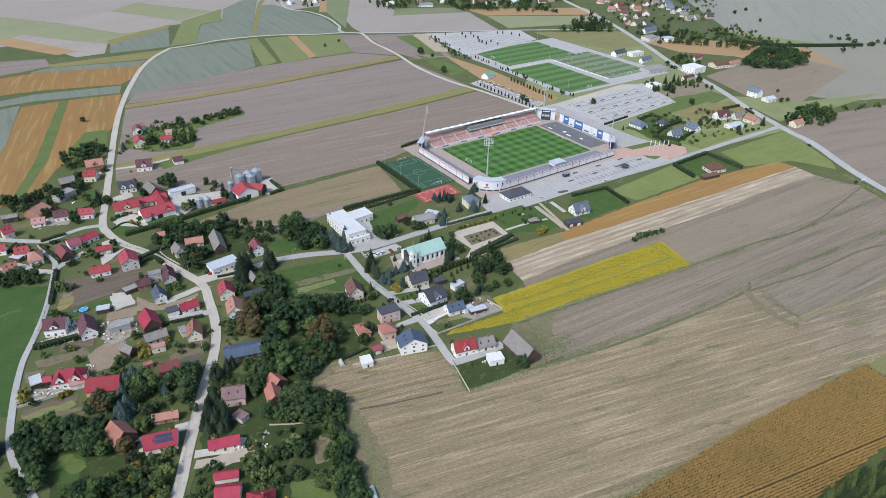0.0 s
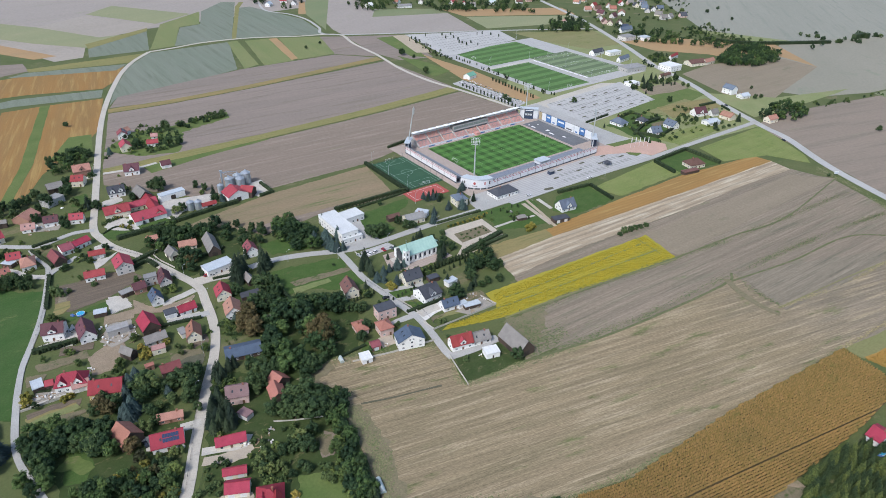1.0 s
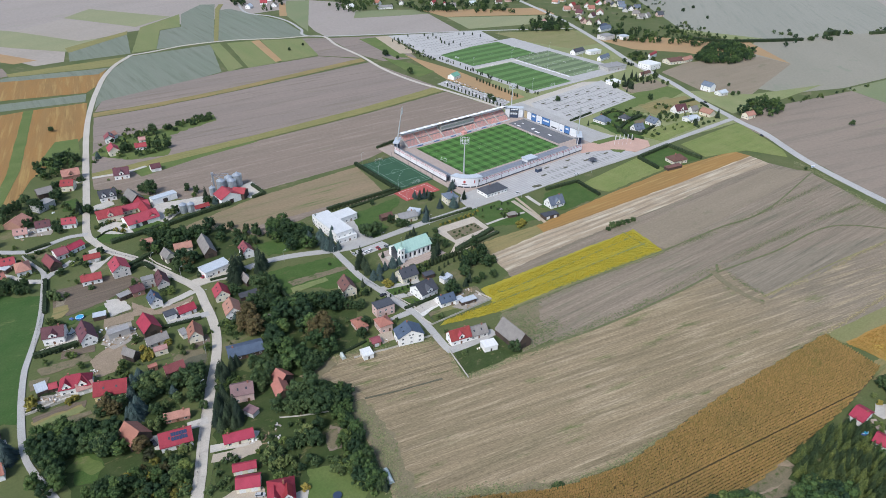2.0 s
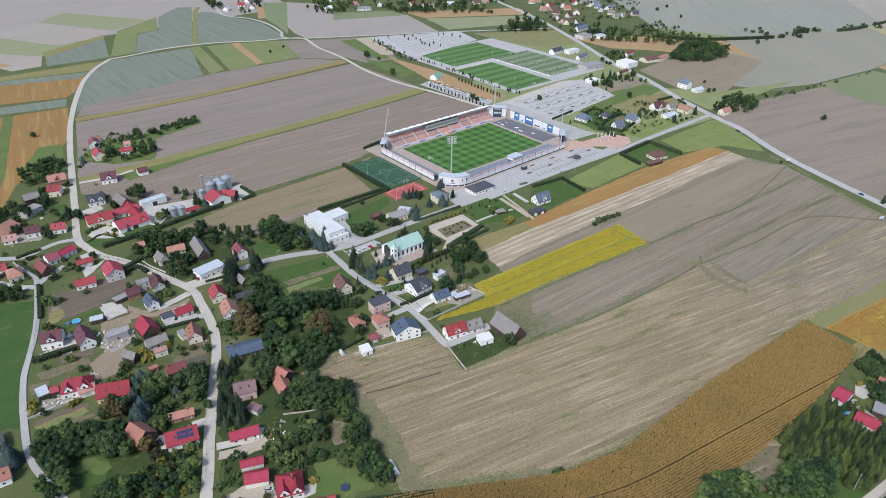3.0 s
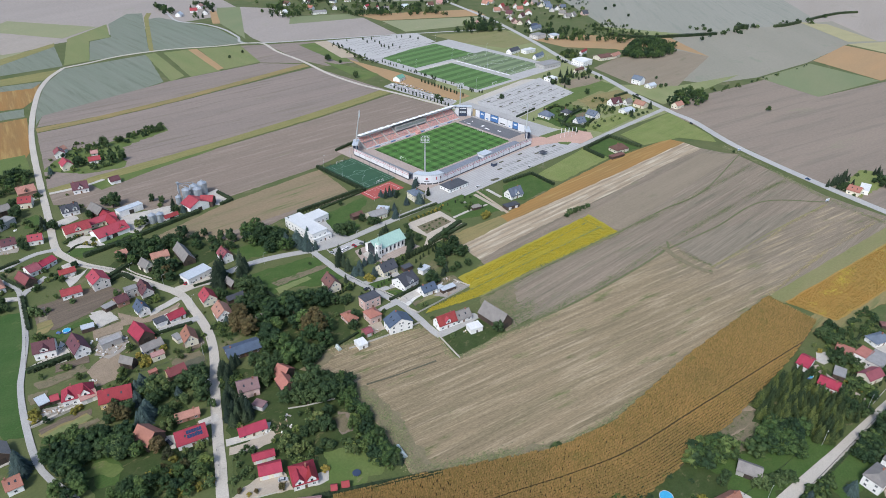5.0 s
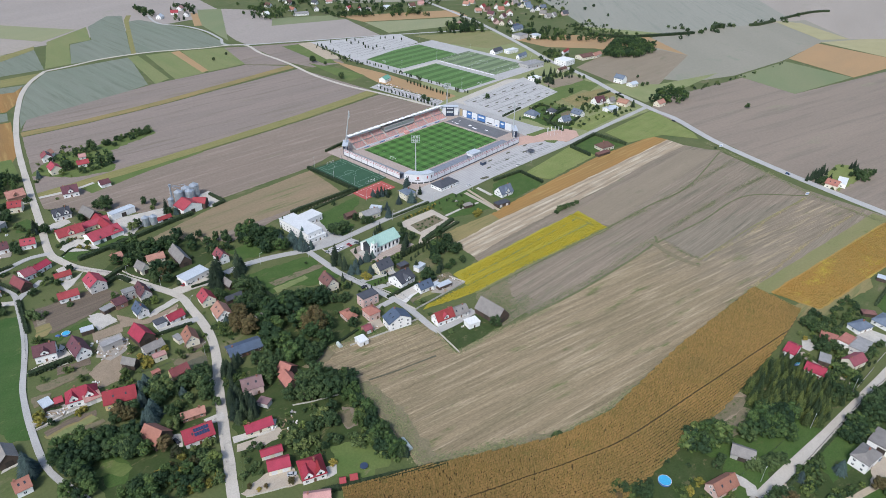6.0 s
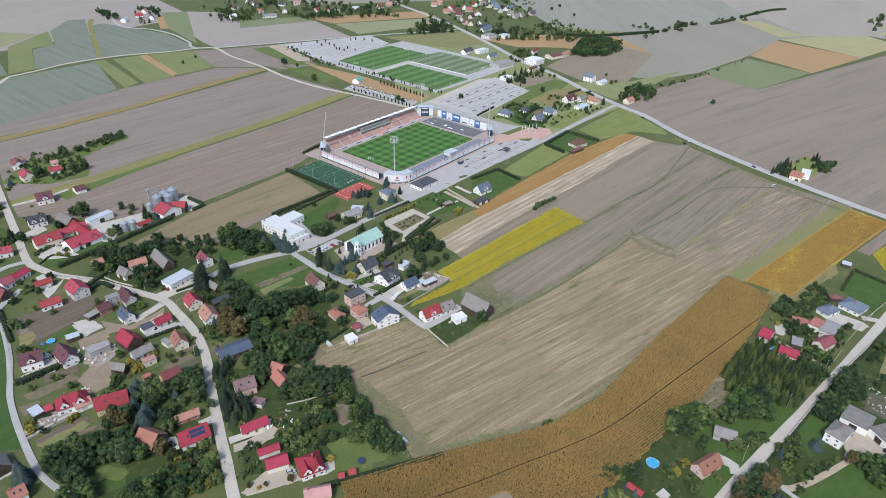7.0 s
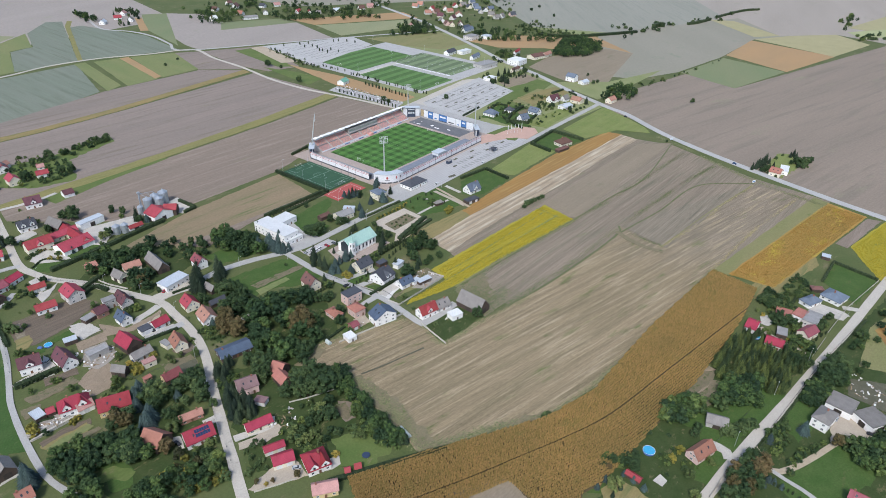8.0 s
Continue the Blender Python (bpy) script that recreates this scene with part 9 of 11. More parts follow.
# trees by the far lane
grove("pine", 190, 6, 9, 20, [(-149.7, -353.0), (-109.9, -354.9), (-85.6, -362.9), (-90.5, -378.7), (-91.2, -394.2), (-113.7, -397.3), (-135.4, -392.0), (-147.0, -377.7), (-158.5, -363.4)])
grove("ash oak bush", 36, 3, 6, 22, [(-125.2, -406.3), (-95.5, -406.6), (-55.5, -414.9), (-6.7, -423.4), (33.7, -436.1), (6.7, -444.7), (-57.5, -429.4), (-96.1, -420.8), (-117.4, -415.9)])
trees("spruce", [(-249, -349, 6), (-255, -348, 5)])
trees("thuja", [(-202, -400, 2.2), (-203, -403, 2.2), (-203, -405, 2.2), (-203, -407, 2.2), (-203, -409, 2.2), (-203, -411, 2.2), (-204, -414, 2.2), (-204, -416, 2.2), (-204, -418, 2.2)])
trees("oak", [(-50, -360, 7), (-54, -360, 7), (-42, -363, 6), (-28, -368, 4), (-8, -371, 5), (-9, -374, 4), (-67, -378, 7), (-73, -375, 7), (-55, -367, 6), (-55, -395, 5), (-62, -395, 5), (-86, -386, 4), (-45, -398, 5)])
grove("bush fruit", 30, 2, 4, 25, [(-57.4, -356.9), (2.3, -364.2), (4.4, -378.4), (-31.3, -378.5), (-67.8, -373.1)])
grove("oak bush", 26, 3, 5, 26, [(-86.2, -377.4), (-70.9, -396.1), (-101.7, -399.0), (-109.9, -388.9), (-110.2, -376.9)])
grove("oak ash oak", 24, 6, 9, 201, [(-146.1, -362.1), (-139.4, -378.1), (-152.9, -381.9), (-162.3, -377.9), (-161.8, -371.1), (-157.0, -364.8)])
grove("ash fruit bush oak", 34, 2.5, 5.5, 202, [(-189.8, -344.7), (-174.9, -349.4), (-162.7, -354.9), (-155.4, -363.6), (-166.3, -365.8), (-179.1, -362.0), (-188.8, -357.3), (-196.5, -348.1)])
grove("oak bush", 14, 3, 5, 203, [(-187.3, -368.7), (-185.0, -379.5), (-171.2, -388.1), (-167.4, -385.9), (-169.9, -380.1), (-180.6, -378.2), (-185.5, -366.8)])
grove("autumn oak oak", 13, 8, 11, 204, [(-203.9, -384.1), (-189.4, -387.0), (-182.8, -393.7), (-190.1, -400.9), (-207.6, -398.0), (-220.9, -395.0), (-225.4, -387.3)])
grove("ash oak", 9, 9, 12, 205, [(-105.3, -401.1), (-91.4, -409.2), (-97.0, -416.1), (-117.5, -413.9), (-118.3, -405.1)])
grove("oak ash bush", 44, 4, 7.5, 206, [(-152.8, -423.7), (-133.7, -436.2), (-135.5, -447.1), (-162.5, -443.8), (-167.2, -431.1)])
grove("bush fruit ash", 24, 2, 4.5, 207, [(-177.5, -389.9), (-156.9, -395.7), (-157.2, -399.6), (-171.9, -400.6), (-186.4, -402.9), (-182.1, -395.9)])
grove("fruit bush", 16, 2, 4, 208, [(-187.3, -404.3), (-172.3, -407.8), (-156.9, -418.7), (-164.1, -417.7), (-182.5, -410.0), (-195.4, -408.4)])
grove("bush oak", 18, 2, 4, 209, [(-238.3, -332.7), (-223.3, -347.2), (-234.6, -346.9), (-242.4, -337.4)])
grove("ash oak bush", 22, 4, 7, 210, [(-134.4, -398.1), (-113.5, -402.8), (-122.6, -412.3), (-133.6, -408.1), (-140.1, -403.2)])
grove("bush fruit", 30, 1.2, 2.4, 211, [(-229.3, -333.7), (-198.2, -344.6), (-177.7, -372.1), (-190.1, -381.1), (-221.5, -376.7), (-245.6, -351.9)])
trees("blue", [(-159.5, -406.4, 9), (-255.0, -340.5, 4), (-248.6, -341.5, 4), (-240.5, -346.8, 4), (-241.1, -351.8, 4), (-242.5, -357.4, 4.5)])
trees("blue", [(-206.5, -399.4, 4), (-201.9, -400.5, 4), (-201.9, -402.7, 4), (-202.7, -406.3, 4), (-176.8, -394.6, 6)])
grove("ash bush oak", 90, 3, 6, 301, [(569.6, 440.2), (655.0, 464.2), (815.8, 374.6), (652.1, 257.3), (559.7, 257.1), (486.0, 259.4), (482.7, 317.1)])
grove("bush ash", 70, 2.5, 5, 302, [(530.6, 224.5), (614.2, 214.7), (629.3, 180.2), (597.9, 119.7), (565.5, 110.6), (525.9, 156.5), (513.9, 195.9)])
grove("ash spruce bush", 40, 3, 6, 303, [(359.2, 139.0), (409.0, 131.6), (387.1, 97.0), (333.8, 91.3)])
grove("ash oak", 60, 4, 8, 304, [(250.1, 617.8), (197.6, 684.0), (284.3, 791.0), (398.5, 721.1), (591.5, 576.1), (505.9, 474.9), (424.1, 510.3), (329.6, 556.6)])
trees("thuja", [(167.0, 393.7, 4.5), (160.1, 373.1, 4.5), (195.4, 398.4, 4.5), (219.0, 389.0, 4.5), (212.1, 370.6, 4.5), (231.0, 383.3, 4.5), (224.0, 366.6, 4.5), (222.1, 353.7, 4.5), (212.5, 338.4, 4.5), (214.1, 333.6, 4.5), (213.2, 322.3, 4.5), (226.5, 329.0, 4.5), (266.8, 364.5, 4.5), (274.8, 362.1, 4.5), (283.1, 351.7, 4.5), (285.6, 336.4, 4.5), (225.9, 312.2, 4.5)])
grove("oak ash fruit", 26, 3, 7, 311, [(-296.7, 192.7), (-277.0, 209.4), (-253.5, 229.4), (-223.5, 200.7), (-237.5, 159.3), (-270.0, 170.3)])
grove("oak bush", 18, 3, 6, 312, [(-221.8, 222.3), (-176.1, 238.3), (-173.6, 223.3), (-220.8, 207.9)])
grove("ash oak", 20, 5, 9, 313, [(-342.4, 174.4), (-320.6, 200.1), (-304.5, 202.4), (-310.7, 173.6), (-334.2, 160.5), (-346.8, 157.7)])
grove("oak ash", 15, 5, 8, 321, [(-396.3, 11.1), (-388.5, 11.7), (-378.7, 3.6), (-377.7, -10.3), (-387.5, -8.0), (-397.7, -5.3)])
grove("oak spruce oak", 40, 4, 7, 322, [(-274.3, -190.8), (-270.3, -194.5), (-284.8, -238.6), (-286.4, -257.0), (-291.9, -256.3), (-291.6, -238.7), (-279.0, -199.4)])
grove("spruce spruce oak", 7, 5, 8, 27, [(185.4, -298.9), (213.9, -299.6), (193.4, -308.1), (174.4, -306.7)])
grove("oak bush", 9, 3, 5, 28, [(215.9, -317.2), (231.6, -326.7), (212.2, -334.1), (197.8, -323.7)])

# trees in the distance, mostly lighter ash instead of oak to imitate haze
grove("ash oak ash", 230, 6, 9.5, 30, [(445.6, 71.4), (525.6, 96.8), (563.3, 81.8), (550.7, 45.6), (503.7, 20.1), (455.3, 24.3), (427.5, 53.5)])
grove("ash", 16, 6, 10, 31, [(476.6, 162.4), (535.0, 147.5), (532.8, 109.6), (502.2, 98.3), (455.5, 137.2)])
grove("ash", 34, 7, 11, 32, [(273.8, -90.4), (317.0, -76.8), (346.5, -90.8), (330.1, -111.6), (308.2, -117.6), (272.8, -108.7)])
grove("ash spruce", 14, 5, 9, 33, [(253.5, 73.1), (261.7, 55.2), (320.7, 45.4), (292.0, 23.9), (241.4, 30.6), (233.4, 47.6)])
trees("spruce", [(280, 64, 11), (291, 61, 12), (294, 57, 10), (327, 53, 9), (249, -82, 10), (209, -82, 9), (394, 132, 8)])
grove("oak bush", 30, 4, 8, 35, [(613.4, 51.1), (640.6, 48.0), (694.6, 114.0), (776.6, 30.4), (986.5, -41.4), (936.2, -55.9), (717.5, 7.6), (584.6, 32.9)])
trees("oak", [(106, 326, 9), (111, 305, 5), (83, 238, 9), (522, 257, 9), (513, 258, 7), (697, 211, 6), (242, -3, 7), (719, 274, 6), (759, 279, 6), (662, 290, 6)])
grove("ash", 20, 5, 9, 36, [(368.7, 526.5), (361.3, 485.2), (462.6, 426.8), (483.6, 448.9), (416.6, 522.9)])
grove("ash", 40, 6, 9, 37, [(368.8, 340.1), (433.0, 349.9), (479.5, 332.7), (445.5, 295.1), (390.0, 300.7), (357.4, 315.5)])
grove("ash", 40, 6, 9, 38, [(255.8, 696.6), (316.4, 655.7), (285.4, 597.8), (226.8, 596.3), (210.0, 605.9)])
grove("ash", 40, 6, 9, 39, [(358.8, 580.4), (481.1, 536.3), (442.5, 484.2), (356.4, 510.4), (328.3, 538.0)])
grove("ash bush", 30, 4, 8, 40, [(447.6, 240.7), (525.4, 229.9), (529.8, 192.1), (468.0, 155.9), (438.3, 181.3), (426.4, 212.0)])
trees("thuja", [(88, 170, 4), (88, 163, 4), (88, 157, 4), (88, 150, 4), (88, 144, 4), (88, 137, 4), (88, 131, 4), (88, 125, 4), (88, 119, 4), (88, 113, 4), (88, 107, 4), (88, 101, 4), (88, 96, 4), (88, 90, 4), (88, 84, 4), (88, 79, 4), (88, 73, 4), (88, 68, 4), (88, 62, 4), (88, 57, 4), (88, 52, 4), (88, 46, 4)])
trees("thuja", [(132, 168, 4.5), (131, 161, 4.5), (131, 155, 4.5), (131, 149, 4.5), (130, 143, 4.5), (130, 137, 4.5), (129, 131, 4.5), (129, 125, 4.5), (128, 120, 4.5), (128, 114, 4.5), (128, 108, 4.5), (127, 103, 4.5), (127, 97, 4.5), (126, 92, 4.5)])
trees("oak", [(96, 105, 7), (94, 95, 6), (14, 426, 5), (152, 55, 6)])
grove("thuja ash", 40, 3, 4, 42, [(161.4, 401.5), (139.7, 301.4), (142.1, 266.5), (155.2, 271.8), (174.1, 394.0)])
grove("thuja", 40, 3, 4, 43, [(155.2, 271.8), (145.5, 82.6), (153.0, 85.0), (160.7, 271.8)])

# hedges
hedge(3, 3.5, [(-323.2, 24.4), (-293.8, 26.3), (-254.3, 30.8), (-235.6, 31.9)])
hedge(2.5, 2.5, [(8.5, -100.5), (4.0, -127.9)])
hedge(2.5, 2.5, [(-23.5, -95.5), (7.7, -100.0)])
hedge(3, 3, [(91.8, -99.7), (138.4, -98.3)])
hedge(3, 3, [(138.4, -98.3), (136.4, -134.9)])
hedge(3, 3, [(91.8, -99.7), (86.3, -124.7)])
hedge(3, 3, [(-119.6, 39.7), (-119.9, -27.0)])
hedge(2.8, 2.5, [(-181.9, -20.9), (-120.9, -22.8)])
hedge(2.5, 2, [(-84.4, 59.2), (-60.6, 63.5)])
hedge(2.5, 4, [(-141.4, -125.1), (-102.2, -117.8)])
hedge(2.5, 3, [(-324.9, -14.6), (-311.5, -8.5), (-305.6, -6.4)])
hedge(2.5, 3.5, [(-387.7, -74.5), (-366.7, -77.1)])
hedge(2.5, 2.5, [(-208.4, 53.6), (-207.2, 33.3)])
hedge(2.5, 2.5, [(-217.8, 31.9), (-207.2, 33.3)])
hedge(2.2, 1.6, [(-0.1, -385.8), (33.5, -387.0)])
hedge(2.2, 1.6, [(33.5, -387.0), (26.6, -415.8)])
hedge(2.5, 2.5, [(141.0, -32.0), (124.4, -69.1)])
hedge(2.5, 2.5, [(152.1, -26.1), (189.4, -30.5)])
hedge(1.8, 3, [(-328.0, -244.3), (-302.8, -259.0), (-279.1, -273.9)])
hedge(2, 2.5, [(-367.8, 1.4), (-375.3, -36.1)])
hedge(2.5, 2.5, [(-257.8, -95.6), (-258.1, -109.1)])
hedge(1.6, 2, [(-131.8, -81.6), (-93.2, -84.1)])
hedge(2, 2, [(115.1, 2.6), (151.9, 6.6)])
# more distant groves, ash chosen so its lighter green passes for haze
grove("ash ash oak", 16, 7, 10, 60, [(248.8, 704.6), (302.7, 729.6), (218.8, 606.6), (196.4, 616.1)])
grove("ash ash oak", 44, 7, 11, 61, [(373.5, 643.2), (443.4, 659.0), (456.7, 560.7), (391.9, 501.1), (319.1, 531.8), (327.3, 581.0)])
grove("spruce ash", 44, 8, 12, 62, [(427.2, 373.1), (476.9, 378.6), (475.0, 338.0), (425.2, 283.8), (374.7, 323.7)])
grove("ash ash oak", 26, 6, 9, 63, [(463.4, 316.1), (496.8, 255.3), (516.7, 221.6), (510.9, 189.2), (471.4, 169.7), (439.4, 214.9), (427.2, 263.8)])
grove("ash bush", 30, 3, 6, 64, [(558.8, 225.3), (635.0, 218.3), (592.4, 130.8), (605.3, 72.9), (533.6, 99.3), (510.2, 171.9)])
grove("ash ash oak", 24, 6, 10, 65, [(101.4, 852.1), (108.4, 787.3), (80.0, 722.2), (81.5, 773.2)])
grove("ash spruce", 20, 7, 11, 66, [(158.0, 825.7), (204.6, 826.6), (158.6, 736.7), (122.2, 692.0), (97.4, 704.3)])
grove("ash", 20, 6, 9, 67, [(432.5, 520.7), (467.1, 517.8), (477.2, 476.0), (449.8, 457.6), (406.1, 486.7)])
grove("ash", 16, 6, 9, 68, [(570.7, 570.8), (580.3, 525.0), (543.1, 491.9), (519.4, 515.2)])
grove("ash ash oak", 16, 6, 9, 69, [(342.6, 740.5), (404.4, 732.8), (377.1, 689.6), (297.7, 671.0)])
grove("ash bush", 18, 4, 7, 70, [(1041.7, -217.6), (1164.0, -228.4), (1102.0, -247.7), (968.2, -244.1)])
grove("ash bush", 18, 4, 7, 71, [(905.1, -258.6), (972.3, -302.5), (923.2, -315.3), (877.9, -280.2)])

# garden shrubs
grove("bush fruit bush", 70, 1.2, 3.2, 80, [(-332.9, 22.3), (-298.9, -59.9), (-303.0, -97.6), (-315.0, -135.1), (-327.9, -155.7), (-339.4, -173.8), (-348.2, -159.8), (-352.8, -134.8), (-393.7, -137.9), (-398.7, -118.0), (-384.2, -68.3), (-369.4, -14.2), (-366.0, 14.0), (-352.6, 39.5)])
grove("fruit ash", 26, 3.5, 6, 81, [(-333.0, 20.4), (-299.2, -61.5), (-303.2, -99.0), (-315.2, -136.4), (-328.1, -156.8), (-339.5, -174.8), (-348.3, -160.9), (-352.8, -136.0), (-393.6, -139.1), (-398.5, -119.3), (-384.0, -69.8), (-369.4, -16.0), (-365.9, 12.1), (-352.7, 37.5)])
grove("bush fruit", 70, 1.2, 3.2, 82, [(-296.1, -61.8), (-254.9, -65.8), (-259.7, -113.0), (-288.7, -152.4), (-307.8, -139.8), (-304.3, -114.8)])
grove("bush fruit", 60, 1.2, 3, 83, [(-319.9, -142.0), (-287.1, -163.5), (-282.4, -211.3), (-297.6, -247.8), (-342.4, -218.0)])
grove("bush fruit", 36, 1.2, 3, 84, [(-216.1, -90.8), (-151.5, -90.0), (-149.7, -156.7), (-182.4, -188.5), (-203.5, -186.4), (-230.8, -190.3), (-263.6, -179.0), (-232.2, -143.8)])
grove("bush fruit bush", 80, 1.2, 3, 85, [(-388.2, 144.0), (-325.9, 116.1), (-332.5, 54.9), (-308.7, 143.1), (-270.1, 118.7), (-233.8, 34.0), (-276.2, 18.8), (-333.2, 50.5), (-375.0, 49.5), (-393.6, 61.5)])
grove("bush fruit", 60, 1.2, 3, 86, [(-393.9, 57.2), (-375.6, 43.7), (-368.3, 7.6), (-397.4, 4.0)])
grove("bush fruit", 40, 1.2, 3, 89, [(-100.4, -362.5), (-8.1, -367.3), (-37.4, -403.8), (-97.1, -399.0)])
grove("bush fruit fruit", 90, 1.5, 3.8, 90, [(158.5, 5.1), (251.5, -21.5), (281.7, -61.3), (205.2, -80.6), (114.5, -73.7)])
grove("bush fruit", 40, 1.2, 3, 91, [(-281.9, 260.0), (-231.6, 228.7), (-239.0, 164.5), (-258.2, 165.7), (-303.3, 160.2)])
grove("bush", 16, 1, 2, 92, [(-95.5, -86.9), (-48.8, -89.8), (-60.9, -127.3), (-98.7, -116.5)])
trees("fruit", [(-250, -347, 7), (-223, -371, 5), (-233, -377, 5), (-203, -369, 4), (-207, -375, 3), (-209, -377, 3)])
trees("oak", [(-237, -340, 5), (-235, -345, 6), (-235, -349, 6), (-231, -348, 5), (-196, -364, 4), (-191, -364, 5), (-221, -368, 4)])
trees("gold", [(-217.5, -361, 3.6), (-315, -236, 3), (-346, -224, 2), (-210, -362, 3)])
trees("autumn", [(-348, -220, 3), (-343, -225, 3), (-334, -231, 3.5), (-159, -421, 8), (-210, -387, 9), (-242, -340, 4)])
trees("bush", [(-336, -202, 2.5), (-332, -204, 2.5), (-341, -207, 2.5), (-342, -213, 3), (-340, -217, 2), (-340, -202, 2), (-333, -200, 2), (-347, -213, 3), (-339, -212, 2.5), (-333, -207, 2)])
trees("fruit", [(-318, -211, 6), (-322, -213, 5), (-321, -218, 5), (-318, -219, 5), (-314, -220, 5), (-313, -223, 4), (-300, -238, 5), (-293, -249, 5), (-291, -245, 4)])
trees("oak", [(-310, -213, 6), (-306, -214, 5), (-315, -213, 5), (-322, -219, 3), (-320, -216, 5)])
grove("ash bush oak", 14, 2.5, 4.5, 120, [(-314.4, -198.1), (-299.8, -206.8), (-299.5, -222.6), (-294.5, -233.1), (-288.0, -245.9), (-297.9, -236.5), (-312.4, -228.2), (-319.1, -215.9)])
trees("thuja", [(-385, -77, 2.8), (-383, -77, 2.8), (-382, -77, 2.8), (-380, -77, 2.8), (-378, -78, 2.8), (-376, -78, 2.8), (-375, -78, 2.8), (-373, -78, 2.8), (-371, -78, 2.8), (-369, -79, 2.8), (-368, -79, 2.8), (-366, -79, 2.8), (-364, -79, 2.8)])
trees("gold", [(-341, -103, 3), (-342, -112, 4), (-339, -107, 3), (-339, -111, 3), (-395, -111, 4), (-396, -115, 4), (-328, -106, 3)])
trees("fruit", [(-347, -140, 11), (-354, -164, 6), (-315, -58, 3), (-314, -124, 4), (-325, -115, 4), (-319, -118, 3), (-325, -120, 3)])
trees("ash", [(-376, -165, 11), (-388, -143, 10), (-329, -144, 10), (-329, -150, 9), (-325, -143, 9), (-333, -157, 8)])
trees("bush", [(-352, -195, 5), (-355, -198, 5), (-354, -191, 5), (-369, -189, 4), (-355, -207, 4), (-361, -190, 4), (-368, -21, 5), (-366, -26, 5), (-361, -25, 3), (-348, -25, 3), (-296, -24, 3)])
trees("spruce", [(-315, -146, 9), (-314, -151, 10), (-317, -154, 9), (-321, -164, 10), (-322, -169, 11), (-326, -171, 10), (-324, -176, 9), (-329, -179, 9), (-322, -181, 9), (-322, -185, 8)])
hedge(2, 2, [(-371.4, 44.8), (-362.0, 46.8), (-356.1, 47.3)])
hedge(1.8, 2, [(-372.5, 40.3), (-367.7, 23.5), (-364.5, 11.0)])
hedge(2.5, 3, [(-328.4, -21.4), (-315.1, -15.7), (-311.0, -25.7)])
hedge(2, 2.5, [(-316.4, -54.6), (-308.1, -53.1)])
hedge(1.6, 2, [(-328.5, -89.6), (-305.8, -94.6)])
hedge(1.6, 1.6, [(-287.2, -60.1), (-273.9, -62.5)])
hedge(2, 3, [(-264.5, -89.0), (-262.0, -109.9)])
hedge(1, 1.2, [(-391.9, -107.4), (-384.7, -110.8)])
hedge(2, 3, [(-286.2, -29.7), (-272.9, -28.1), (-268.1, -26.5)])
hedge(2, 2.5, [(-287.0, -41.8), (-291.3, -52.1)])
trees("bush", [(-127, -105, 1.3), (-126, -109, 1.2), (-125, -112, 1.4), (-120, -111, 1.2), (-115, -109, 1.5), (-109, -107, 1.3), (-109, -110, 1.2), (-114, -104, 1.3), (-118, -104, 1.1), (-110, -104, 1.3), (-123, -106, 1.2), (-129, -110, 1.3)])
trees("gold", [(-83, -126, 4.5), (-79, -125, 4), (-108, -90, 1.5), (-104, -90, 1.5), (-100, -90, 1.5), (-95, -90, 1.5), (-92, -90, 1.5), (-113, -91, 1.5)])
trees("thuja", [(-83, -110, 4), (-72, -114, 3.5), (-81, -93, 2.5), (-96, -92, 2.5), (-70, -93, 2.5), (-89, -92, 2.5)])
trees("oak", [(-129, -129, 9), (-132, -140, 9), (-144, -144, 9), (-138, -151, 8), (-151, -146, 8), (-157, -152, 7), (-176, -163, 9), (-281, -84, 8), (-266, -87, 9), (-261, -83, 9), (-259, -87, 8), (-268, -81, 7), (-223, -38, 10), (-225, -56, 6), (-227, -37, 8), (-215, -42, 8)])
trees("bush", [(-198, -145, 2), (-218, -164, 2), (-220, -165, 2), (-242, -162, 3), (-241, -148, 3), (-242, -175, 3), (-206, -210, 3), (-197, -177, 3), (-202, -190, 2)])
hedge(1.6, 2, [(-208.1, -157.9), (-183.0, -159.3)])
hedge(1.4, 1.5, [(-259.3, -170.2), (-242.5, -169.5)])
hedge(1.8, 3, [(-137.0, -125.4), (-101.9, -123.5)])
hedge(1.5, 2, [(-121.3, -26.1), (-170.7, -28.1)])

# fences
fence("wall", 1.0, [(-201.7, -165.2), (-203.3, -154.6), (-205.3, -143.4)])
fence("wall", 1.1, [(-398.7, -118.3), (-384.6, -119.2), (-365.7, -119.5)])
fence("mesh", 1.2, [(-347.8, -103.4), (-344.9, -115.1), (-331.1, -118.5)])
fence("wall", 1.3, [(-309.0, -10.1), (-307.0, -20.2), (-302.2, -33.6)])
fence("mesh", 1.4, [(-361.0, -58.9), (-340.8, -63.0), (-332.7, -63.0)])
fence("mesh", 1.4, [(-306.9, -114.7), (-316.5, -131.8), (-335.7, -172.3)])
fence("mesh", 1.2, [(-194.3, -373.9), (-164.8, -380.4), (-147.0, -382.8)])
fence("mesh", 1.2, [(-340.4, -200.4), (-345.5, -209.9), (-350.6, -218.5)])
fence("wall", 0.8, [(-351.7, -222.9), (-343.2, -227.8), (-335.2, -231.8)])
fence("wall", 1.0, [(-305.3, -192.5), (-297.1, -197.4), (-281.9, -204.4)])
fence("wall", 1.4, [(-210.8, -202.1), (-216.6, -225.8)])
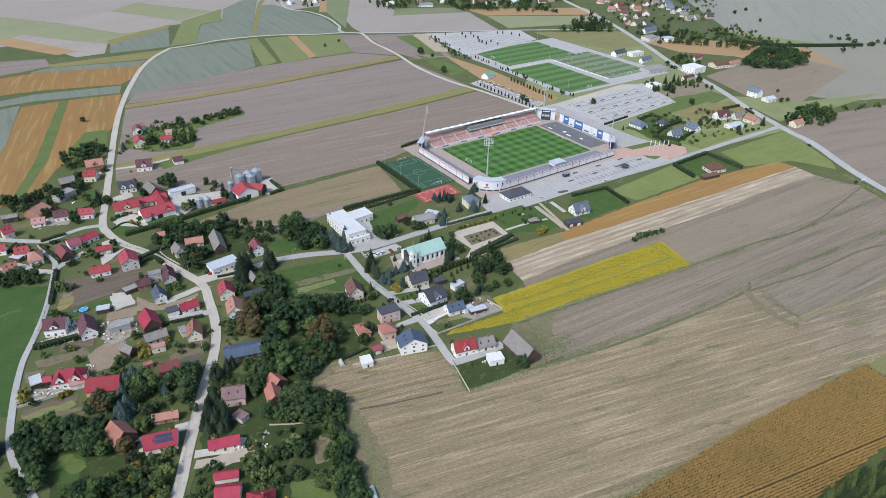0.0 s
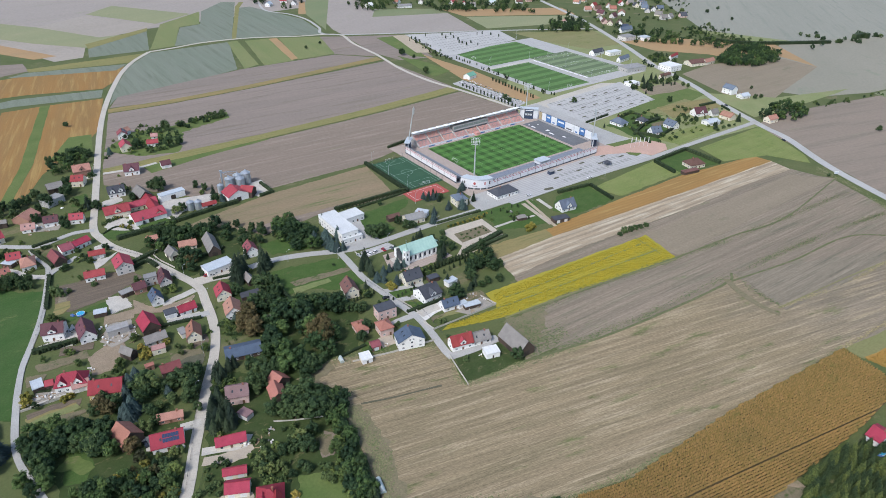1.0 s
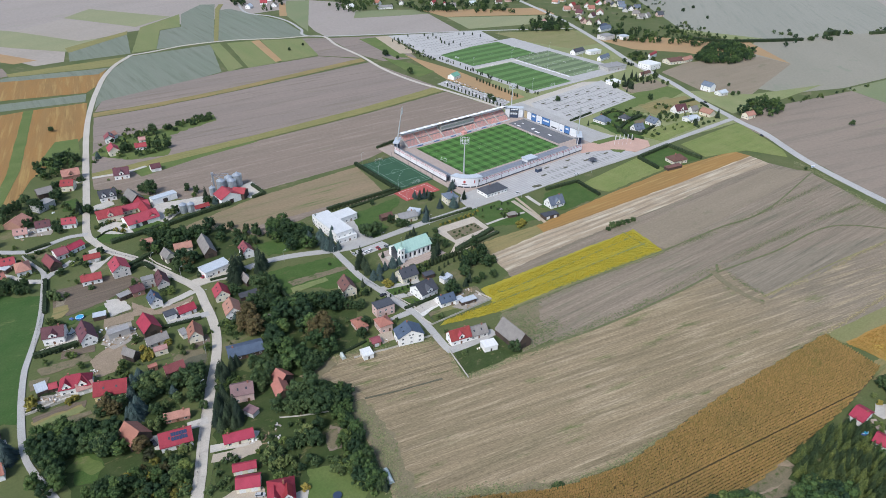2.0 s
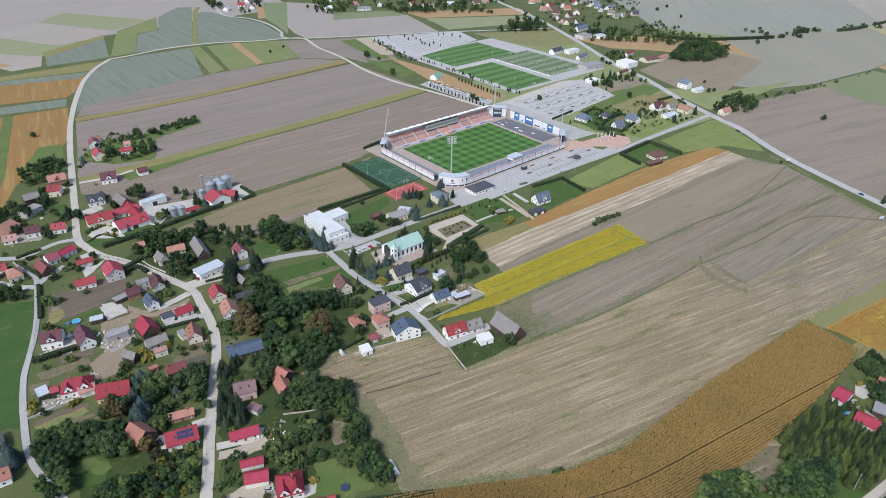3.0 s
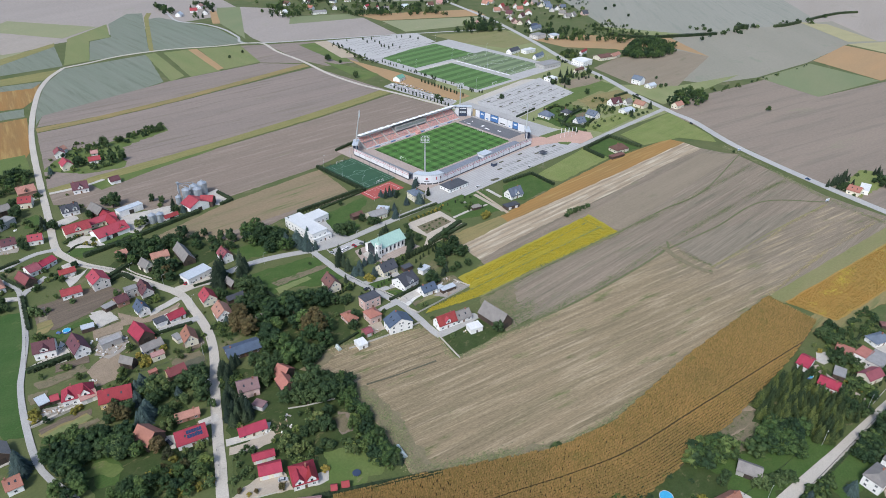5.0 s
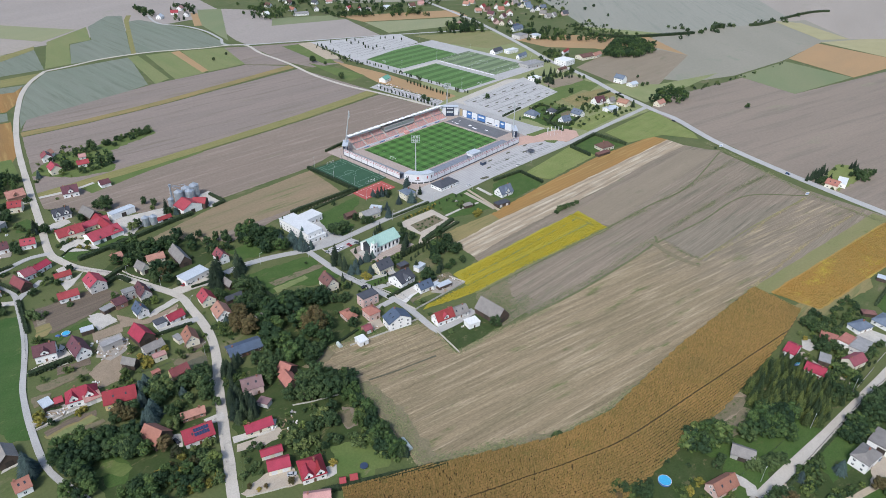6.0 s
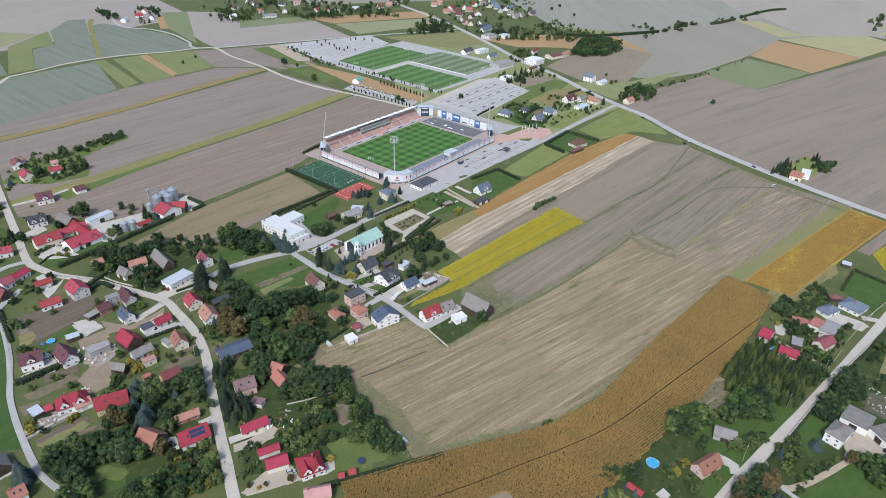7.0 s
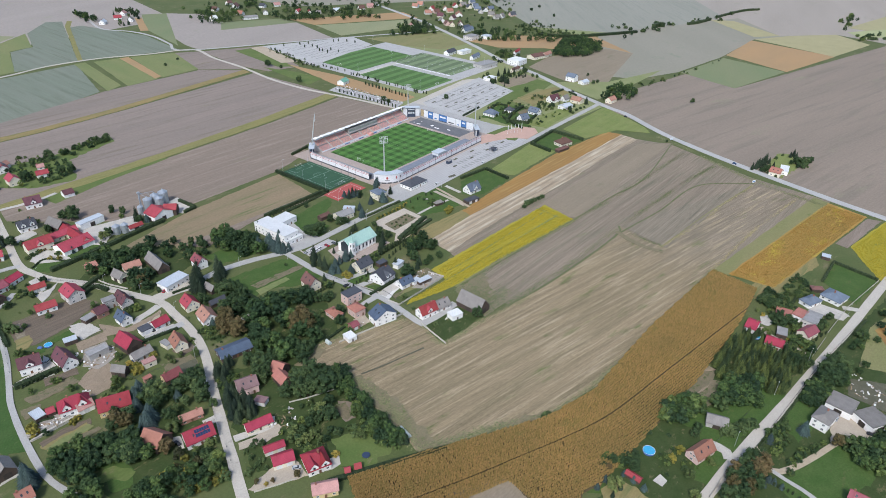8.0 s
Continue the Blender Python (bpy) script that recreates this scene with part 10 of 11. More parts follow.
fence("wall", 1.3, [(-205.4, -170.8), (-204.5, -179.6), (-160.8, -181.6), (-163.1, -169.6)])
fence("wall", 1.3, [(-254.9, -177.3), (-233.3, -183.1), (-209.8, -187.6)])
fence("wall", 1.2, [(-398.7, -114.6), (-387.0, -115.6), (-368.7, -116.4)])
fence("mesh", 1.5, [(-319.1, -131.1), (-331.0, -161.3), (-339.9, -184.1), (-351.1, -208.8)])
fence("mesh", 1.4, [(-367.3, 5.0), (-376.6, -35.2), (-386.5, -68.1)])
fence("mesh", 1.4, [(-333.2, 21.9), (-316.1, -5.6), (-304.1, -41.4)])
fence("mesh", 1.3, [(-210.3, -117.1), (-207.2, -138.8), (-203.5, -160.9)])
fence("mesh", 1.3, [(-199.0, -147.6), (-199.5, -163.5), (-202.8, -185.4)])
fence("mesh", 1.3, [(-289.1, -71.7), (-296.2, -87.6), (-303.0, -119.9)])
fence("wall", 1.3, [(-61.0, -400.1), (-22.8, -405.0), (27.1, -416.4)])
fence("wall", 1.3, [(-104.1, -396.2), (-68.2, -399.9)])
fence("wall", 1.3, [(-228.4, -382.1), (-208.5, -383.5)])
fence("wall", 1.2, [(-199.3, -81.8), (-200.6, -105.3)])
fence("mesh", 1.2, [(-227.8, -381.9), (-219.8, -383.1)])

guard_rail([(-184.1, -390.4), (-162.8, -393.4), (-128.1, -398.0), (-99.0, -401.9), (-72.1, -407.1), (-30.4, -415.3)])
hedge(0.9, 1.2, [(-184.4, -392.0), (-163.1, -395.0), (-128.4, -399.6), (-99.3, -403.5), (-72.4, -408.7), (-30.7, -416.9)])

# cars
car(-370.1, -65.5, 33, "silver")
car(-367.1, -66.2, 33, "silver")
car(-193.5, -88.2, -58, "white")
car(-188.2, -89.9, 25, "white")
car(-182.4, -91.1, -86, "red")
car(-199.3, -87.8, -79, "silver")
car(-210.7, -139.0, -3, "black")
car(-288.8, -54.1, 23, "red")
car(-284.0, -55.3, 12, "grey")
car(-314.9, -85.6, 8, "black")
car(-336.3, -102.0, -0, "blue")
car(-356.8, -172.7, -83, "black")
car(236.8, -137.8, -109, "black")
car(283.1, -46.4, -101, "black")
car(-176.6, -92.3, -87, "grey")
car(-191.7, -90.2, 25, "white")
car(-331.2, -227.4, -36, "silver")
car(-139.8, -433.7, -86, "black")
car(-138.8, -417.8, -6, "silver")
car(-46.1, -86.2, -6, "white")
car(176.1, -276.1, -102, "blue")

car(19.0, -90.3, -3, "white")

# garden things
pool(-360.4, -52.3, 2.2)
pool(-219.8, -350.5, 2.9)
pool(-93.9, -366.8, 2.2)
greenhouse(-284.2, -252.1, -103, 7.5, 3.0)
greenhouse(-259.1, -172.8, -99, 4.0, 2.2)
trampoline(-306.2, -247.2)
junk_pile(-349.7, -83.6)
junk_pile(-347.9, -89.4)
junk_pile(-344.6, -86.9)
junk_pile(-340.8, -86.5)
junk_pile(-353.1, -87.1)
junk_pile(-391.5, -112.6)
junk_pile(-387.9, -112.7)
junk_pile(-385.2, -115.9)
junk_pile(-339.2, -81.6)
junk_pile(-354.6, -71.6)
junk_pile(-351.2, -71.9)
junk_pile(-350.0, -77.6)
junk_pile(-353.9, -83.7)
junk_pile(-362.6, 71.5)
junk_pile(-366.4, 69.1)
junk_pile(-357.4, 71.1)
junk_pile(-370.1, 66.7)
junk_pile(-321.7, -197.2)
junk_pile(-315.2, -200.3)
junk_pile(-308.8, -196.8)
junk_pile(-174.8, -173.2)
junk_pile(-170.4, -172.8)
junk_pile(-170.0, -177.6)
junk_pile(-176.7, -178.4)
junk_pile(-193.7, -213.3)
junk_pile(-197.3, -210.9)
junk_pile(-356.5, -73.1)
junk_pile(-355.8, -78.3)
junk_pile(-354.6, -83.4)
junk_pile(-353.0, -87.4)
junk_pile(-355.3, -89.1)
junk_pile(-342.8, -90.1)
junk_pile(-339.8, -90.2)
junk_pile(-342.3, -94.5)
junk_pile(-365.2, -106.6)
junk_pile(-365.3, -104.2)
junk_pile(-311.1, -202.1)
junk_pile(-309.6, -196.1)
junk_pile(-317.2, -203.6)
junk_pile(-314.7, -212.8)
junk_pile(-319.4, -198.3)
junk_pile(-297.7, -198.3)
junk_pile(-389.6, -114.6)
junk_pile(-384.4, -114.2)
junk_pile(-386.3, -114.6)
junk_pile(-373.7, -64.7)
junk_pile(-349.5, -74.7)
junk_pile(-358.3, -69.5)
junk_pile(-107.7, -421.0)
junk_pile(-107.3, -425.0)
junk_pile(-99.2, -428.0)
junk_pile(-104.9, -431.4)
junk_pile(-111.3, -426.9)
junk_pile(-111.7, -423.0)
junk_pile(-94.3, -419.6)
junk_pile(-97.6, -426.4)
junk_pile(-96.4, -422.1)
junk_pile(-100.2, -430.3)
junk_pile(-102.3, -433.2)
junk_pile(-113.3, -431.2)
junk_pile(-108.9, -434.6)
junk_pile(-106.3, -427.6)
junk_pile(-103.6, -419.0)
tarp(-364.3, -51.0)
tarp(-348.2, -75.7)
tarp(-336.4, -98.1)
street_lamp(-333.2, 21.9)
street_lamp(-309.4, -19.0)
street_lamp(-300.3, -46.1)
street_lamp(-297.7, -80.0)
street_lamp(-315.2, -125.7)
street_lamp(-327.8, -154.5)
street_lamp(-266.3, -56.5)
street_lamp(-240.3, -66.9)
street_lamp(-212.4, -83.3)
street_lamp(-176.2, -86.4)
street_lamp(-134.1, -85.0)
street_lamp(-89.7, -86.3)
street_lamp(-48.8, -93.1)
street_lamp(32.9, -94.7)
street_lamp(-312.3, 148.0)
street_lamp(-324.0, 94.0)
street_lamp(-139.9, -388.2)
street_lamp(-190.0, -382.0)
street_lamp(-97.7, -396.4)
street_lamp(-33.3, -406.6)

# the flowering row between the road and the square, and the clipped thujas south of the church
trees("gold", [(-127.5, -89.9, 1.6), (-123.6, -90.3, 1.6), (-119.5, -90.6, 1.6), (-115.5, -91.0, 1.6), (-111.4, -91.3, 1.6), (-107.3, -91.7, 1.6), (-103.2, -92.1, 1.6), (-99.0, -92.5, 1.6)])
trees("bush", [(-125.6, -90.1, 1.7), (-121.6, -90.4, 1.7), (-117.5, -90.8, 1.7), (-113.5, -91.2, 1.7), (-109.4, -91.5, 1.7), (-105.2, -91.9, 1.7), (-101.1, -92.3, 1.7), (-96.9, -92.6, 1.7)])
trees("thuja", [(-171.5, -129.7, 4.0), (-168.8, -129.7, 4.0), (-166.1, -129.7, 4.0), (-163.4, -129.7, 4.0), (-160.7, -129.7, 4.0), (-157.9, -129.7, 4.0), (-155.1, -129.7, 4.0), (-152.3, -129.7, 4.0), (-149.5, -129.7, 4.0), (-146.7, -129.7, 4.0), (-143.8, -129.7, 4.0), (-141.0, -129.8, 4.0), (-227.7, -130.9, 3.0), (-225.4, -130.8, 3.0), (-223.1, -130.7, 3.0), (-220.8, -130.7, 3.0), (-218.5, -130.6, 3.0), (-216.2, -130.6, 3.0), (-213.8, -130.5, 3.0)])

# lone shrubs in the fields
trees("bush", [(-36, -169, 3), (-30, -168, 4), (-25, -169, 4), (-20, -169, 3.5), (-15, -170, 3), (-10, -171, 3)])
trees("bush", [(-231, -300, 3), (-232, -300, 2.5), (-229, -301, 2.5)])
trees("oak", [(342, -178, 6), (189, -204, 3)])
trees("oak", [(-310, 279, 5), (43, 442, 4)])
grove("oak bush", 22, 2, 4, 95, [(363.7, -91.9), (466.3, -115.1), (513.5, -131.1), (595.0, -138.4), (574.1, -140.5), (448.7, -125.4), (349.2, -105.9)])
grove("bush ash", 26, 2, 4, 96, [(-286.2, -209.0), (-290.1, -232.8), (-290.0, -247.7), (-290.3, -258.7), (-296.3, -256.8), (-297.8, -243.7), (-292.2, -227.1)])
wayside_sign(140.0, -303.1)
wayside_sign(196.7, -206.1)
junk_pile(-172.2, -167.0)
junk_pile(-166.8, -165.1)
junk_pile(-168.2, -170.9)
junk_pile(-174.7, -171.9)
junk_pile(-178.3, -169.6)
junk_pile(-164.7, -167.9)
junk_pile(-163.8, -173.8)
junk_pile(-233.0, -176.8)
junk_pile(-191.2, -214.9)
junk_pile(-75.1, -97.8)
hedge(4.5, 5, [(535.3, 152.3), (557.6, 106.2), (610.2, 70.9), (676.5, 34.8)])
hedge(8, 8, [(734.4, 28.2), (756.8, 25.8), (759.5, 16.4)])
hedge(5, 5, [(811.1, -7.7), (834.6, -17.1), (886.7, -25.6)])
hedge(4, 4.5, [(919.2, -27.8), (963.9, -33.1), (1035.7, -46.7), (1073.8, -66.9)])
trees("spruce", [(251, 50, 9), (259, 46, 10), (291, 54, 9), (303, 53, 9), (297, 42, 8)])
trees("oak", [(266, 42, 6), (242, 48, 5)])
hedge(1.6, 1.6, [(-9.7, -377.3), (-27.5, -376.1), (-42.6, -375.9)])
hedge(1.2, 1.4, [(-45.4, -377.5), (-47.3, -389.6), (-48.9, -393.2)])
trees("thuja", [(-55, -397, 3), (-65, -396, 3.5), (-45, -397, 3), (-74, -396, 3.5), (-80, -395, 3), (-59, -397, 3)])
trees("gold", [(-68, -364, 2.5), (-41, -363, 3), (-84, -383, 2.5), (-86, -390, 2)])
trees("fruit", [(-41, -366, 3), (-50, -371, 4), (-66, -385, 4), (-69, -389, 3), (-60, -392, 3.5), (-65, -360, 3), (-32, -372, 3)])
trees("bush", [(-62, -370, 2.5), (-66, -374, 2.5), (-79, -380, 2.5), (-79, -385, 2.5), (-82, -387, 2), (-82, -395, 2), (-90, -368, 2.5)])
trees("oak", [(-335, 134, 9), (-336, 123, 8), (-354, 110, 9), (-351, 104, 9), (-359, 99, 7), (-348, 68, 7), (-348, 61, 6), (-364, 82, 7), (-353, 80, 5), (-324, 80, 7), (-276, 88, 11), (-299, 79, 7), (-299, 11, 9), (-295, 5, 9), (-288, 2, 10), (-294, -4, 9), (-278, -2, 9), (-273, -2, 9), (-266, -1, 8)])
hedge(2.6, 3, [(132.1, -43.4), (140.2, -56.4), (142.2, -66.0)])
hedge(2.6, 3, [(139.0, -41.9), (160.5, -34.4), (186.9, -31.7)])
hedge(2.4, 2.5, [(147.5, -62.8), (181.0, -56.5)])
hedge(2.5, 3, [(257.8, -30.7), (281.5, -33.2)])
hedge(2, 2.5, [(138.7, -9.8), (180.0, -1.8)])
hedge(2, 2.5, [(178.3, -4.2), (179.1, -15.6)])
hedge(2, 2, [(278.0, -43.6), (271.6, -57.5)])
trees("spruce", [(211, -81, 9), (251, -81, 10), (121, -16, 5), (150, -37, 5)])
trees("oak", [(198, -46, 5), (209, -48, 4), (208, -55, 4), (173, -5, 5), (228, -77, 4), (333, -50, 6), (342, -52, 5), (364, -27, 4), (216, -77, 5), (218, -53, 4), (189, -26, 4)])
trees("ash", [(256, 71, 6), (253, 61, 7), (248, 50, 5), (258, 48, 6), (274, 51, 6), (285, 52, 6), (292, 47, 7), (308, 47, 5), (322, 46, 6), (306, 26, 6), (306, 19, 6), (268, 73, 7)])
trees("bush", [(212, -44, 2.5), (218, -45, 2), (214, -57, 3), (143, -30, 2.5), (139, -36, 2), (140, -26, 3), (228, -85, 2.5), (236, -86, 2), (219, -85, 3), (207, -86, 2.5), (166, -16, 2), (185, -37, 3), (245, -51, 2.5), (248, -67, 2)])
trees("spruce", [(173, -293, 9), (178, -295, 10), (183, -296, 11), (189, -297, 10), (195, -298, 11), (203, -298, 10), (231, -314, 8), (235, -316, 9), (232, -319, 7)])
trees("oak", [(216, -322, 7), (215, -326, 8), (220, -329, 8), (226, -332, 7), (234, -333, 5), (207, -326, 5), (210, -330, 5), (174, -301, 4), (174, -304, 5)])
trees("bush", [(174, -308, 3), (173, -312, 2.5), (171, -315, 3), (178, -315, 3), (231, -307, 2.5), (217, -304, 3)])
trees("blue", [(-210, -67, 9), (-210, -71, 11), (-208, -74, 10), (-204, -75, 8)])
trees("blue", [(-410, -142, 13), (-410, -145, 11)])
trees("thuja", [(-167.1, -128.1, 4), (-164.8, -128.2, 4.4), (-162.5, -128.4, 3.8), (-160.2, -128.5, 4), (-157.8, -128.6, 4.4), (-155.4, -128.7, 3.8), (-153.1, -128.8, 4), (-150.7, -129.0, 4.4), (-148.3, -129.1, 3.8), (-145.8, -129.2, 4)])
grove("oak ash oak bush", 30, 4.5, 7.5, 331, [(-194.7, -347.3), (-174.8, -351.2), (-154.8, -355.9), (-143.3, -362.9), (-139.4, -376.9), (-155.5, -384.7), (-164.1, -375.4), (-170.6, -363.1), (-185.5, -360.4), (-195.1, -351.5)])
grove("oak fruit bush", 16, 3, 6, 332, [(-39.7, -353.6), (-36.8, -363.9), (-59.6, -383.7), (-72.6, -389.0), (-71.8, -381.3), (-56.3, -363.7)])
trees("oak", [(-69.6, -372.4, 6), (-64.3, -372.7, 6), (-106.6, -391.0, 7), (-112.5, -391.0, 6), (-41.4, -359.8, 6)])
trees("oak", [(-279.4, -173.6, 7), (-275.3, -172.3, 8), (-277.9, -168.1, 8), (-271.4, -170.4, 6), (-273.2, -167.0, 8), (-268.0, -168.5, 6)])
trees("thuja", [(-77.1, -382.4, 3), (-78.7, -384.2, 3.5), (-80.3, -386.0, 3), (-58.8, -394.7, 3), (-55.4, -396.2, 3.5), (-63.2, -399.2, 3), (-68.0, -397.5, 3), (-76.6, -376.7, 3.5)])
trees("bush", [(-71.0, -373.4, 2.5), (-71.4, -375.4, 2), (-68.4, -368.9, 3), (-80.4, -379.5, 2.5), (-85.7, -387.1, 2), (-85.4, -389.7, 3), (-81.9, -396.0, 2.5), (-51.8, -397.9, 2)])
trees("spruce", [(-329, 85, 11), (-248, 48, 13)])
trees("bush", [(-365, 39, 2.5), (-369, 35, 2.5), (-362, 40, 2), (-326, 53, 2.5), (-322, 54, 3), (-318, 55, 2.5), (-340, 79, 2.5), (-340, 30, 2.5), (-348, 23, 2.5), (-347, 15, 2.5), (-341, 19, 2)])
trees("fruit", [(-278, 39, 7), (-358, 36, 3), (-335, 93, 4), (-332, 89, 3)])
trees("gold", [(-317, 56, 3), (-314, 57, 3), (-307, 41, 2.5)])
junk_pile(-359.0, 73.0)
junk_pile(-359.2, 65.0)
junk_pile(-361.8, 71.4)
junk_pile(-344.7, 97.4)
junk_pile(-299.5, 101.3)
junk_pile(-363.9, 77.4)
hedge(1.0, 1.2, [(-329.3, 38.3), (-318.5, 43.2), (-310.0, 29.2)])

# crops
MAIZE_EDGE = [(-362, -250), (-330, -270), (-290, -291), (-262, -304), (-238, -315), (-208, -326), (-153.5, -337), (-71, -353.5), (30, -374)]
MAIZE_FIELD = [(-321, -250), (-292, -265), (-263, -282), (-232, -301), (-198, -311), (-126, -313), (-34, -322), (-39, -353), (-84, -355), (-158, -352), (-239, -343), (-253, -341), (-260, -337), (-271, -337), (-279, -320), (-277, -308), (-295, -299), (-309, -303), (-334, -271)]
maize(MAIZE_EDGE, MAIZE_FIELD, 46, 1.3, 0.4)
low_crop("mustard", M["mustard"], "low bright-yellow flowering mustard covering a field", 0.6, 1.6, [(-156, -172), (-23, -180), (-28, -209), (-125, -196), (-164, -193), (-197, -184), (-197, -181), (-160, -184.5)], 3, ([(-164.6, -181.1), (-152.5, -181.8), (-116.3, -186.1), (-72.7, -191.3), (-26.7, -196.6)], [(-142.8, -195.3), (-102.9, -201.1), (-35.0, -209.4)]))
low_crop("soybean", M["soy"], "ripening orange-brown soybean crop covering a field", 0.6, 1.4, [(-32, -333), (137, -365), (131, -393), (-28, -361), (-29, -349)], 4)
low_crop("mustard", M["mustard"], "low bright-yellow flowering mustard covering a field", 0.6, 1.0, [(68, -394), (130, -409), (168, -432), (75, -439), (31, -420), (30, -416)], 5)


# ---- the stadium ----
LAMP = Geo().tube((0, 0, 0), (0, -0.3, 0), 0.34, 0.42, 8).mesh("lamp", M["mast"])
rect("stadium_yard", M["paving_rose"], 5, -84, -60, 86, 58, "pinkish paved ground inside the stadium", "pavement")
rect("stadium_forecourt", M["paving_grey"], 6, -66, -90, 100, -60.2, "pale grey block-paved forecourt and car park", "car park")
rect("stadium_side_yard", M["asphalt_grey"], 5, 86.2, -60, 116, 75, "grey asphalt yard beside the stadium", "pavement")
rect("service_lane", M["seat_blue"], 6.2, -60, -56, 60, -39.5, "blue-grey asphalt lane between the wall and the pitch", "pavement")
rect("service_lane", M["seat_blue"], 6.2, -77, -36, -66, 38, "blue-grey asphalt lane behind the goal line", "pavement")
rect("apron", M["tarmac"], 7, 59.5, -33, 80.5, 36, "dark grey asphalt apron behind the goal line", "pavement")
marked_pitch(0, 0, 105, 68, 3.0, 8, M["turf"], "line_faded", "mown green football pitch with chequered stripes")
for s in (-1, 1):
    goal(0 + s * 52.6, 0, 90 if s < 0 else -90)
main_stand()
outer_wall("outer_wall", (-63.5, -58.5), (64.0, -57.0), 15, "long white-panelled stadium wall with red bands and dark posts")
outer_wall("outer_wall", (-78.0, 40.0), (-79.0, -36.0), 9, "white-panelled stadium end wall with red bands")
corner_building()
tower(77.0, 46.5, 9.0, 5.0, 10.5, -45, "navy stadium corner tower with a video scoreboard", True)
tower(-72.0, 44.5, 6.0, 4.0, 9.5, 45, "navy and white stadium corner tower")
tower(76.0, -42.5, 6.0, 4.0, 8.5, -135, "navy and white stadium corner tower by the plaza")
floodlight_mast(-66.0, -42.5, 39, 0, -40)
floodlight_mast(-72.0, 46.0, 40, 5.5, 45)
floodlight_mast(77.0, 51.0, 35, 0, -40)
floodlight_mast(75.5, -41.0, 35, 0, -130)
east = thing("banner_wall", "tall wall of blue and white banners behind the goal", "stadium wall")
banner("frame", 82.6, -34, 82.6, 37, 0, 9.2, "steel_dark", east)
for k, (colour, a, b, low) in enumerate((("mural", 37, 33, 1.5), ("panel_white", 32.7, 27, 1.5), ("banner_blue", 26.7, 20, 1.5), ("panel_white", 19.7, 12, 1.5), ("banner_blue", 11.7, 1, 2.2), ("panel_white", 0.7, -11, 1.5), ("panel_white", -11.3, -18, 1.5), ("banner_blue", -18.3, -25, 2.2), ("panel_white", -25.3, -34, 1.5))):
    banner("banner", 82.4, a, 82.4, b, low, 9.0, colour, east)
    if colour == "banner_blue":
        banner("sign", 82.3, a - 1.5, 82.3, b + 1.5, 5.6, 7.2, "panel_white", east)
    elif k in (3, 5, 6):
        banner("sign", 82.3, a - 2, 82.3, b + 2.5, 2.4, 3.6, "ink" if k == 5 else "banner_blue", east)
part("ledge", Geo().box(80.6, -34, 0, 82.2, 37, 1.4), M["terrace_grey"], east)
for x, y, w, d in ((62, 22, 2, 5), (66, 8, 4, 3), (64, -2, 2, 6), (68, -14, 2, 4), (63, 30, 1.5, 1.5), (70, 26, 2, 1.2)):
    rect("apron_marking", M["line_white"], 7.2, x, y, x + w, y + d, "white painted marking on the apron", "marking")
hut = thing("camera_platform", "raised white hut with a pale flat roof over the near terrace", "hut", pose(1.1, -51.5, 0))
part("shell", Geo().box(-5.5, -3.5, 4.9, 5.5, 3.5, 7.6), M["panel_white"], hut)
part("roof", Geo().box(-6.2, -4.3, 7.6, 6.2, 4.3, 7.95), M["roof_pale_metal"], hut)
part("window", Geo().box(-5.0, 3.5, 5.6, 5.0, 3.58, 7.0), M["glass"], hut)
for a in (-5, 0, 5):
    part("post", Geo().box(a - 0.15, 2.6, 0.3, a + 0.15, 2.9, 4.9), M["steel_dark"], hut)
    part("post", Geo().box(a - 0.15, -2.9, 0.3, a + 0.15, -2.6, 4.9), M["steel_dark"], hut)
for k in range(16):
    b = thing("advertising_board", "low white advertising board beside the pitch", "board", pose(-52 + 6.6 * k, 40.2, 0.35), "pitch-side boards")
    part("board", Geo().box(0, -0.06, 0, 6.2, 0.06, 0.9), M["panel_white" if k % 3 else "banner_blue"], b)
    part("foot", Geo().box(0.3, 0.07, 0, 0.5, 0.6, 0.1), M["steel_dark"], b)
kiosk = thing("kiosk", "dark blue flat-roofed ticket kiosk", "kiosk", pose(-2, -66, 0.3))
part("body", Geo().box(-2.5, -1.6, 0, 2.5, 1.6, 3.0), M["navy"], kiosk)
part("roof", Geo().box(-3, -2.1, 3.0, 3, 2.1, 3.3), M["roof_felt"], kiosk)
shelter = thing("shelter", "small dark hipped shelter in the car park", "shelter", pose(52, -80, 0.3))
part("roof", Geo().add([(-3.5, -3, 2.6), (3.5, -3, 2.6), (3.5, 3, 2.6), (-3.5, 3, 2.6), (0, 0, 4.2)], [(0, 1, 4), (1, 2, 4), (2, 3, 4), (3, 0, 4), (3, 2, 1, 0)]), M["roof_anthracite"], shelter)
for a in (-3, 3):
    for b in (-2.5, 2.5):
        part("post", Geo().box(a - 0.1, b - 0.1, 0, a + 0.1, b + 0.1, 2.6), M["steel_dark"], shelter)
parking_rows("parking_bays", -8, -88, 84, -61, 6, True, 9.5, 3)
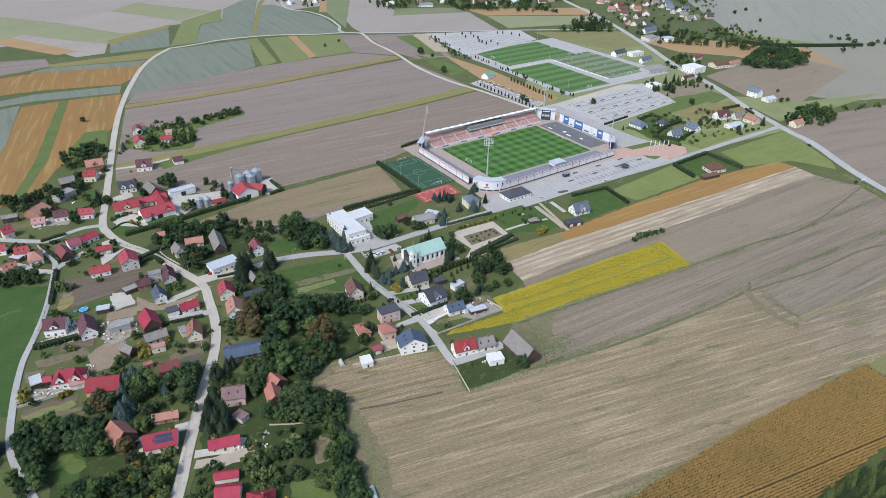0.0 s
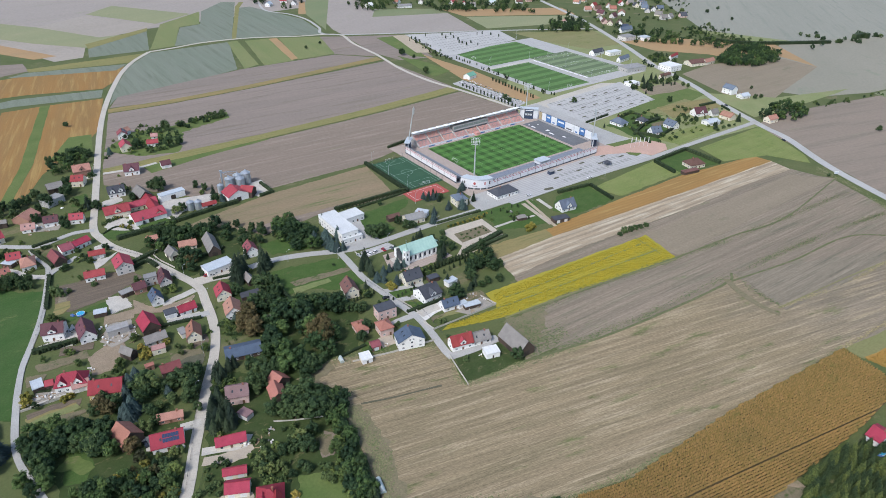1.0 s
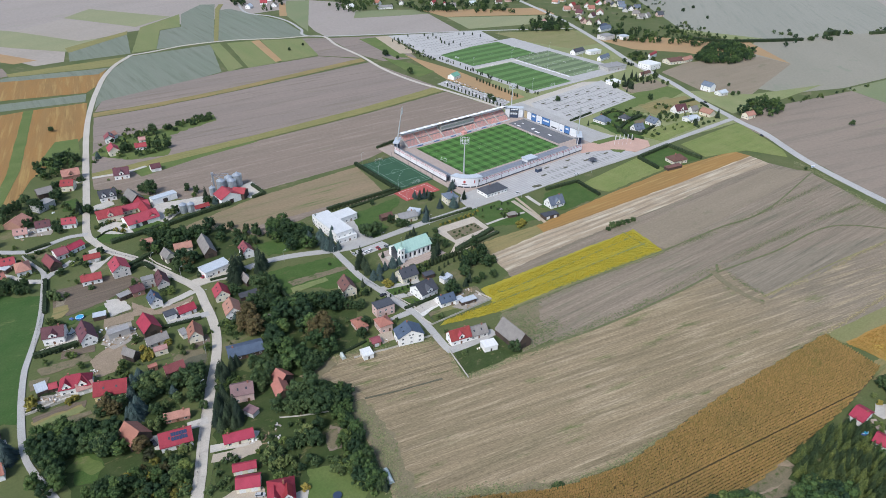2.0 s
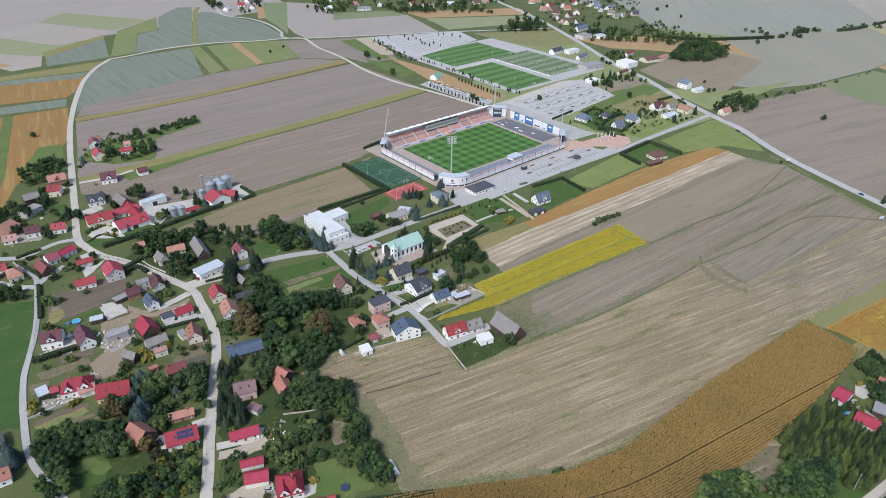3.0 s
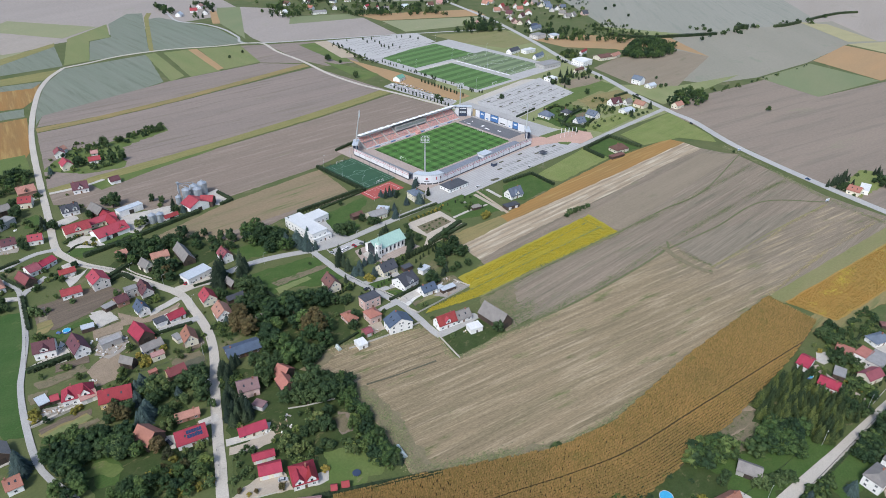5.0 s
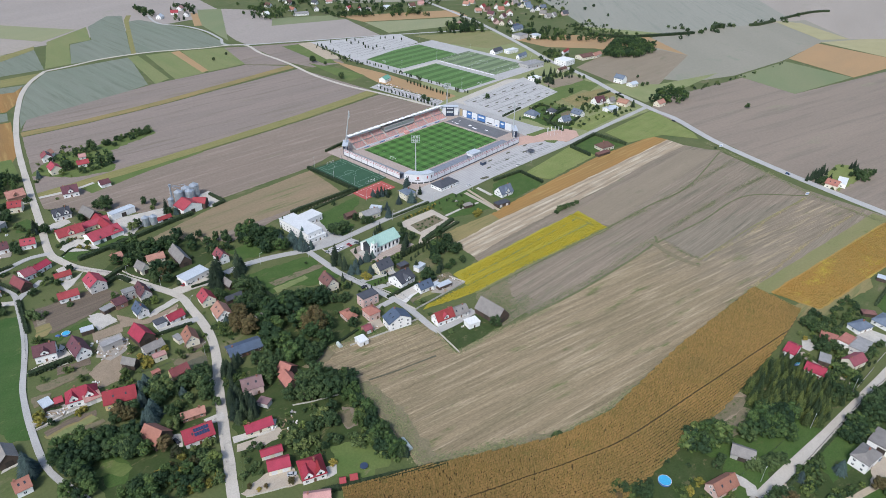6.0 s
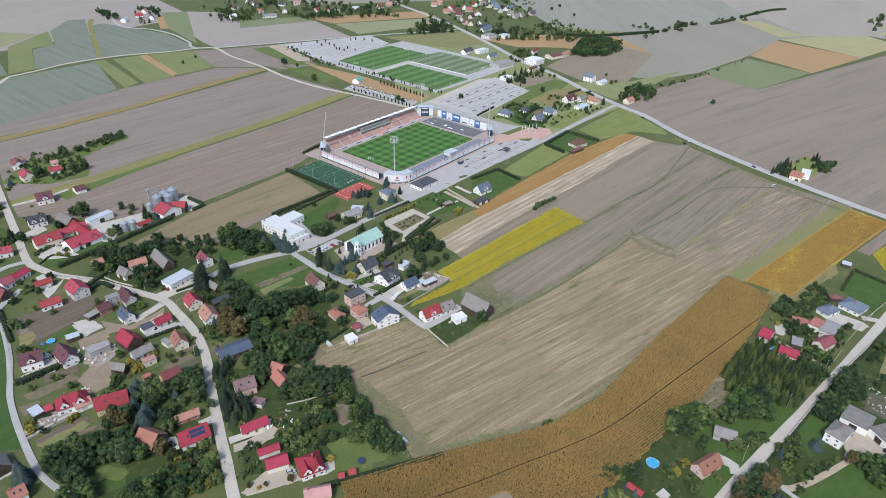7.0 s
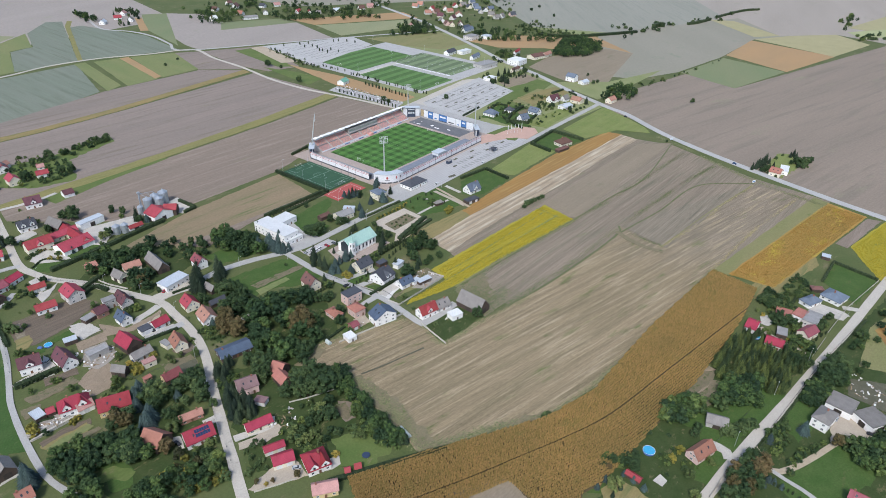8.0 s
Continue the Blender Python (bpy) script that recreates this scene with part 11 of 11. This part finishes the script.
for k in range(5):
    f = thing("flagpole", "white flagpole with a hanging pale flag", "flagpole", pose(100 + 3.5 * k, -66 - 2.0 * k, 0.3), "flagpoles on the plaza")
    part("pole", Geo().tube((0, 0, 0), (0, 0, 10), 0.09, 0.05, 6), M["frame_white"], f)
    part("flag", Geo().add([(0.08, 0, 9.8), (1.3, 0.15, 9.6), (1.1, -0.1, 5.2), (0.1, 0, 5.0), (0.08, 0.05, 9.8), (1.3, 0.2, 9.6), (1.1, -0.05, 5.2), (0.1, 0.05, 5.0)], [(0, 1, 2, 3), (7, 6, 5, 4), (0, 4, 5, 1), (1, 5, 6, 2), (2, 6, 7, 3), (3, 7, 4, 0)]), M["membrane"], f)
# the small pitch and the red court
marked_pitch(-99.5, 5.5, 55, 27, 2.2, 6, M["turf_artificial"], "line_worn", "dark green artificial-turf football pitch", turned=True, w=0.22)
for s in (-1, 1):
    goal(-99.5, 5.5 + s * 27.6, 180 if s < 0 else 0)
rect("court", M["court_red"], 6, -125, -44, -92, -26.5, "red rubber playing court with white lines", "court")
g = Geo()
line_box(g, -122, -42, -95, -28.5, 0.364, 0.2)
g.box(-108.6, -41.8, 0.364, -108.4, -28.7, 0.376)
setting("court_lines", g, M["line_white"], "white painted court lines", "marking")
for p in ((-115, 36, 11), (-116, 8, 10), (-116, -20, 10), (-85.5, 36, 10), (-85.5, -22, 10), (-126, -46, 9)):
    street_lamp(*p)
fence("mesh", 4.0, [(-116, 36), (-84, 36), (-84, -24), (-116, -24), (-116, 36)])
# training ground and car parks behind the stadium
marked_pitch(228, 259, 100, 64, 8.0, 3, M["turf_training"], "line_faded", "mown green training pitch with white lines")
marked_pitch(192, 152, 100, 58, 3.5, 3, M["turf_training"], "line_faded", "green training pitch behind the car park", turned=True)
marked_pitch(275, 166, 100, 62, 3.5, 3, M["turf_pale"], "line_white", "pale green artificial training pitch", turned=True)
rect("path", M["concrete_pale"], 2, 154, 205.5, 312, 213, "pale paved path between the training pitches", "path")
rect("path", M["asphalt_grey"], 2, 226.5, 98, 238, 205.3, "grey path between two training pitches", "path")
rect("training_terrace", M["paving_grey"], 1, 150, 92, 322, 305, "grey paved surround of the training pitches", "pavement")
for x, y in ((162, 210), (230, 210), (300, 208), (158, 100), (228, 100), (305, 104), (164, 300), (290, 302), (238, 152), (314, 160)):
    street_lamp(x, y, 14)
for p in ((176, 259, 90), (280, 259, -90), (192, 100, 180), (192, 204, 0), (275, 114, 180), (275, 218, 0)):
    goal(*p)
for k in range(12):
    b = thing("advertising_board", "low white board along the training pitch", "board", pose(235.5, 112 + 8 * k, 0.2, 0, 0, 90), "training boards")
    part("board", Geo().box(0, -0.06, 0, 6.5, 0.06, 1.0), M["panel_white"], b)
    part("foot", Geo().box(0.3, 0.07, 0, 0.5, 0.6, 0.1), M["steel_dark"], b)
trees("blue", [(-116.4, -42.8, 6), (-114.5, -46.8, 7), (-110.9, -48.2, 7), (-107.3, -49.7, 6), (-100.8, -75.2, 6), (-129.7, -76.0, 8), (-89.5, -53.6, 9), (-82.1, -47.6, 8)])
# the church
church()
parking_rows("parking_bays", 122, 8, 238, 72, 5.2, True, 10.5, 5)
parking_rows("parking_bays", 172, 302, 292, 360, 5.2, True, 11.0, 6)
parking_rows("parking_bays", 180, 362, 262, 396, 5.2, True, 11.0, 7)
for k in range(18):
    island(128 + (k % 6) * 18.5 + 3 * (k // 6), 17 + (k // 6) * 21, 7.0, 2.0, 2, 0.42)
for k in range(7):
    island(-4 + k * 13.5, -74.6 + (k % 2) * 9.5, 6.0, 2.0, 0, 0.5)
island(-24, -86, 9, 3.5, -10, 0.5)
# graves: rows of kerbed stones under dark thujas
grave_rng = random.Random(8)
GRAVE = [Geo().box(-0.9, -0.45, 0, 0.9, 0.45, 0.35).box(-0.95, -0.5, 0.352, -0.75, 0.5, 1.1).mesh("grave", M[c]) for c in ("panel_white", "steel_dark", "terrace_grey")]
for row in range(6):
    for k in range(20):
        if grave_rng.random() < 0.85:
            gx, gy = 91 + row * 3.4 + 0.25 * k * 0.4, 84 + k * 5.1 + row * 0.6
            tagged(new("grave", grave_rng.choice(GRAVE)), "stone grave with a low kerb and headstone", "grave", "cemetery graves").matrix_world = pose(gx + grave_rng.uniform(-0.3, 0.3), gy, top_at(gx, gy), 0, 0, grave_rng.uniform(-4, 4))
# silos of the farm
silo(-231.0, 59.9, 3.3, 8.5)
silo(-223.3, 62.6, 3.3, 8.5)
silo(-216.9, 61.0, 3.6, 9.5)
silo(-223.4, 56.4, 3.3, 8)
silo(-239.8, 55.9, 2.2, 6.5)
silo(-268.0, 40.5, 2.6, 6.5)
silo(-262.9, 38.3, 2.6, 6.5)
elevator = thing("grain_elevator", "slim galvanised grain elevator tower with sloping pipes", "elevator", pose(-235.7, 62.3, 0))
part("shaft", Geo().box(-0.5, -0.5, 0, 0.5, 0.5, 14), M["galvanised"], elevator)
part("head", Geo().box(-0.9, -0.9, 14, 0.9, 0.9, 15.4), M["galvanised"], elevator)
for dx, dy in ((5, -2), (9, 1), (14, 3), (-3, -5)):
    part("pipe", Geo().tube((0, 0, 14), (dx, dy, 10.2), 0.16, 0.16, 6), M["galvanised"], elevator)
